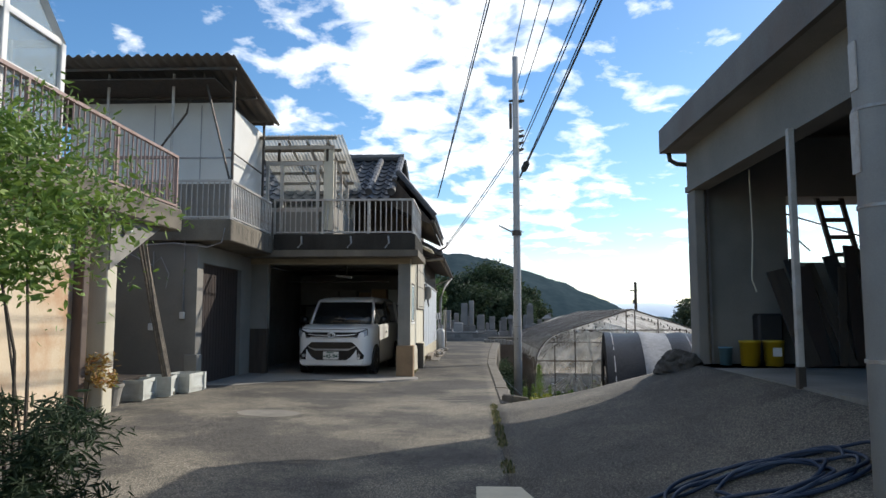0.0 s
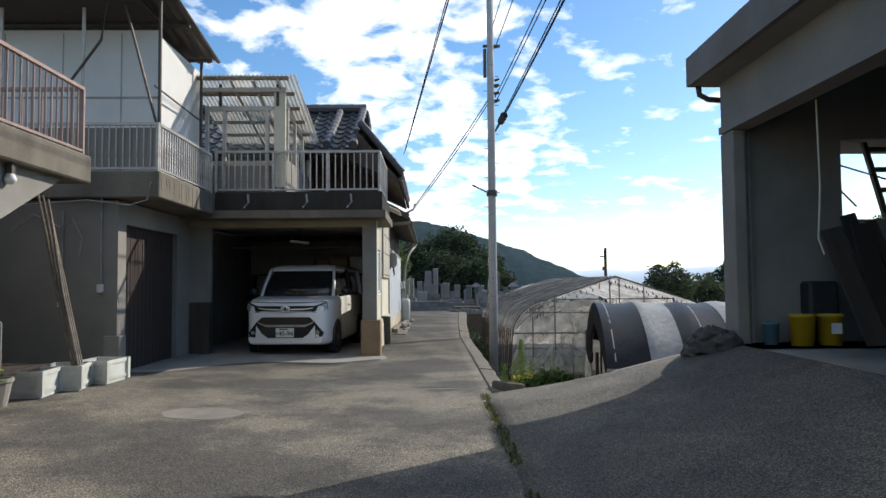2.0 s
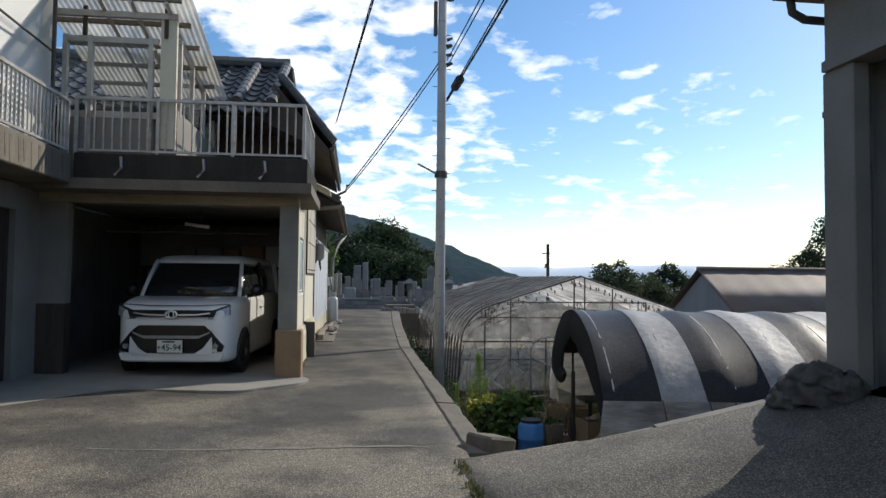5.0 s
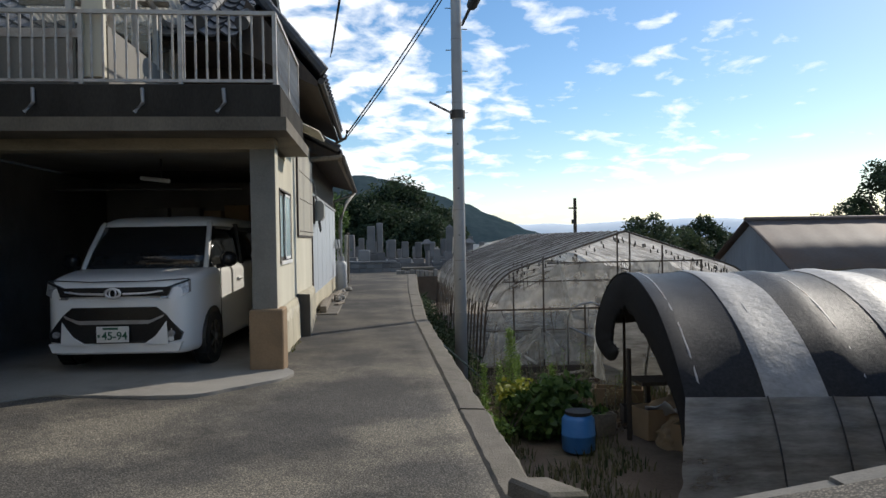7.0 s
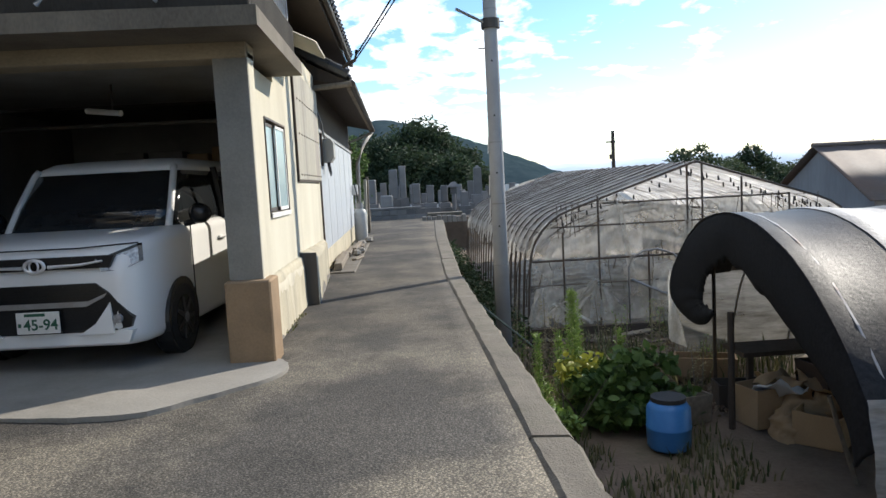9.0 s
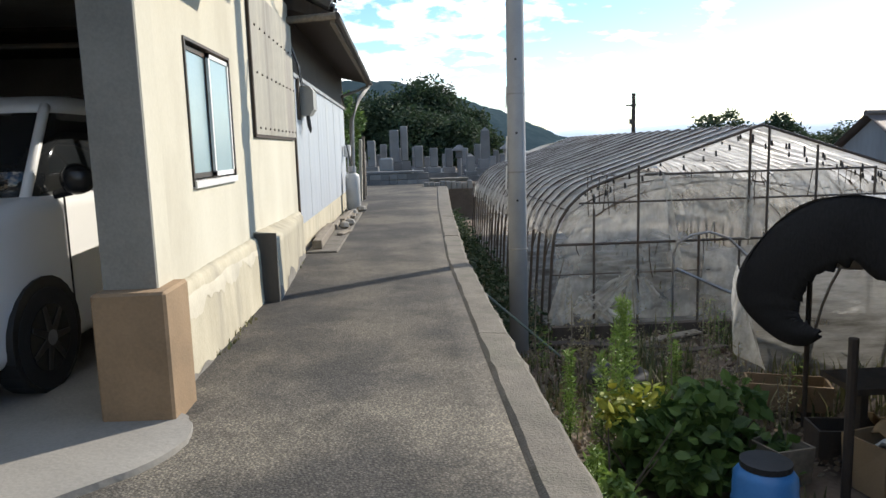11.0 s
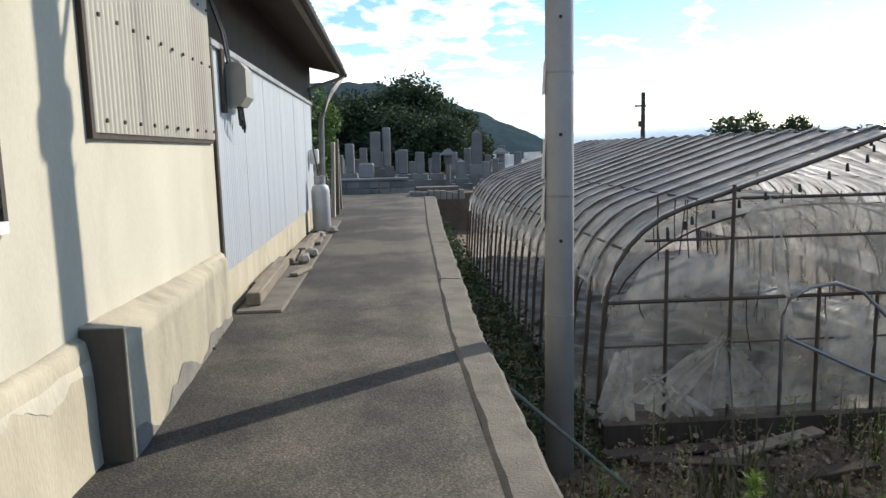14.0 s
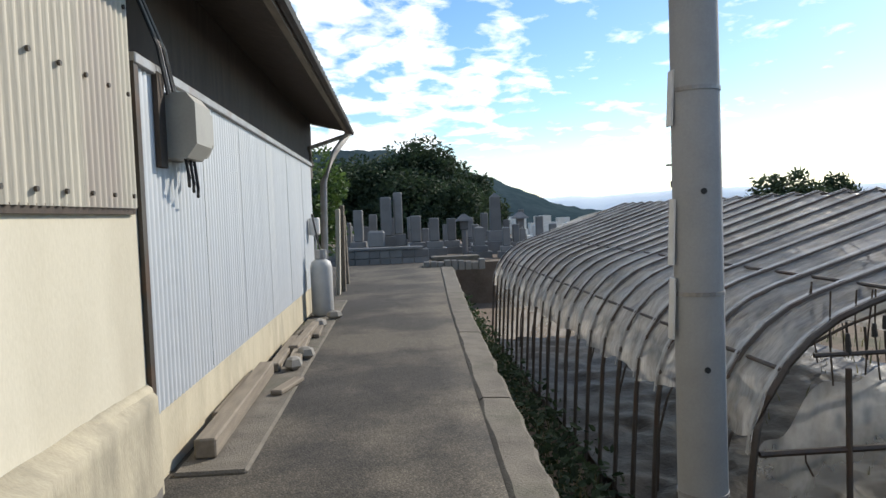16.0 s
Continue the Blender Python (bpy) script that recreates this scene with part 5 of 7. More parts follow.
for i in range(46):
    x, y = rng.uniform(.3, 5.3), rng.choice((-.02, .02, .5, .96))
    z1 = rng.choice((1.29, 1.83, 2.18, 2.18))
    l = rng.uniform(.12, .55)
    dx = rng.uniform(-.06, .06)
    tube([(x, y, z1), (x + dx * .3, y + .02, z1 - l * .5), (x + dx, y, z1 - l)], .006, vine, 4)
tagged(part("vine", vine, DARK_WOOD, H, "brown strings and dead vines hanging from the bars"), kind="stuff")
part("ground_beam", box(0.05, -0.12, 0.0, 5.6, 0.0, 0.2), DARK_WOOD, H)

# ---- striped tunnel ----
T = thing("net_tunnel", "low tunnel covered in black net and silver film stripes", "polytunnel", at=(3.0, 16.2, FIELD), turn=-8.6)
RW, RH, TL = 3.05, 2.2, 9.4


def arch(a, grow=0.0):
    """a from 0 (near foot) to 1 (far foot): local y and height."""
    t = math.pi * a
    return -math.cos(t) * (RW + grow), (RH + grow) * math.sin(t)


th = finish("hoop", tube([(0, *arch(i / 24)) for i in range(25)], 0.016, None, 6), GALV)
for i in range(13):
    share("hoop", th, T, pose(0.1 + i * TL / 12.3, 0, 0))
bands, x = [], -0.05
for k, w in enumerate((0.72, 0.55, 0.85, 0.6, 0.75, 0.55, 0.8, 0.6, 0.8, 0.6, 0.9, 0.6, 0.9)):
    bands.append((x, x + w + .015, k % 2))
    x += w
for k, (x0, x1, silver) in enumerate(bands):
    def band(u, v, x0=x0, x1=x1, k=k):
        a = 0.145 + 0.655 * v
        y, z = arch(a, 0.02 + (0.007 if k % 2 else 0))
        xx = x0 + (x1 - x0) * u
        w = 0.012 * noise.noise(Vector((xx * 2, v * 9, 1))) + .005 * noise.noise(Vector((xx * 8, v * 30, 2))) - 0.03 * math.sin(math.pi * ((x0 + (x1 - x0) * u) / .76 % 1.0))
        hem = 0.05 * noise.noise(Vector((x0 * 3 + u * 2, k, 4))) if v == 0 else 0
        return (x0 + (x1 - x0) * u, y, z + w + hem)
    part("silver_stripe" if silver else "net_stripe", surface(band, 8, 44), SILVER_FILM if silver else SHADE_NET, T, "wrinkled silver film" if silver else "black shade net", True)


LIP_OUT = [(-2.75, .95), (-2.55, 1.21), (-2.2, 1.53), (-1.62, 1.875), (-.8, 2.13), (0, 2.21), (.8, 2.13), (1.65, 1.86), (2.35, 1.5), (2.72, 1.18), (2.68, .98), (2.35, .88), (1.9, .84), (1.48, .845), (1.0, .93), (.66, 1.10)]
LIP_IN = [(-2.42, .70), (-2.3, .95), (-2.05, 1.12), (-1.58, 1.30), (-.8, 1.55), (.1, 1.73), (.5, 1.66), (.85, 1.52), (1.0, 1.4), (1.10, 1.28), (1.13, 1.21), (1.12, 1.16), (1.08, 1.14), (1.0, 1.13), (.85, 1.13), (.68, 1.14)]


def along(line, s):
    """A smooth point of a polyline by its share of the pieces."""
    n = len(line) - 1
    k = min(n - 1, int(s * n))
    f = s * n - k
    p0, p1, p2, p3 = (Vector(line[min(n, max(0, k + d))]) for d in (-1, 0, 1, 2))
    return 0.5 * (2 * p1 + (p2 - p0) * f + (2 * p0 - 5 * p1 + 4 * p2 - p3) * f * f + (3 * p1 - p0 - 3 * p2 + p3) * f ** 3)


def lip(u, v):
    """The net's doubled lip round the mouth: broad, and hooked inward at its loose far end."""
    p, q = along(LIP_OUT, v), along(LIP_IN, v)
    m = p + (q - p) * u
    n = noise.noise(Vector((u * 2, v * 14, 9)))
    fray = .05 * noise.noise(Vector((v * 45, 2, 1))) if u == 1 else 0
    return (-0.03 - 0.03 * math.sin(math.pi * u) + .012 * n, m.x + fray, m.y + fray + .006 * n)


thicken(part("front_flap", surface(lip, 10, 110), BLACK_NET, T, "black net lip hooked inward round the mouth", True), 0.014)


def mouth_film(u, v):
    """Loose white film below the hooked lip, narrow above and spread at its foot."""
    y = (2.80 - .22 * u) * (1 - v) + (3.05 - 1.35 * u) * v + .10 * math.sin(math.pi * v)
    z = (1.30 - .12 * u) * (1 - v) + (.50 - .12 * math.sin(math.pi * u)) * v
    return (-.02 + .05 * math.sin(9 * u + 2 * v) * v + .03 * noise.noise(Vector((u * 4, v * 4, 5))), y, z)


part("mouth_film", surface(mouth_film, 24, 24), DRAPE_FILM, T, "loose white plastic hanging at the mouth", True)


def skirt(u, v):
    """Clear film over the lower side, following the hoops, dragged out at the mouth's corner."""
    x = -0.06 + 9.4 * u
    a = 0.012 + 0.168 * v
    y, z = arch(a, 0.045)
    sag = .03 * math.sin(math.pi * ((x - .1) / .76 % 1.0)) * math.sin(math.pi * min(1, v * 1.1))
    n = .018 * noise.noise(Vector((x * 1.2, z * 14, 8))) + .02 * noise.noise(Vector((x * 4 + z * 3, z * 4, 3))) + .05 * (1 - v) * noise.noise(Vector((x * 3, z * 2, 5)))
    corner = max(0, 1 - x / .7) * (1 - v)
    hem = .10 * noise.noise(Vector((x * 2.5, 1, 2))) + .05 * noise.noise(Vector((x * 9, 1, 3))) if v == 0 else 0
    return (x - .28 * corner + .06 * corner * noise.noise(Vector((v * 9, 1, 1))), y + sag + n - .22 * corner, max(.01, z + .10 * (1 - v) + hem))


for xx in (.67, 1.24, 1.55, 2.1, 2.75, 3.5, 4.1, 5.0, 5.7, 6.6):
    part("strap", tube([(xx, *arch(.03 + .15 * i / 30, .065)) for i in range(31)], .008, None, 5), BLACK, T)


part("skirt", surface(skirt, 240, 28), SKIRT_FILM, T, "dusty clear plastic skirt", True)
part("far_skirt", surface(lambda u, v: (0.1 + 9.2 * u, RW - .02 - .25 * v, 0.02 + 1.3 * v), 30, 4), SKIRT_FILM, T)
part("inner_film", surface(lambda u, v: (1.5 + .15 * noise.noise(Vector((u * 4, v * 3, 2))) + .05 * math.sin(u * 22), -1.2 + 3.2 * u, 0.72 + .25 * noise.noise(Vector((u * 4, 1, 3))) * (1 - v) + (1.2 * math.cos(1.1 * (u - .35))) * v), 30, 14), DRAPE_FILM, T, "white film hung across the inside", True)
for x, y in ((0.2, 1.5),):
    part("stake", tube([(x, y, 0), (x, y, 1.5)], .022, None, 6), DARK_WOOD, T)

# ---- utility poles and wires ----
P1 = thing("utility_pole", "tall tapering grey concrete utility pole beside the lane", "utility pole", at=(1.30, 20.33, FIELD))
PH = 9.05 - FIELD
part("shaft", tube([(0, 0, -.3), (0, 0, 3), (0, 0, 6), (0, 0, PH)], 0.118, None, 24, 0.088), POLE_CONC, P1, "", True)
for zz in (1.35, 2.28, 3.2, 5.15, 6.3, 7.4, 8.3):
    part("band", tube([(0, 0, zz), (0, 0, zz + .018)], 0.121 - zz * .003, None, 24), GALV, P1)
for k, zz in enumerate((1.95, 2.75, 3.6, 4.4)):
    part("step_hole", tube([(-.015, -.108 + .002 * k, zz), (-.015, -.117 + .003 * k, zz)], 0.014, None, 8), BLACK, P1)
for k in range(12):
    zz = 4.6 + k * .38
    s = 1 if k % 2 else -1
    part("step_bolt", tube([(s * .1, 0, zz), (s * .2, 0, zz)], 0.009, None, 5), DARK_STEEL, P1)
part("arm", tube([(-.08, -.05, 4.95), (-.52, -.15, 5.15)], 0.022, None, 8), GALV, P1, "short slanting steel arm")
part("arm_clamp", tube([(0, 0, 4.88), (0, 0, 5.02)], 0.14, None, 16), DARK_STEEL, P1)
for z0, z1, x in ((2.42, 2.72, -.128), (2.08, 2.36, -.135), (3.05, 3.3, -.122)):
    part("plate_strip", loft([[(x - .004, -.03, z0), (x + .004, -.03, z0), (x + .004, .03, z0), (x - .004, .03, z0)], [(x + .01, -.03, z1), (x + .018, -.03, z1), (x + .018, .03, z1), (x + .01, .03, z1)]]), WHITE_PAINT, P1, "narrow curled white plate")
for zz, r in ((7.55, .05), (7.75, .06), (7.35, .05), (7.9, .04)):
    part("insulator", tube([(.1, -.05, zz), (.22, -.1, zz + .03)], r, None, 8, r * .6), DARK_STEEL, P1)
part("cable_box", box(-.19, -.06, 8.0, -.11, .06, 8.75, bevel=.01), DARK_STEEL, P1)
part("bracket", box(-.2, -.03, 8.8, .25, .03, 8.86), DARK_STEEL, P1)
P2 = thing("utility_pole", "grey concrete utility pole with paper notices at the shed", "utility pole", at=(2.31, 4.0, 0.3))
part("shaft", tube([(0, 0, -.3), (-.02, 0, 5), (-.03, 0, 9.2)], 0.148, None, 24, 0.115), POLE_CONC, P2, "", True)
for zz in (0.9, 1.75, 2.3):
    part("band", tube([(-.005, 0, zz), (-.005, 0, zz + .02)], 0.152, None, 24), GALV, P2)
part("notice", box(-.158, -.03, 1.95, -.150, .05, 2.3), RAIL_PAINT, P2, "weathered pale notice")
part("notice", box(-.158, -.04, 2.42, -.150, .03, 2.7), RAIL_PAINT, P2)
part("step_bolt", tube([(0, -.12, 0.95), (0, -.2, 0.95)], 0.03, None, 8), DARK_STEEL, P2)
P3 = thing("utility_pole", "slender dark far-off utility pole", "utility pole", at=(9.1, 40, FIELD))
part("shaft", tube([(0, 0, -.3), (0, 0, 4.5)], 0.10, None, 8, 0.075), DARK_WOOD, P3)
part("cross_arm", box(-.3, -.04, 4.0, .1, .04, 4.06), DARK_WOOD, P3)
part("fitting", box(-.16, -.05, 3.3, -.05, .05, 3.5), DARK_STEEL, P3)


def wire(p, q, sag, r=0.012, n=16, name="overhead_wire", label="black overhead wire sagging between the poles"):
    p, q = Vector(p), Vector(q)
    pts = [p + (q - p) * i / n + Vector((0, 0, -sag * 4 * (i / n) * (1 - i / n))) for i in range(n + 1)]
    return solid(name, tube(pts, r, None, 5), BLACK, label, "wire", "overhead wires")


wire((1.4, 20.25, 5.45), (2.25, 4.1, 6.7), 0.12, 0.02)
wire((1.4, 20.25, 5.5), (2.25, 4.1, 6.78), 0.08)
wire((1.4, 20.25, 6.2), (2.2, 4.1, 6.95), 0.1)
wire((1.4, 20.25, 6.35), (2.2, 4.1, 7.1), 0.1)
wire((1.4, 20.1, 7.6), (2.9, -16, 9.6), 0.3)
wire((1.35, 20.1, 8.2), (2.6, -16, 10.4), 0.3)
wire((1.2, 20.1, 8.9), (2.2, -16, 11.0), 0.3)
wire((1.2, 20.2, 6.25), (-0.75, 20.85, 3.55), 0.05, 0.014, label="twisted service cable running down to the eave")
wire((1.2, 20.2, 6.15), (-0.75, 20.85, 3.5), 0.08)
wire((-0.95, 20.3, 4.95), (2.6, -10, 8.2), 0.1)
wire((-0.98, 20.4, 4.9), (2.5, -10, 8.25), 0.12, 0.009)
solid("cable_closure", tube([(1.45, 19.3, 5.50), (1.475, 18.8, 5.525)], 0.09, None, 12), BLACK, "black cable closure hung on the wire", "closure")

# ---- car ----
K = thing("car", "pearl white compact wagon parked nose-out in the garage", "car", at=(-2.985, 15.18, 0.215), turn=-4.5)
S3 = 0.985


def ring(y, hw, z0, z1, r=0.12):
    """A rounded cross-section across the car."""
    pts = []
    for cx, cz, a0 in ((hw - r, z0 + r, -90), (hw - r, z1 - r, 0), (-hw + r, z1 - r, 90), (-hw + r, z0 + r, 180)):
        for k in range(5):
            a = radians(a0 + k * 22.5)
            pts.append((S3 * (cx + r * math.cos(a)), S3 * y, S3 * (cz + r * math.sin(a))))
    return pts


body = loft([ring(*s) for s in ((0.02, .52, .30, .60, .1), (0.0, .60, .24, .74, .1), (0.035, .68, .21, .90, .1), (0.10, .735, .20, .985, .1), (0.22, .775, .19, 1.03, .1), (0.45, .815, .19, 1.06, .1), (0.80, .835, .19, 1.10, .1),
                                 (1.6, .835, .19, 1.12, .1), (2.6, .835, .19, 1.13, .1), (3.4, .83, .20, 1.13, .1), (3.62, .80, .24, 1.10, .1), (3.68, .74, .3, 1.02, .1))])
part("body", body, PAINT_CAR, K, "glossy pearl white body", True)


def plan_ring(z, y0, y1, hw, r=0.18):
    pts = []
    for cx, cy, a0 in ((hw - r, y0 + r, -90), (hw - r, y1 - r, 0), (-hw + r, y1 - r, 90), (-hw + r, y0 + r, 180)):
        for k in range(5):
            a = radians(a0 + k * 22.5)
            pts.append((S3 * (cx + r * math.cos(a)), S3 * (cy + r * math.sin(a)), S3 * z))
    return pts


part("roof", loft([plan_ring(*s) for s in ((1.60, 1.20, 3.56, .71), (1.66, 1.26, 3.53, .69), (1.71, 1.38, 3.46, .63), (1.735, 1.6, 3.3, .52))]), PAINT_CAR, K, "", True)
part("cabin_glass", loft([plan_ring(*s) for s in ((1.06, 0.76, 3.60, .775), (1.3, 0.93, 3.60, .75), (1.6, 1.18, 3.56, .70))]), CAR_GLASS, K, "dark glass round the cabin", True)
for s in (-1, 1):
    part("windscreen_pillar", tube([(s * x * S3, y * S3, z * S3) for x, y, z in ((.724, .80, 1.05), (.70, .975, 1.3), (.655, 1.215, 1.6), (.645, 1.26, 1.64))], 0.032, None, 8), PAINT_CAR, K, "", True)
    part("door_pillar", tube([(s * .795 * S3, 2.1 * S3, 1.1 * S3), (s * .715 * S3, 2.1 * S3, 1.64 * S3)], 0.04, None, 6), CAR_BLACK, K)
    part("quarter_pillar", tube([(s * .79 * S3, 3.45 * S3, 1.1 * S3), (s * .70 * S3, 3.42 * S3, 1.64 * S3)], 0.07, None, 6), PAINT_CAR, K)
    m = part("mirror", surface(lambda u, v, s=s: (S3 * (s * .93 + .125 * math.cos(u * 6.283) * math.sin(v * math.pi) * (1 if s * math.cos(u * 6.283) > 0 else .7)), S3 * (1.0 + .075 * math.sin(u * 6.283) * math.sin(v * math.pi)), S3 * (1.19 + .095 * math.cos(v * math.pi))), 18, 10), CAR_BLACK, K, "rounded black door mirror", True)
    part("mirror_arm", tube([(s * .80 * S3, 1.0 * S3, 1.1 * S3), (s * .90 * S3, 1.0 * S3, 1.12 * S3)], .03, None, 6), CAR_BLACK, m)
    hl = part("headlamp", prism([(s * .755 * S3, .105 * S3, 1.0 * S3), (s * .765 * S3, .085 * S3, .86 * S3), (s * .66 * S3, .03 * S3, .80 * S3), (s * .50 * S3, -.012 * S3 + .01, .80 * S3), (s * .46 * S3, -.005, .895 * S3)], (0, .08, 0)), LAMP_GLASS, K, "clear slanted headlamp")
    part("lamp_lid", prism([(s * .76 * S3, .10 * S3, 1.0 * S3), (s * .755 * S3, .095 * S3, .975 * S3), (s * .50 * S3, -.006, .885 * S3), (s * .50 * S3, .0, .905 * S3)], (0, .08, 0)), CAR_BLACK, hl)
    part("fog_lamp", tube([(s * .61 * S3, -.01, .43 * S3), (s * .61 * S3, -.04, .43 * S3)], .035, None, 12), LAMP_GLASS, K)
    part("chrome_bar", tube([(s * .10, -.025, .855 * S3), (s * .34, -.02, .862 * S3), (s * .52 * S3, -.01, .885 * S3)], .014, None, 5, .008), CHROME, K)
    part("door_seam", box(s * .838 * S3 - .004, 1.02 * S3, .35, s * .838 * S3 + .004, 1.03 * S3, 1.1 * S3), CAR_BLACK, K)
    part("door_handle", tube([(s * .85 * S3, 1.75 * S3, .92 * S3), (s * .86 * S3, 1.85 * S3, .92 * S3), (s * .85 * S3, 1.95 * S3, .92 * S3)], .016, None, 6), PAINT_CAR, K)
    for yy in (0.72, 3.1):
        wh = part("wheel", tube([(s * .66 * S3, yy * S3, .29), (s * .845 * S3, yy * S3, .29)], .29, None, 24), BLACK, K, "black tyre")
        part("arch", tube([(s * .70 * S3, yy * S3, .31), (s * .842 * S3, yy * S3, .31)], .335, None, 24), CAR_BLACK, K)
        part("rim", tube([(s * .80 * S3, yy * S3, .29), (s * .849 * S3, yy * S3, .29)], .195, None, 20), CAR_BLACK, wh)
        part("hub", tube([(s * .84 * S3, yy * S3, .29), (s * .862 * S3, yy * S3, .29)], .045, None, 10), GALV, wh)
        for j in range(7):
            a = j * 2 * math.pi / 7
            part("spoke", prism([(s * .846 * S3, yy * S3 + .04 * math.cos(a) + .022 * math.sin(a), .29 + .04 * math.sin(a) - .022 * math.cos(a)), (s * .846 * S3, yy * S3 + .04 * math.cos(a) - .022 * math.sin(a), .29 + .04 * math.sin(a) + .022 * math.cos(a)), (s * .846 * S3, yy * S3 + .185 * math.cos(a) - .013 * math.sin(a), .29 + .185 * math.sin(a) + .013 * math.cos(a)), (s * .846 * S3, yy * S3 + .185 * math.cos(a) + .013 * math.sin(a), .29 + .185 * math.sin(a) - .013 * math.cos(a))], (s * .012, 0, 0)), DARK_STEEL, wh)
part("grille", prism([(-.56, -.010, .83 * S3), (.56, -.010, .83 * S3), (.60, .004, .925 * S3), (-.60, .004, .925 * S3)], (0, .05, 0)), CAR_BLACK, K, "slim black upper grille")
part("intake", prism([(-.44, -.014, .715 * S3), (.44, -.014, .715 * S3), (.54, -.012, .63 * S3), (.70, .010, .43 * S3), (.68, .012, .355 * S3), (.52, -.010, .33 * S3), (-.52, -.010, .33 * S3), (-.68, .012, .355 * S3), (-.70, .010, .43 * S3), (-.54, -.012, .63 * S3)], (0, .09, 0)), CAR_BLACK, K, "wide black lower intake with splayed corners")
part("bumper_bar", prism([(-.50, -.026, .60 * S3), (-.36, -.030, .535 * S3), (.36, -.030, .535 * S3), (.50, -.026, .60 * S3), (.53, -.024, .635 * S3), (.38, -.028, .575 * S3), (-.38, -.028, .575 * S3), (-.53, -.024, .635 * S3)], (0, .03, 0)), GALV, K, "satin grey bar across the intake")
for s in (-1, 1):
    part("bumper_blade", prism([(s * .30, -.036, .315 * S3), (s * .56, -.020, .315 * S3), (s * .545, -.022, .56 * S3), (s * .505, -.026, .50 * S3), (s * .43, -.032, .40 * S3)], (0, .05, 0)), PAINT_CAR, K, "white blade beside the fog lamp")
part("bumper_lip", prism([(-.66, -.004, .235 * S3), (.66, -.004, .235 * S3), (.70, .0, .33 * S3), (-.70, .0, .33 * S3)], (0, .08, 0)), PAINT_CAR, K, "white lower bumper lip")
for i in range(5):
    zz = (.60 + i * .022) * S3
    part("grille_slat", box(-.46, -.024, zz, .46, -.014, zz + .006), CAR_BLACK, K)
part("emblem", surface(lambda u, v: ((.075 + .016 * math.cos(v * 6.283)) * math.cos(u * 6.283), -.035 + .012 * math.sin(v * 6.283), .865 * S3 + (.048 + .012 * math.cos(v * 6.283)) * math.sin(u * 6.283)), 24, 6), CHROME, K, "plain chrome oval badge", True)
part("emblem_ring", surface(lambda u, v: ((.034 + .009 * math.cos(v * 6.283)) * math.cos(u * 6.283), -.04 + .009 * math.sin(v * 6.283), .865 * S3 + (.046 + .009 * math.cos(v * 6.283)) * math.sin(u * 6.283)), 20, 6), CHROME, K, "plain chrome oval badge", True)
PL = part("licence_plate", box(-.168, -.062, .345 * S3, .168, -.05, .515 * S3, bevel=.004), WHITE_PAINT, K, "white number plate reading 45-94")


def lettering(text, size, m, material, parent, name="number"):
    cu = bpy.data.curves.new(name, "FONT")
    cu.body, cu.size, cu.align_x, cu.align_y, cu.extrude, cu.offset = text, size, "CENTER", "CENTER", 0.001, 0.002
    tmp = new(name, cu)
    me = bpy.data.meshes.new_from_object(tmp.evaluated_get(bpy.context.evaluated_depsgraph_get()))
    bpy.data.objects.remove(tmp)
    me.materials.clear()
    me.materials.append(material)
    ob = new(name, me)
    ob.parent = parent
    ob.matrix_local = m
    return ob


PLATE_INK = mat("plate_green_ink", (0.02, 0.09, 0.05), (0.02, 0.08, 0.05), 0.6)
lettering("45-94", 0.115, pose(0.022, -.0635, .412 * S3, 90, 0, 0), PLATE_INK, PL)
part("plate_mark", box(-.10, -.0645, .482 * S3, .06, -.062, .505 * S3), PLATE_INK, PL)
part("plate_mark", box(-.155, -.0645, .40 * S3, -.13, -.062, .43 * S3), PLATE_INK, PL)
part("wiper", tube([(-.55, .80 * S3, 1.10 * S3), (.2, .82 * S3, 1.105 * S3)], .01, None, 5), CAR_BLACK, K)
part("bonnet_edge", tube([(-.74, .13, 1.005 * S3), (-.3, .07, .985 * S3), (.3, .07, .985 * S3), (.74, .13, 1.005 * S3)], .006, None, 5), CAR_BLACK, K)

# ---- garage contents ----
LT = thing("strip_lamp", "unlit bracketed lamp hanging under the garage ceiling", "lamp")
part("bracket", tube([(-3.0, 17.0, 2.72), (-3.0, 17.0, 2.42)], .012), DARK_STEEL, LT)
part("tube", tube([(-3.25, 17.0, 2.44), (-2.85, 16.8, 2.38)], .03, None, 10), WHITE_PAINT, LT)
part("cross_rail", tube([(-4.5, 17.1, 2.3), (-2.0, 17.1, 2.3)], .02), DARK_STEEL, LT)
SHF = thing("shelf", "dark timber shelf at the back of the garage", "shelf")
part("board", box(-4.9, 20.0, 1.75, -1.65, 20.48, 1.8), DARK_WOOD, SHF)
for xx in (-4.85, -3.3, -1.7):
    part("upright", box(xx, 20.02, 0.2, xx + .06, 20.46, 1.75), DARK_WOOD, SHF)
rng = random.Random(5)
xx = -4.2
while xx < -1.9:
    w = rng.uniform(.35, .55)
    solid("storage_box", box(xx, 20.05, 1.8, xx + w - .06, 20.42, 1.8 + rng.uniform(.25, .45), bevel=.01), rng.choice((CARTON, WHITE_PANEL, GREY_WALL)), "closed storage box on the garage shelf", "box", "boxes on the shelf")
    xx += w

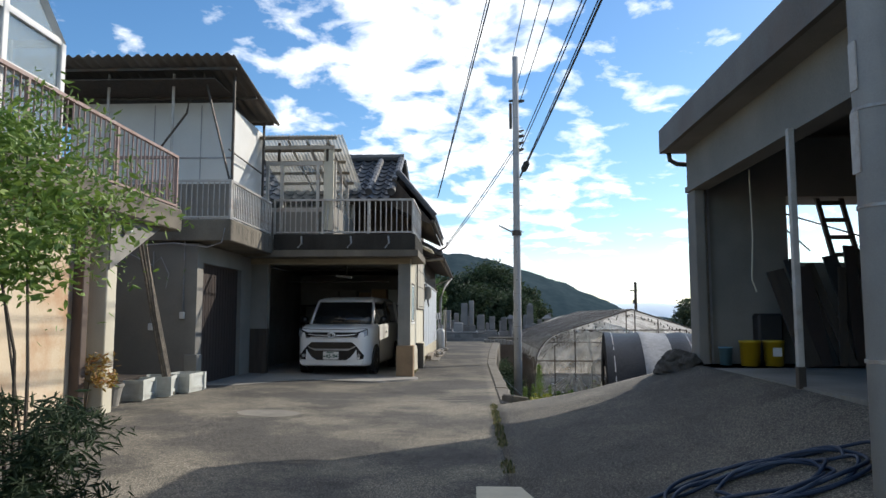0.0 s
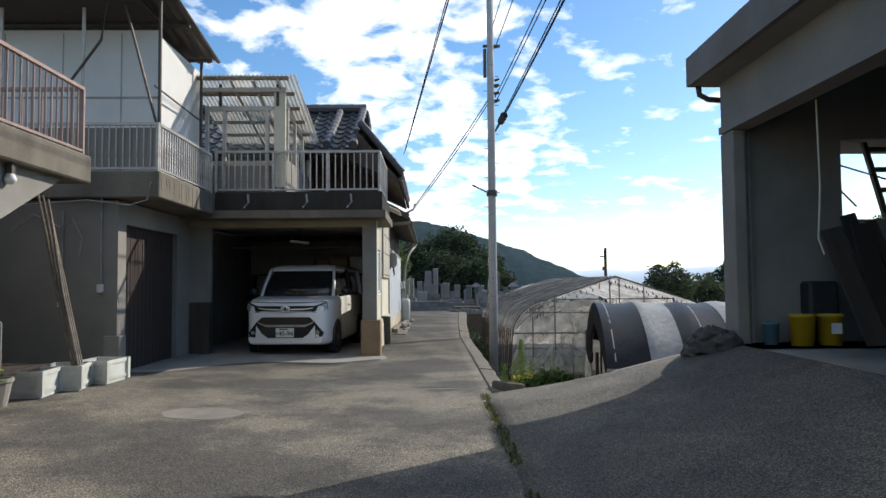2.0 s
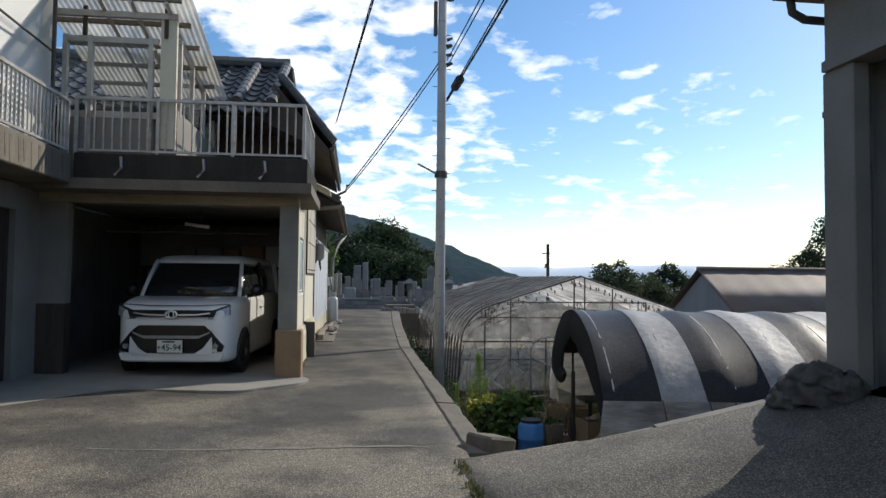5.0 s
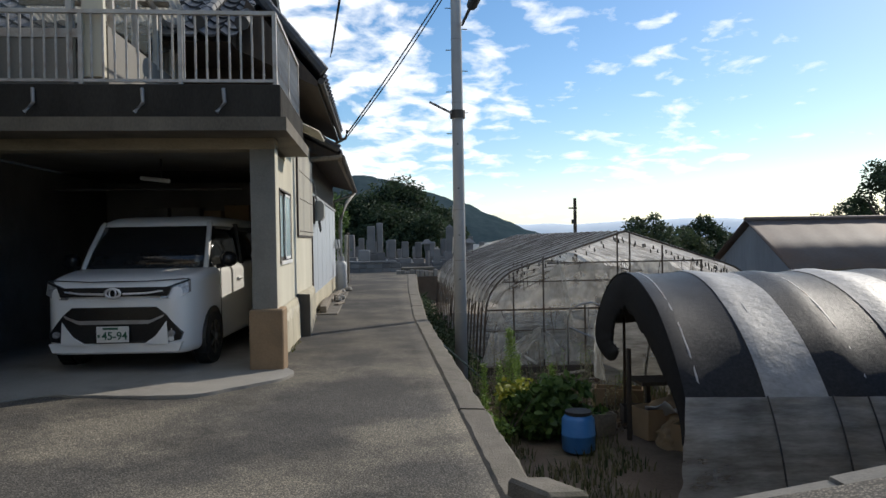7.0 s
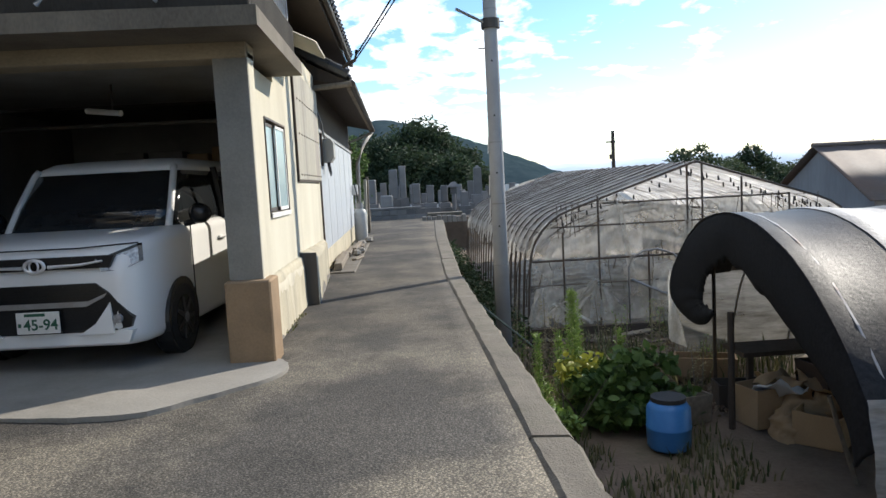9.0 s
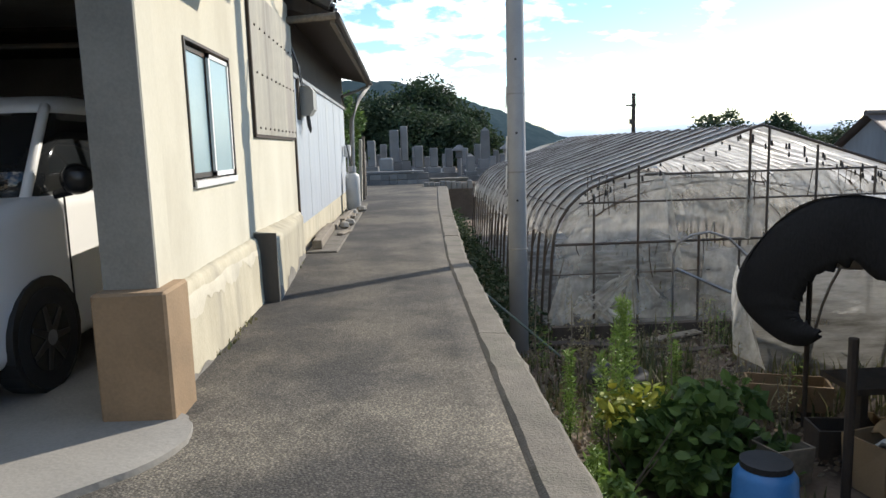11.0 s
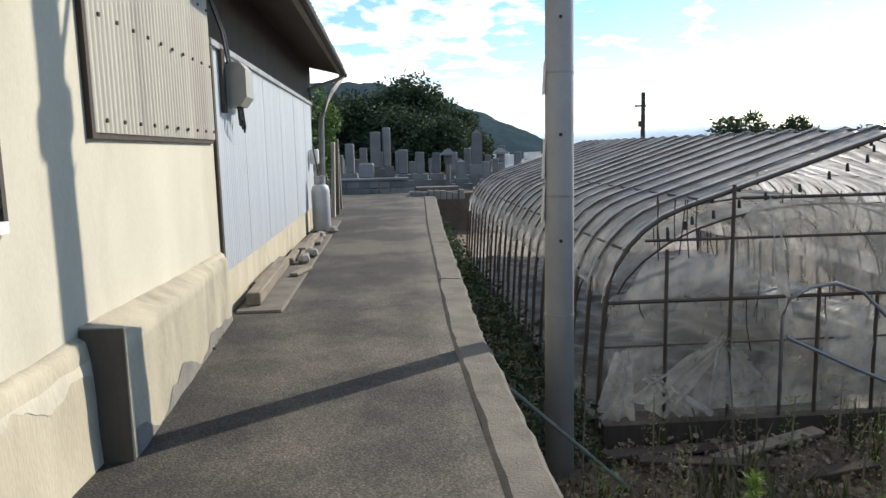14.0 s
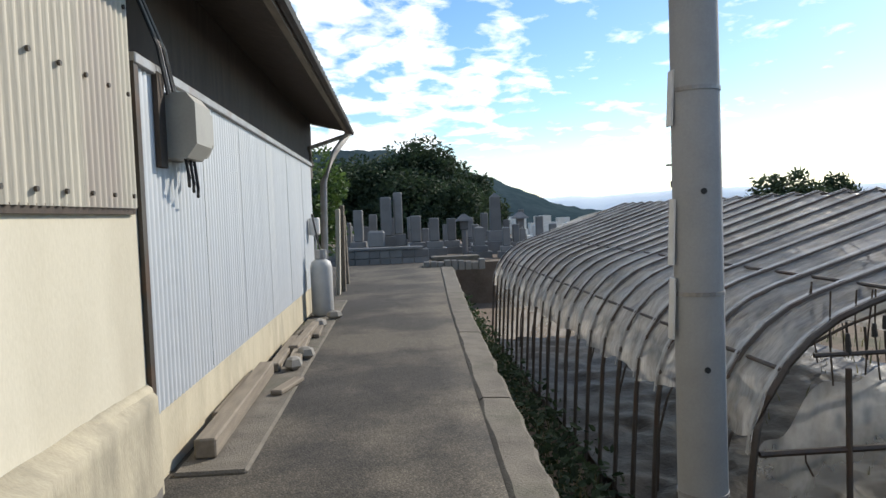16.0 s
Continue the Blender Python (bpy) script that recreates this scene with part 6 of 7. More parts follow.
# ---- lane side: tin wall, meter, gas, timbers ----
MB = thing("meter_box", "pale grey electric meter box wired to the tin wall", "meter box")
part("back_board", box(-1.42, 21.30, 1.92, -1.39, 21.42, 2.46), DARK_WOOD, MB)
part("case", prism([(-1.42, 21.42, 1.98), (-1.28, 21.42, 1.98), (-1.22, 21.42, 2.06), (-1.22, 21.42, 2.30), (-1.27, 21.42, 2.36), (-1.42, 21.42, 2.36)], (0, 0.34, 0)), BOX_GREY, MB, "grey hooded case")
part("side_case", prism([(-1.42, 21.78, 2.02), (-1.30, 21.78, 2.02), (-1.26, 21.78, 2.1), (-1.26, 21.78, 2.3), (-1.42, 21.78, 2.34)], (0, 0.2, 0)), BOX_GREY, MB)
for k in range(4):
    part("cable", tube([(-1.36, 21.38 + k * .06, 2.34), (-1.38, 21.30 + k * .05, 2.6), (-1.46, 21.18 + k * .04, 2.9), (-1.48, 21.13 + k * .05, 3.2)], 0.008, None, 6), GALV if k % 2 else BLACK, MB)
for k in range(3):
    part("cable_loop", tube([(-1.32, 21.53 + k * .09, 1.98), (-1.30, 21.52 + k * .09, 1.86 - k * .03), (-1.32, 21.58 + k * .09, 1.82 - k * .03), (-1.34, 21.64 + k * .09, 1.9), (-1.35, 21.66 + k * .08, 1.99)], 0.01, None, 6), BLACK, MB)
GC = thing("gas_cylinder", "grey steel gas cylinder standing by the downpipe", "gas cylinder", at=(-1.2, 27.6, 0.17))
part("tank", loft([[(r * math.cos(k * math.pi / 8), r * math.sin(k * math.pi / 8), z) for k in range(16)] for r, z in ((.13, 0), (.16, .05), (.16, .72), (.14, .80), (.07, .85))]), TANK_GREY, GC, "", True)
part("collar", tube([(0, 0, .85), (0, 0, .98)], .09, None, 12), GALV, GC)
part("hose", tube([(0, 0, .95), (-.05, .1, 1.15), (-.12, .2, 1.5)], .015), BLACK, GC)
GM = thing("gas_meter", "small white gas meter on the wall end", "meter")
part("case", box(-1.4, 28.0, 1.35, -1.25, 28.2, 1.62, bevel=.02), WHITE_PAINT, GM)
part("pipe", tube([(-1.32, 28.1, 1.35), (-1.32, 28.1, 0.2)], .018), GALV, GM)
solid("wall_footpath", box(-1.4, 21.2, 0.05, -0.98, 29.5, 0.185, bevel=.015), PALE_CONCRETE, "narrow cracked concrete strip under the tin wall", "footpath")
rng = random.Random(12)
for k, (x, y, l, w, h, a) in enumerate(((-1.27, 21.42, 2.3, .13, .12, 1.2), (-1.36, 22.1, 1.3, .08, .10, 1), (-1.10, 22.9, .5, .10, .04, -14), (-1.27, 23.8, 1.6, .10, .08, 1), (-1.12, 24.1, 1.5, .12, .07, 3), (-1.2, 24.6, 1.8, .10, .10, -1), (-1.08, 25.6, 1.3, .08, .05, 2))):
    t = solid("timber", box(-w / 2, 0, 0, w / 2, l, h, bevel=.01), OLD_WOOD, "weathered squared timber lying along the wall", "timber", "timbers by the wall")
    t.matrix_world = pose(x, y, 0.187, 0, 0, a)
for x, y in ((-1.05, 24.4), (-1.12, 26.4), (-1.0, 27.2), (-1.1, 23.9)):
    s = solid("stone", loft([[(r * math.cos(k * 1.05) * 1.3, r * math.sin(k * 1.05), z) for k in range(6)] for r, z in ((.05, 0), (.09, .04), (.07, .1), (.03, .12))]), CONCRETE, "loose lump of broken concrete", "stone", "loose stones by the wall")
    s.matrix_world = pose(x, y, 0.186, 0, 0, x * 900)
for k, (x, y, h) in enumerate(((-1.22, 30.6, 1.62), (-1.16, 31.2, 1.70), (-1.24, 31.9, 1.6), (-1.2, 32.8, 1.5))):
    t = solid("fence_board", box(-.04, -.09, 0, .04, .09, h, bevel=.01), OLD_WOOD if k % 2 else CREAM, "upright weathered fence board at the lane's end", "board", "fence boards")
    t.matrix_world = pose(x, y, 0.15, 1.5, 2 - k)
solid("garden_wall", box(-8, 29.0, -0.1, -1.5, 29.2, 2.2), DARK_WOOD, "dark board wall closing the house end", "wall", kind="structure")
solid("insulator_bracket", tube([(-0.95, 20.85, 3.4), (-0.75, 20.85, 3.5), (-0.72, 20.85, 3.65)], .03, None, 6), DARK_STEEL, "wire bracket with insulator at the eave", "bracket")

# ---- graveyard ----
solid("graveyard_ground", block(lambda x, y: 0.14 + 0.03 * noise.noise(Vector((x, y, 0))), [-9, -6, -3, -1, 1, 3, 5, 7, 9.5], [38.3, 39.5, 41, 43, 45, 48, 53], -1.6), SOIL, "bare packed earth under the graves", "ground", kind="structure")
GW = thing("graveyard_wall", "low dark stone wall in front of the graves", "wall", kind="structure")
x = -2.2
while x < 0.6:
    w = rng.uniform(.3, .5)
    for r in range(2):
        part("stone", box(x, 38.9, .1 + r * .24, x + w - .015, 39.2, .1 + r * .24 + .225, bevel=.012), GRANITE, GW)
    x += w
part("coping", box(-2.25, 38.85, .585, .68, 39.25, .66, bevel=.012), GRANITE, GW)
LWALL = thing("low_wall", "low rubble wall with a pale slab at the lane's end", "wall", kind="structure")
for i in range(9):
    part("stone", box(.62 + i * .19, 36.6 + rng.uniform(0, .08), .05, .62 + i * .19 + .17, 36.95, .30 + rng.uniform(-.05, .05), bevel=.02), CONCRETE, LWALL)
part("slab", box(.85, 36.9, .3, 2.2, 37.6, .42, bevel=.015), PALE_CONCRETE, LWALL)


def grave(x, y, w, h, z, top="flat"):
    g = thing("gravestone", "upright grey granite gravestone on a stepped base" if top == "flat" else "tall pointed grey granite gravestone on a stepped base", "gravestone", "gravestones", (x, y, z), rng.uniform(-4, 4))
    part("base", box(-w * 1.3, -w * 1.3, -.1, w * 1.3, w * 1.3, h * .18, bevel=.012), GRANITE, g)
    part("plinth", box(-w * .9, -w * .9, h * .18, w * .9, w * .9, h * .36, bevel=.012), GRANITE, g)
    if top == "flat":
        part("stone", box(-w * .55, -w * .55, h * .36, w * .55, w * .55, h, bevel=w * .12), GRANITE, g)
    else:
        part("stone", loft([[(sx * w * k, sy * w * k, zz) for sx, sy in ((-1, -1), (1, -1), (1, 1), (-1, 1))] for k, zz in ((.6, h * .36), (.52, h * .93), (.05, h))]), GRANITE, g)
    if rng.random() < .3:
        part("flower_holder", tube([(-w * .8, -w, h * .18), (-w * .8, -w, h * .34)], .035, None, 8), WHITE_PAINT, g, "pale flower holder")
    return g


for x, y, w, h, z, top in ((-0.42, 41.0, .34, 2.05, .2, "flat"), (-0.02, 41.2, .26, 2.2, .2, "flat"), (-1.35, 41, .28, 1.65, .2, "flat"), (-1.8, 42, .26, 1.3, .14, "flat"), (-0.9, 42.2, .26, 1.5, .2, "flat"), (0.55, 41.0, .33, 1.4, .2, "flat"), (1.15, 40.6, .3, 1.2, .3, "flat"),
                          (3.45, 42.5, .33, 2.1, .2, "point"), (-0.75, 40.3, .5, .85, .3, "flat")):
    grave(x, y, w, h, z, top)
for i in range(34):
    x, y = -2.4 + (i % 12) * .78 + rng.uniform(-.2, .2), 40.4 + (i // 12) * 2.6 + rng.uniform(-.5, .7)
    if x < 1.5 and y < 42:
        continue
    grave(x + .4, y, rng.uniform(.17, .3), rng.uniform(.7, 1.35) + .1 * (i // 12), .16, "point" if rng.random() < .12 else "flat")
for x, y in ((2.3, 42.2), (4.6, 44)):
    L = thing("stone_lantern", "grey stone lantern among the graves", "lantern", "stone lanterns", (x, y, .14))
    part("shaft", tube([(0, 0, 0), (0, 0, .9)], .1, None, 10), GRANITE, L)
    part("fire_box", box(-.14, -.14, .9, .14, .14, 1.2, bevel=.02), GRANITE, L)
    part("cap", loft([[(k * c, k * s, z) for c, s in ((-1, -1), (1, -1), (1, 1), (-1, 1))] for k, z in ((.3, 1.2), (.27, 1.26), (.06, 1.45))]), GRANITE, L)

# ---- trees, hills, far buildings ----
for k, (x, y, h, rx, rz, n) in enumerate(((-3.4, 57, 5.2, 2.6, 2.0, 5200), (-0.8, 58, 5.9, 2.7, 2.4, 6500), (1.5, 59.5, 6.3, 2.5, 2.6, 6500), (3.8, 59, 4.7, 2.1, 2.0, 5200), (5.2, 60, 3.4, 1.4, 1.5, 3500), (0.4, 55.5, 4.4, 2.3, 1.9, 4500), (3.0, 55.5, 4.0, 2.1, 1.7, 4000))):
    tree("tree", "broad dark evergreen tree behind the graves", x, y, -0.8, h, (rx, rx, rz), 0, int(n * 2.8), LEAF_DARK, 30 + k, "grove trees", 0.24, 90)
for k, (x, y, h, rx, rz, n, m) in enumerate(((11.7, 38, 3.35, 1.3, 1.2, 3000, LEAF_FAR), (14.3, 41, 3.0, 1.5, 1.1, 3200, LEAF_FAR), (17.8, 45, 3.5, 1.6, 1.3, 3200, LEAF_DARK), (21.5, 46, 3.0, 2.0, 1.1, 3000, LEAF_FAR), (24.6, 40, 6.2, 1.4, 2.6, 4200, LEAF_DARK), (26.5, 44, 4.5, 2.2, 1.8, 3600, LEAF_DARK), (30, 52, 4.0, 2.6, 1.6, 3000, LEAF_DARK))):
    tree("tree", "bushy green tree beyond the greenhouses", x, y, -1.1, h, (rx, rx, rz), 0, int(n * 1.8), m, 60 + k, "trees beyond the greenhouses", 0.17, 24)
tree("shrub", "light green shrub by the lane's end", -1.95, 34.2, 0.1, 2.8, (.7, .9, 1.2), 0, 2600, LEAF_MID, 81, "", 0.14, 12, "shrub")


def hill(u, v):
    x, y = -420 + 560 * u, 300 + 220 * v
    crest = 36 * smooth((115 - x) / 130) + 2.2 * noise.noise(Vector((x * .03, 2, 0))) + 1.2 * noise.noise(Vector((x * .11, y * .1, 5))) + .8 * noise.noise(Vector((x * .35, y * .2, 8)))
    return (x, y, -8 + (crest + 8) * math.sin(math.pi * min(1, v * 1.15 + .02)) ** .7)


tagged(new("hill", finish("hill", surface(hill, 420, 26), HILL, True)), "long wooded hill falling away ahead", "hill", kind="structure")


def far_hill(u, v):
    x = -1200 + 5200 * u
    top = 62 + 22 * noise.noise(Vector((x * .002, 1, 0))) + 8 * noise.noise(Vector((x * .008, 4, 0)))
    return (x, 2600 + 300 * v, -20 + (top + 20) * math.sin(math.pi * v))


# the ridge's pale blue is painted haze
tagged(new("backdrop", finish("backdrop", surface(far_hill, 120, 8), FAR_HILL, True)), "distant mountain ridge with pale blue haze in its colour", "mountain", kind="structure")
bm = bmesh.new()
for i in range(90):
    x, y = rng.uniform(20, 120), rng.uniform(170, 280)
    w, h = rng.uniform(2, 5), rng.uniform(2, 4)
    box(x, y, -8, x + w, y + 3, -6.5 + h + (y - 170) * .03, bm=bm)
solid("distant_town", bm, WHITE_PANEL, "pale houses scattered at the foot of the hill", "houses", kind="stuff")
BN = thing("barn", "bleached barn with a rusty sheet roof beyond the tunnel", "barn")
part("gable_wall", prism([(12.25, 27.6, -1.2), (12.25, 32.4, -1.2), (12.25, 32.4, .55), (12.25, 30, 1.95), (12.25, 27.6, .55)], (.15, 0, 0)), BARN_WALL, BN)
part("front_wall", box(12.4, 27.6, -1.2, 27, 27.75, .55), BARN_WALL, BN)
part("back_wall", box(12.4, 32.25, -1.2, 27, 32.4, .55), BARN_WALL, BN)
for s in (-1, 1):
    thicken(part("roof", corrugated((12.0, 30, 2.05), (15, 0, 0), (0, s * 2.6, -1.55), .9, .004), BARN_ROOF, BN, "rust-brown corrugated roof", True), .01)
part("ridge", tube([(12.0, 30, 2.07), (27, 30, 2.07)], .08), BARN_ROOF, BN)
BN2 = thing("barn", "second low rusty-roofed barn further off", "barn")
part("wall", box(18, 36, -1.2, 34, 41, .2), BARN_WALL, BN2)
part("roof", prism([(17.7, 35.6, .2), (17.7, 41.4, .2), (17.7, 38.5, 1.5)], (17, 0, 0)), BARN_ROOF, BN2)

# ---- field: drum, clutter, plants ----
DR = thing("drum", "blue plastic drum with a dark lid in the weeds", "drum", at=(2.26, 16.1, FIELD))
part("body", loft([[(r * math.cos(k * math.pi / 10), r * math.sin(k * math.pi / 10), z) for k in range(20)] for r, z in ((.185, 0), (.205, .03), (.21, .2), (.216, .21), (.21, .22), (.205, .40), (.16, .46))]), BLUE_PLASTIC, DR, "", True)
part("lid", tube([(0, 0, .46), (0, 0, .50)], .165, None, 20), BLACK, DR, "dark rim and lid")
for k, (x, y, z, w, d, h, a, m, lab) in enumerate(((3.5, 16.6, 0, .55, .4, .4, 12, CARTON, "battered open cardboard box in the tunnel mouth"), (3.75, 16.0, 0, .5, .45, .3, 40, CARTON, "collapsed cardboard box in the tunnel mouth"), (3.5, 17.1, .0, .6, .3, .28, -10, DARK_WOOD, "dark wooden box in the tunnel mouth"), (4.2, 16.5, 0, .6, .5, .6, 5, SHUTTER, "dark crate inside the tunnel"), (2.75, 16.8, 0, .35, .3, .3, 20, OLD_WOOD, "weathered wooden box by the drum"))):
    bmx = bmesh.new()
    t = .02
    for b in ((-w / 2, -d / 2, 0, w / 2, d / 2, t), (-w / 2, -d / 2, t, -w / 2 + t, d / 2, h), (w / 2 - t, -d / 2, t, w / 2, d / 2, h), (-w / 2 + t, -d / 2, t, w / 2 - t, -d / 2 + t, h), (-w / 2 + t, d / 2 - t, t, w / 2 - t, d / 2, h)):
        box(*b, bm=bmx)
    for v in bmx.verts:
        v.co += Vector([.03 * noise.noise(v.co * 3 + Vector((k, 0, i))) for i in range(3)])
    o = solid("box", bmx, m, lab, "box", "boxes in the tunnel")
    o.matrix_world = pose(x, y, FIELD, 0, 0, a)
for k, (x, y, a) in enumerate(((3.75, 16.65, 30), (4.0, 16.4, -15), (3.55, 16.5, 70), (3.9, 16.9, 10))):
    f = surface(lambda u, v: (u * .6 - .3, v * .5 - .25, .30 + .16 * noise.noise(Vector((u * 3, v * 3, k))) + .10 * math.sin(3 * u + k)), 8, 8)
    o = thicken(solid("carton_sheet", f, (CARTON, CARTON, WHITE_PANEL, CARTON)[k], "crumpled sheet lying on the heap", "sheet", "sheets in the tunnel", smooth=True), .008)
    o.matrix_world = pose(x, y, FIELD + .02, 0, 10, a)
solid("tunnel_stake", tube([(3.05, 16.45, FIELD), (3.05, 16.45, .1)], .035, None, 8), DARK_WOOD, "dark wooden stake in the tunnel mouth", "stake")
BT = thing("bench_table", "dark plank bench inside the tunnel", "bench")
part("plank", box(3.4, 16.9, -.5, 7.5, 17.4, -.45), DARK_WOOD, BT)
for x in (3.5, 5.4, 7.4):
    part("leg", box(x, 17.0, FIELD, x + .06, 17.06, -.5), DARK_WOOD, BT)
BS = solid("stone_block", box(-.14, -.19, -.5, .14, .19, .05, bevel=.02), PALE_CONCRETE, "tilted concrete block at the ramp's corner", "block")
BS.matrix_world = pose(.66, 11.14, .20, -4, 9, 22)


def plant(name, label, x, y, z, pts, size, material, seed, category="plant", group="", stems=(), aspect=.5, droop=0.0, stem_material=None):
    t = thing(name, label, category, group, (x, y, z))
    for s in stems:
        part("stem", tube(s, .012, None, 5, .004), stem_material or BARK, t)
    leaf_part("leaves", leaves(pts, size, size * .2, seed, aspect, droop), material, t)
    return t


R = np.random.default_rng(21)
plant("bush", "big-leaved green bush beside the blue drum", 2.20, 16.9, FIELD, crown_points(3000, (0, 0, .32), (.72, .5, .38), 5, 26, .4), .12, LEAF_BUSH, 6, "bush", "", [[(0, 0, 0), (math.cos(a) * .25, math.sin(a) * .2, .3), (math.cos(a) * .5, math.sin(a) * .4, .6)] for a in (0.3, 1.4, 2.6, 3.9, 5.1)], .8, .2)
plant("bush", "yellow-green leafy weed clump by the kerb", 1.30, 16.35, FIELD, crown_points(420, (0, 0, .3), (.26, .3, .3), 7, 10, .4), .07, LEAF_LIGHT, 8, "bush", "", [[(0, 0, 0), (math.cos(a) * .25, math.sin(a) * .2, .3), (math.cos(a) * .5, math.sin(a) * .4, .6)] for a in (0.3, 1.4, 2.6, 3.9, 5.1)], .6, .2)
for k, (x, y, h) in enumerate(((1.58, 17.0, 1.42), (1.45, 17.15, .95), (1.02, 15.75, .8), (2.0, 18.6, .8), (2.45, 18.2, .7), (1.3, 17.6, .85))):
    n = 600 if k else 1700
    s = np.linspace(.12, 1, n)
    rr = (.16 if k == 0 else .09) * (1.05 - s) ** .7
    an = R.uniform(0, 6.28, n)
    pts = np.stack([rr * np.cos(an) * R.uniform(.2, 1, n), rr * np.sin(an) * R.uniform(.2, 1, n), s * h], 1)
    plant("weed", "tall feathery goldenrod weed" if k else "tallest yellow-tipped goldenrod weed beside the bush", x, y, FIELD, pts, .055, LEAF_LIGHT, 100 + k, "weed", "tall weeds", ([(0, 0, 0), (.02, 0, h)],), .17, -.4, LEAF_MID)


LEAF_YELLOW = leaf_mat("yellowing_leaves", (0.22, 0.26, 0.03), (0.42, 0.40, 0.06))
plant("bush", "low yellow-green broad-leaved weeds by the bush", 1.62, 16.85, FIELD, crown_points(200, (0, 0, .58), (.3, .3, .2), 15, 8, .4), .085, LEAF_YELLOW, 16, "bush", "", [[(0, 0, 0), (math.cos(a) * .2, math.sin(a) * .2, .3), (math.cos(a) * .4, math.sin(a) * .3, .5)] for a in (0.5, 2.1, 3.7, 5.3)], .7, .2)


def blades(n, region, h, seed, z=None):
    """Grass blades over a plan region (x0, y0, x1, y1)."""
    g = np.random.default_rng(seed)
    x0, y0, x1, y1 = region
    x, y = g.uniform(x0, x1, n), g.uniform(y0, y1, n)
    keep = np.array([noise.noise(Vector((a * 1.3, b * 1.3, seed))) > -0.12 for a, b in zip(x, y)])
    x, y = x[keep], y[keep]
    n = len(x)
    zz = np.array([terrain(a, b) if z is None else z(a, b) for a, b in zip(x, y)]) - .02
    hh = h * g.uniform(.35, 1.2, n)
    a = g.uniform(0, 6.28, n)
    lean = hh * g.uniform(.1, .55, n)
    w = .006 + .008 * g.random(n)
    base = np.stack([x, y, zz], 1)
    side = np.stack([-np.sin(a) * w, np.cos(a) * w, 0 * a], 1)
    mid = base + np.stack([np.cos(a) * lean * .35, np.sin(a) * lean * .35, hh * .6], 1)
    tip = base + np.stack([np.cos(a) * lean, np.sin(a) * lean, hh], 1)
    v = np.stack([base - side, base + side, mid + side * .8, mid - side * .8, tip], 1).reshape(-1, 3)
    i = np.arange(n)[:, None] * 5
    faces = np.concatenate([i + np.array([0, 1, 2, 3])], 0).tolist() + (i + np.array([3, 2, 4])).tolist()
    me = bpy.data.meshes.new("grass")
    me.from_pydata(v.tolist(), [], faces)
    me.materials.append(GRASS)
    return me


tagged(new("grass", blades(6500, (.8, 11.2, 2.9, 20.6), .17, 1)), "rough weedy grass below the kerb", "grass", kind="stuff")
tagged(new("grass", blades(1600, (.95, 20.6, 1.75, 36), .25, 2)), "rank grass in the ditch by the greenhouse", "grass", kind="stuff")
tagged(new("grass", blades(3500, (2.2, 17.6, 9, 20.8), .38, 3)), "dry tall grass in front of the greenhouse", "grass", kind="stuff")
tagged(new("grass", blades(700, (.26, 6.2, .36, 10.6), .07, 4, lambda x, y: road_z(.3, y))), "grass tufts in the asphalt joint", "grass", kind="stuff")
tagged(new("grass", blades(900, (-1.40, 15.9, -1.30, 29), .06, 5, lambda x, y: road_z(-1.35, y))), "small weeds along the wall foot", "grass", kind="stuff")
tagged(new("grass", blades(20000, (4, 10.9, 40, 40), .3, 6)), "field grass", "grass", kind="stuff")

G3 = np.random.default_rng(95)
spots = np.stack([G3.uniform(.92, 1.78, 7000), G3.uniform(20.4, 37, 7000), FIELD + .45 * G3.random(7000) ** 2], 1)
ditch = leaves(spots, .09, .05, 96, .6)
ditch.materials.append(LEAF_DARK)
tagged(new("ditch_weed", ditch), "dark creeping weeds filling the ditch", "weeds", kind="stuff")
LITTER = leaf_mat("dead_leaf_litter", (0.10, 0.065, 0.045), (0.36, 0.30, 0.22), 0.8)
DRY = leaf_mat("dry_pale_stalks", (0.20, 0.17, 0.08), (0.42, 0.38, 0.22), 0.8)
G2 = np.random.default_rng(91)
spots = np.stack([G2.uniform(.95, 4.2, 5200), G2.uniform(16.8, 20.8, 5200), np.full(5200, FIELD + .05)], 1)
litter = leaves(spots, .055, .03, 92, .8)
litter.materials.append(LITTER)
tagged(new("leaf_litter", litter), "dead leaves and scraps strewn over the soil", "litter", kind="stuff")
for k in range(26):
    x, y, h = G2.uniform(1.05, 3.6), G2.uniform(17.2, 20.5), G2.uniform(.45, .95)
    w = np.linspace(.25, 1, 90)
    pts = np.stack([G2.normal(0, .045, 90), G2.normal(0, .045, 90), w * h], 1)
    plant("dry_weed", "thin dry weed gone to seed", x, y, FIELD, pts, .035, DRY if k % 3 else LEAF_LIGHT, 200 + k, "weed", "dry weeds before the greenhouse", ([(0, 0, 0), (G2.uniform(-.06, .06), G2.uniform(-.06, .06), h)],), .3, -.3, OLD_WOOD)

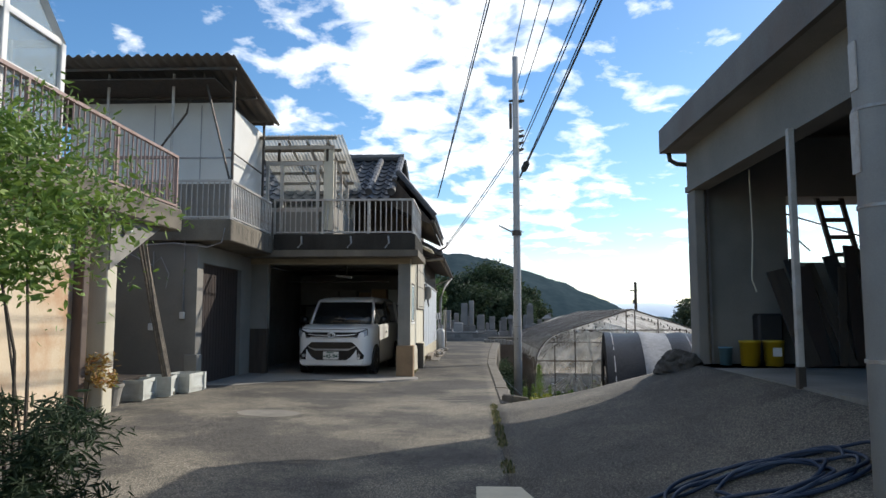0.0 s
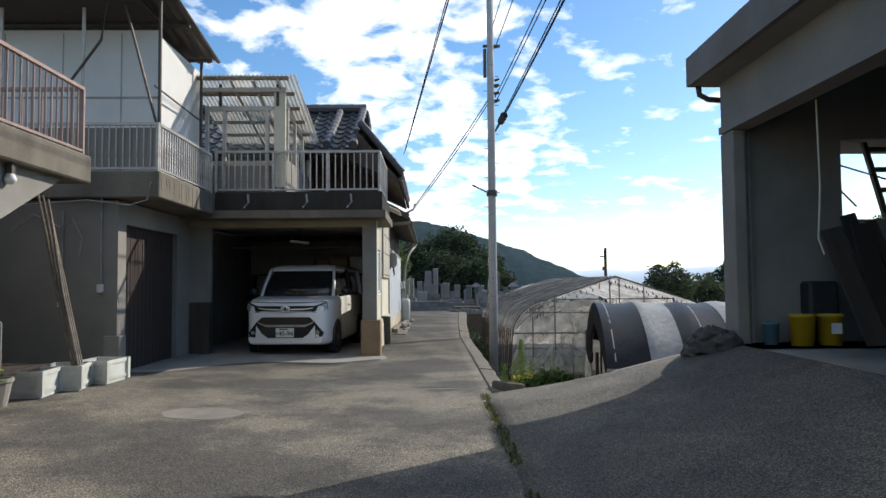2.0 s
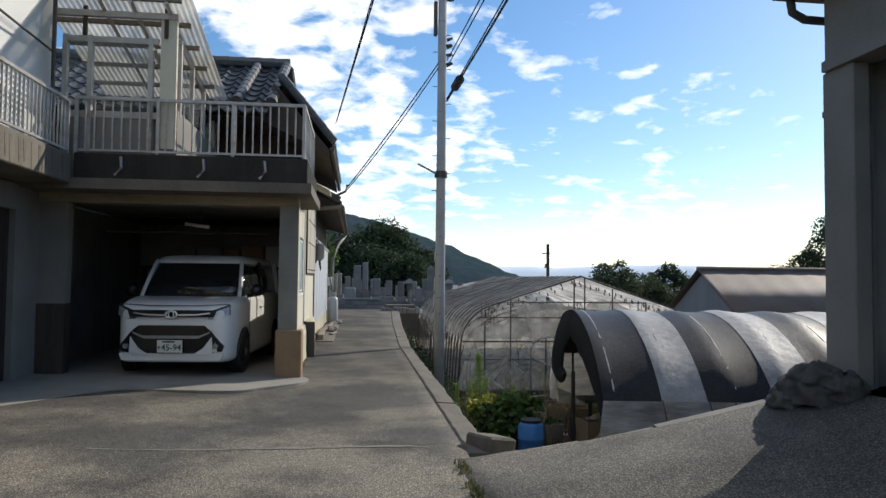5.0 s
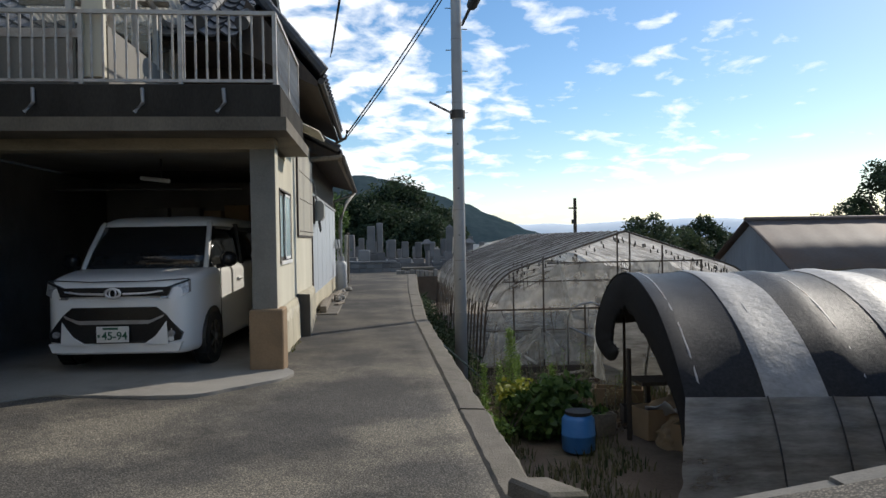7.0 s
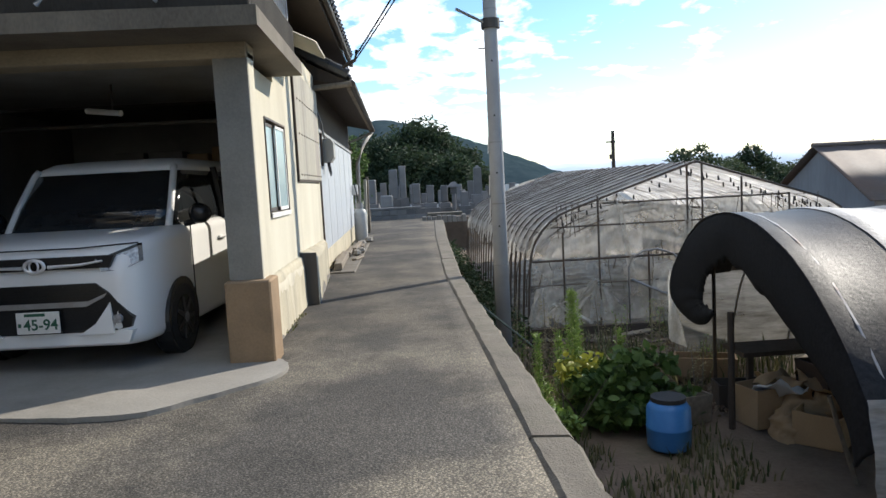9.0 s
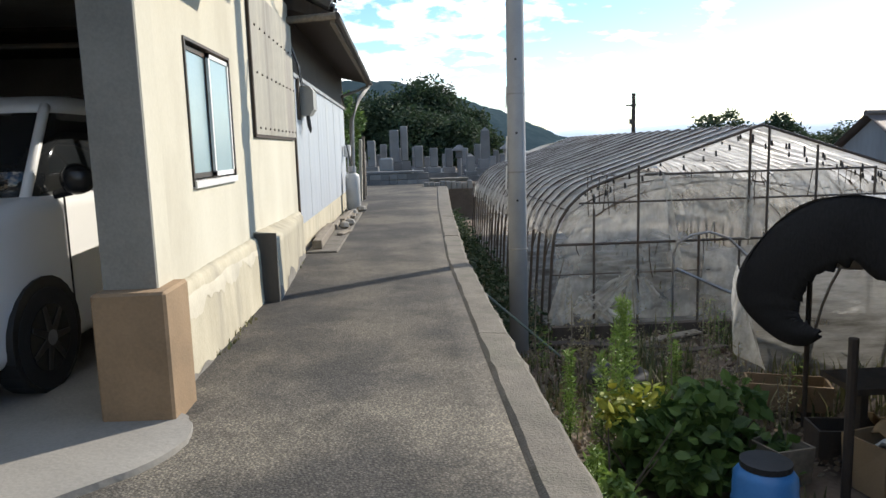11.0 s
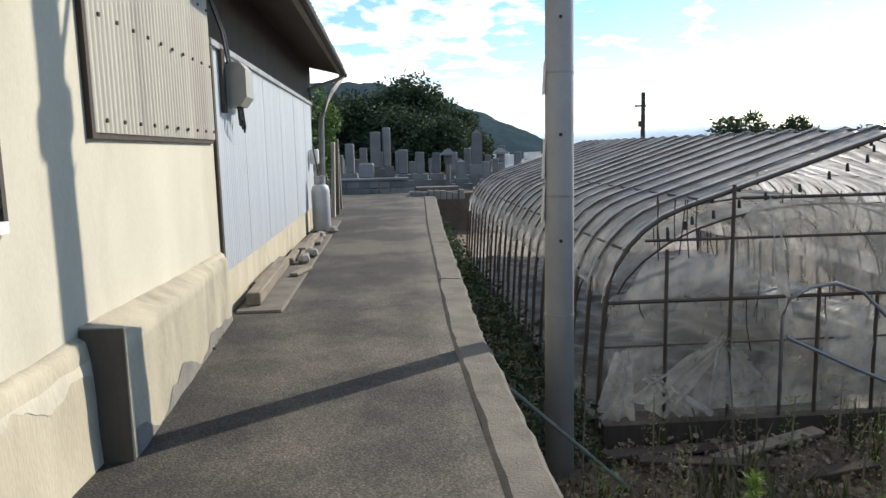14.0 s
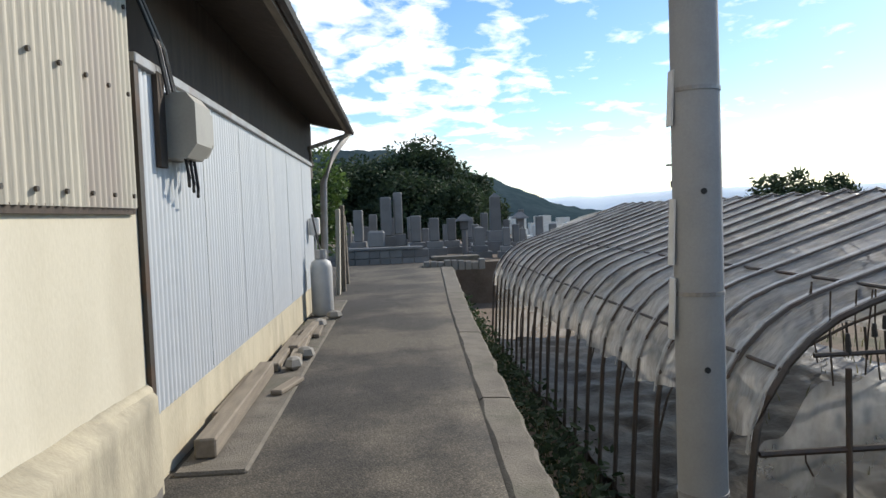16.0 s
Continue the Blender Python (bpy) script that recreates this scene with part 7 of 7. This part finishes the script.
# ---- yard: plants, crates, poles on the house side ----
cl = np.array([(R.uniform(-.62, .52), R.uniform(-.38, .38), R.uniform(1.66, 2.46)) for _ in range(46)])
cl = cl[(cl[:, 0] < .54 - .6 * np.abs(cl[:, 2] - 2.1))]
k = R.integers(0, len(cl), 5600)
q = R.normal(0, 1, (5600, 3)) * np.array((.135, .135, .055))
q[:, 2] -= 1.4 * (q[:, 0] ** 2 + q[:, 1] ** 2)
stems = [[(c[0] * .1, c[1] * .1, 0), (c[0] * .25, c[1] * .3, c[2] * .5), tuple(c)] for c in cl[::11]]
plant("shrub", "airy light green shrub with fine drooping leaves in the yard", -2.0, 3.2, 0.05, cl[k] + q, .038, LEAF_LIGHT, 31, "shrub", "", stems, .35, .5)
k = R.integers(0, len(cl) // 2, 2600)
plant("shrub", "young pale-leaved sapling beside the shrub", -2.1, 3.12, 0.05, cl[k] * np.array((1, 1, .92)) + R.normal(0, 1, (2600, 3)) * np.array((.11, .11, .06)), .046, LEAF_LIGHT, 32, "shrub", "", stems[:3], .55, .3)
fr = []
for i in range(150):
    a, l, hh = R.uniform(0, 6.28), R.uniform(.35, .72), R.uniform(.45, 1.0)
    for w in np.linspace(.05, 1, 64):
        fr.append((math.cos(a) * w * l, math.sin(a) * w * l, .12 + hh * .92 * math.sin(min(1.0, w * 1.25) * 1.57) - .42 * max(0, w - .55) ** 1.3))
plant("conifer_shrub", "dark drooping juniper at the yard's edge", -2.05, 2.95, 0.05, [(a * .86, b * .86, c * 1.08) for a, b, c in fr], .06, LEAF_DARK, 33, "shrub", "", [[(0, 0, 0), (0, 0, .8)]], .2, .4)
plant("potted_shrub", "orange-leaved nandina in the yard bed", -4.80, 8.75, 0.1, crown_points(1100, (0, 0, .66), (.55, .45, .34), 11, 9, .4), .07, LEAF_RED, 12, "shrub", "", [[(0, 0, 0), (.1, 0, .9)], [(0, 0, 0), (-.15, .1, 1.0)], [(0, 0, 0), (-.05, -.1, .8)]], .4)
plant("potted_shrub", "yellow-green shrub beside the nandina", -5.0, 9.35, 0.1, crown_points(300, (0, 0, .6), (.25, .25, .22), 13, 9, .4), .06, LEAF_LIGHT, 14, "shrub", "", [[(0, 0, 0), (0, .05, .7)]], .4)


def crate(x, y, a, w=.42, d=.55, h=.3):
    t = thing("crate", "grey-white ribbed plastic tub on the yard edge", "crate", "plastic crates", (x, y, road_z(x, y) + .005), a)
    part("base", box(-w / 2, -d / 2, 0, w / 2, d / 2, .02), CRATE_PLASTIC, t)
    for sx, sy in ((-1, -1), (1, -1), (1, 1), (-1, 1)):
        part("corner", box(sx * w / 2 - .03, sy * d / 2 - .03, .02, sx * w / 2 + .03, sy * d / 2 + .03, h), CRATE_PLASTIC, t)
    for sx in (-1, 1):
        part("side", box(sx * (w / 2 - .006) - .004, -d / 2 + .01, .02, sx * (w / 2 - .006) + .004, d / 2 - .01, h - .02), CRATE_PLASTIC, t)
        part("side", box(-w / 2 + .01, sx * (d / 2 - .006) - .004, .02, w / 2 - .01, sx * (d / 2 - .006) + .004, h - .02), CRATE_PLASTIC, t)
    for zz in (.05, .25):
        hh = .045 if zz < .25 else .05
        for sx in (-1, 1):
            part("slat", box(sx * w / 2 - .012, -d / 2, zz, sx * w / 2 + .012, d / 2, zz + hh), CRATE_PLASTIC, t)
        for sy in (-1, 1):
            part("slat", box(-w / 2, sy * d / 2 - .012, zz, w / 2, sy * d / 2 + .012, zz + hh), CRATE_PLASTIC, t)
    return t


crate(-4.98, 10.45, 6)
crate(-4.85, 11.0, 12)
crate(-4.70, 11.6, -4)
for i, (x, y) in enumerate(((-5.15, 9.55), (-5.2, 9.2), (-4.95, 9.7))):
    t = solid("flower_pot", loft([[(r * math.cos(k * math.pi / 8), r * math.sin(k * math.pi / 8), z) for k in range(16)] for r, z in ((.11, 0), (.16, .26), (.175, .26), (.175, .3), (.15, .3), (.14, .24))]), (GREY_WALL, SHUTTER, CONCRETE)[i], "weathered round flower pot", "flower pot", "flower pots", smooth=False)
    t.matrix_world = pose(x, y, road_z(x, y))
PB = thing("planter_bench", "dark plank bench loaded with pots", "bench")
part("plank", box(-5.55, 9.9, .52, -5.0, 10.9, .57, bevel=.01), DARK_WOOD, PB)
for x, y in ((-5.5, 9.98), (-5.05, 9.98), (-5.5, 10.82), (-5.05, 10.82)):
    part("leg", box(x - .03, y - .03, .05, x + .03, y + .03, .52), DARK_WOOD, PB)
for i in range(9):
    o = solid("bamboo_pole", tube([(-4.72 + .03 * (i % 3), 11.0 + .05 * (i // 3), .25), (-5.06 + .035 * (i % 3), 11.1 + .05 * (i // 3), 1.5), (-5.40 + .07 * (i % 3), 11.25 + .06 * (i // 3), 2.74 - .05 * i)], .02, None, 6, .014), OLD_WOOD, "grey weathered bamboo pole leaning under the balcony", "pole", "bamboo poles")
ST = thing("stair_rail", "thin steel handrail in the passage", "handrail")
part("rail", tube([(-5.45, 9.9, .3), (-5.45, 9.9, 1.35), (-5.15, 10.1, 1.1), (-5.15, 10.1, .3)], .018), GALV, ST)
part("bar", tube([(-5.45, 9.9, .8), (-5.15, 10.1, .62)], .014), GALV, ST)
WL = thing("wall_lamp", "small white lamp under the balcony edge", "lamp", at=(-4.55, 9.2, 2.7))
part("mount", box(-.03, -.03, -.05, .03, .03, .05), DARK_STEEL, WL)
part("globe", loft([[(r * math.cos(k * math.pi / 6), r * math.sin(k * math.pi / 6), z) for k in range(12)] for r, z in ((.02, -.16), (.055, -.13), (.06, -.1), (.03, -.05))]), WHITE_PAINT, WL, "", True)

# ---- shed contents ----


def bucket(x, y, m, label, r=.13, h=.33):
    t = thing("bucket", label, "bucket", "buckets in the shed", (x, y, SZ))
    part("tub", loft([[(q * math.cos(k * math.pi / 10), q * math.sin(k * math.pi / 10), z) for k in range(20)] for q, z in ((r * .88, 0), (r, h * .9), (r * 1.05, h * .9), (r * 1.05, h), (r * .95, h), (r * .85, h * .1))]), m, t, "", True)
    part("handle", tube([(-r, 0, h), (-r * .6, -r * .7, h * .8), (r * .6, -r * .7, h * .8), (r, 0, h)], .006, None, 5), GALV, t)


bucket(3.62, 9.5, YELLOW_PLASTIC, "yellow plastic bucket on the shed floor")
bucket(3.93, 9.52, YELLOW_PLASTIC, "yellow plastic bucket on the shed floor")
bucket(3.36, 9.66, PALE_BLUE, "small faded blue plastic bucket on the shed floor", .085, .24)
solid("label_patch", box(3.86, 9.366, .95, 3.97, 9.376, 1.06), WHITE_PAINT, "pale label on a bucket", "label")
solid("machine", box(3.82, 9.70, SZ, 4.15, 9.93, 1.5, bevel=.03), BLACK, "dark machine standing against the wall", "machine")
rng = random.Random(8)
for i in range(12):
    x = 4.35 + i * .13
    h = rng.uniform(1.15, 1.9)
    w = rng.uniform(.05, .12)
    t = solid("plank", box(-w, -.015, 0, w, .015, h, bevel=.004), (DARK_WOOD, SHUTTER, BLACK, DARK_WOOD)[i % 4], "old timber plank leaning in the shed", "plank", "planks in the shed")
    t.matrix_world = pose(x, 9.35 + rng.uniform(0, .1), SZ, -rng.uniform(9, 14), rng.uniform(-16, 10))
solid("hanging_rope", tube([(3.35, 8.6, 3.22), (3.36, 8.6, 2.4), (3.34, 8.62, 1.9), (3.38, 8.6, 1.75)], .009, None, 6), CREAM, "pale rope hanging from the shed header", "rope")
LD = thing("ladder", "dark steel ladder leaning outside the shed opening", "ladder")
for x in (5.28, 5.64):
    part("stringer", prism([(x + .19, 10.35, .9), (x + .25, 10.35, .9), (x + .02, 10.95, 3.28), (x - .04, 10.95, 3.28)], (0, .06, 0)), DARK_STEEL, LD)
for i in range(9):
    w = i / 8
    part("rung", box(5.51 - .2 * w, 10.37 + .54 * w, 1.0 + 2.15 * w, 5.86 - .2 * w, 10.43 + .54 * w, 1.06 + 2.15 * w), DARK_STEEL, LD)
part("foot", box(5.43, 10.3, FIELD, 5.93, 10.42, .95), DARK_WOOD, LD)
for k, (p, q) in enumerate((((4.4, 10.6, 2.95), (5.1, 10.9, 2.45)), ((4.7, 10.8, 3.0), (5.9, 10.7, 2.6)))):
    solid("guy_wire", tube([p, q], .012, None, 5), BLACK, "thin dark stay wire beyond the shed opening", "wire", "stay wires")


def sack(seed):
    def f(u, v):
        a = 6.283 * u
        q = Vector((math.cos(a) * 2.2, math.sin(a) * 2.2, v * 4 + seed))
        r = .22 * math.cos(math.pi / 2 * v * .98) ** .6 * (1 + .35 * noise.noise(q) + .18 * noise.noise(q * 3))
        return (1.15 * r * math.cos(a), r * math.sin(a), .26 * math.sin(math.pi / 2 * v) * (1 + .3 * noise.noise(q * .7)))
    return f


for k, (x, y, s) in enumerate(((3.85, 16.35, 1.5), (3.55, 16.2, 1.0))):
    o = solid("feed_bag", surface(sack(20 + k * 3.1), 30, 14), CARTON, "slumped tan paper bag in the tunnel mouth", "bag", "bags in the tunnel", smooth=True)
    o.matrix_world = pose(x, y, FIELD - .03, 0, 0, 50 * k) @ Matrix.Scale(s, 4)
solid("leaning_pole", tube([(3.42, 15.0, FIELD - .05), (3.2, 15.05, -.35)], .018, None, 6), OLD_WOOD, "thin pale pole leaning at the tunnel mouth", "pole")
for k, (x, y, s) in enumerate(((2.78, 9.86, .95), (2.9, 9.7, .7), (2.62, 9.95, .6))):
    o = solid("soil_bag", surface(sack(k * 3.1), 30, 14), SACK, "lumpy dusty grey sack at the shed corner", "bag", "sacks at the shed corner", smooth=True)
    o.matrix_world = pose(x, y, ramp_z(x, y) - .03, 0, 0, 40 * k) @ Matrix.Scale(s, 4)
NAVY_HOSE = mat("dull_navy_hose", (0.010, 0.022, 0.05), (0.016, 0.034, 0.07), 0.55, 8, 0.05)
HS = thing("hose", "loose coil of blue garden hose on the ramp", "hose")
pts = []
for j in range(900):
    i = j / 6
    a = i * .26
    r = .42 + .10 * math.sin(i * .031 * 7.3) + .05 * math.sin(i * .083 * 2.1)
    x, y = 1.78 + r * 1.25 * math.cos(a) + .1 * math.sin(i * .11), 4.62 + r * .75 * math.sin(a) + .05 * math.sin(i * .07)
    pts.append((x, y, ramp_z(x, y) + .018 + .022 * (1 + math.sin(i * .9)) * .9))
part("coil", tube(pts, .013, None, 6), NAVY_HOSE, HS, "", True)
solid("guy_pipe", tube([(0.86, 20.06, -0.24), (1.79, 19.87, -1.06)], .016, None, 6), GUY_GREEN, "faded green pipe slanting from the kerb into the field", "pipe")
TY = thing("tyre", "old black tyre lying in the weeds", "tyre", at=(2.15, 19.0, FIELD + .06))
part("ring", surface(lambda u, v: ((.26 + .08 * math.cos(v * 6.283)) * math.cos(u * 6.283), (.26 + .08 * math.cos(v * 6.283)) * math.sin(u * 6.283), .06 + .08 * math.sin(v * 6.283)), 28, 10), BLACK, TY, "", True)
OT = thing("planter_trough", "empty orange-brown planter trough by the tunnel mouth", "planter", at=(3.45, 18.0, FIELD + .12), turn=-20)
for b in ((-.36, -.17, 0, .36, .17, .02), (-.36, -.17, .02, -.34, .17, .24), (.34, -.17, .02, .36, .17, .24), (-.34, -.17, .02, .34, -.15, .24), (-.34, .15, .02, .34, .17, .24)):
    part("wall" if b[5] > .1 else "base", box(*b), TERRACOTTA, OT)
for x in (-.2, .2):
    part("foot_block", box(x - .06, -.14, -.14, x + .06, .14, -.002, bevel=.01), DARK_WOOD, OT)
PN = thing("plank_pile", "broken boards dumped before the greenhouse", "planks")
rng = random.Random(15)
for i in range(9):
    x, y, a = rng.uniform(2.2, 6.5), rng.uniform(19.6, 20.7), rng.uniform(-25, 25)
    q = share("board", finish("board", box(-.6, -.07, 0, .6, .07, .03, bevel=.006), DARK_WOOD if i % 3 else OLD_WOOD), PN, pose(x, y, FIELD + .04 + .01 * i, rng.uniform(-4, 4), rng.uniform(-3, 3), a))
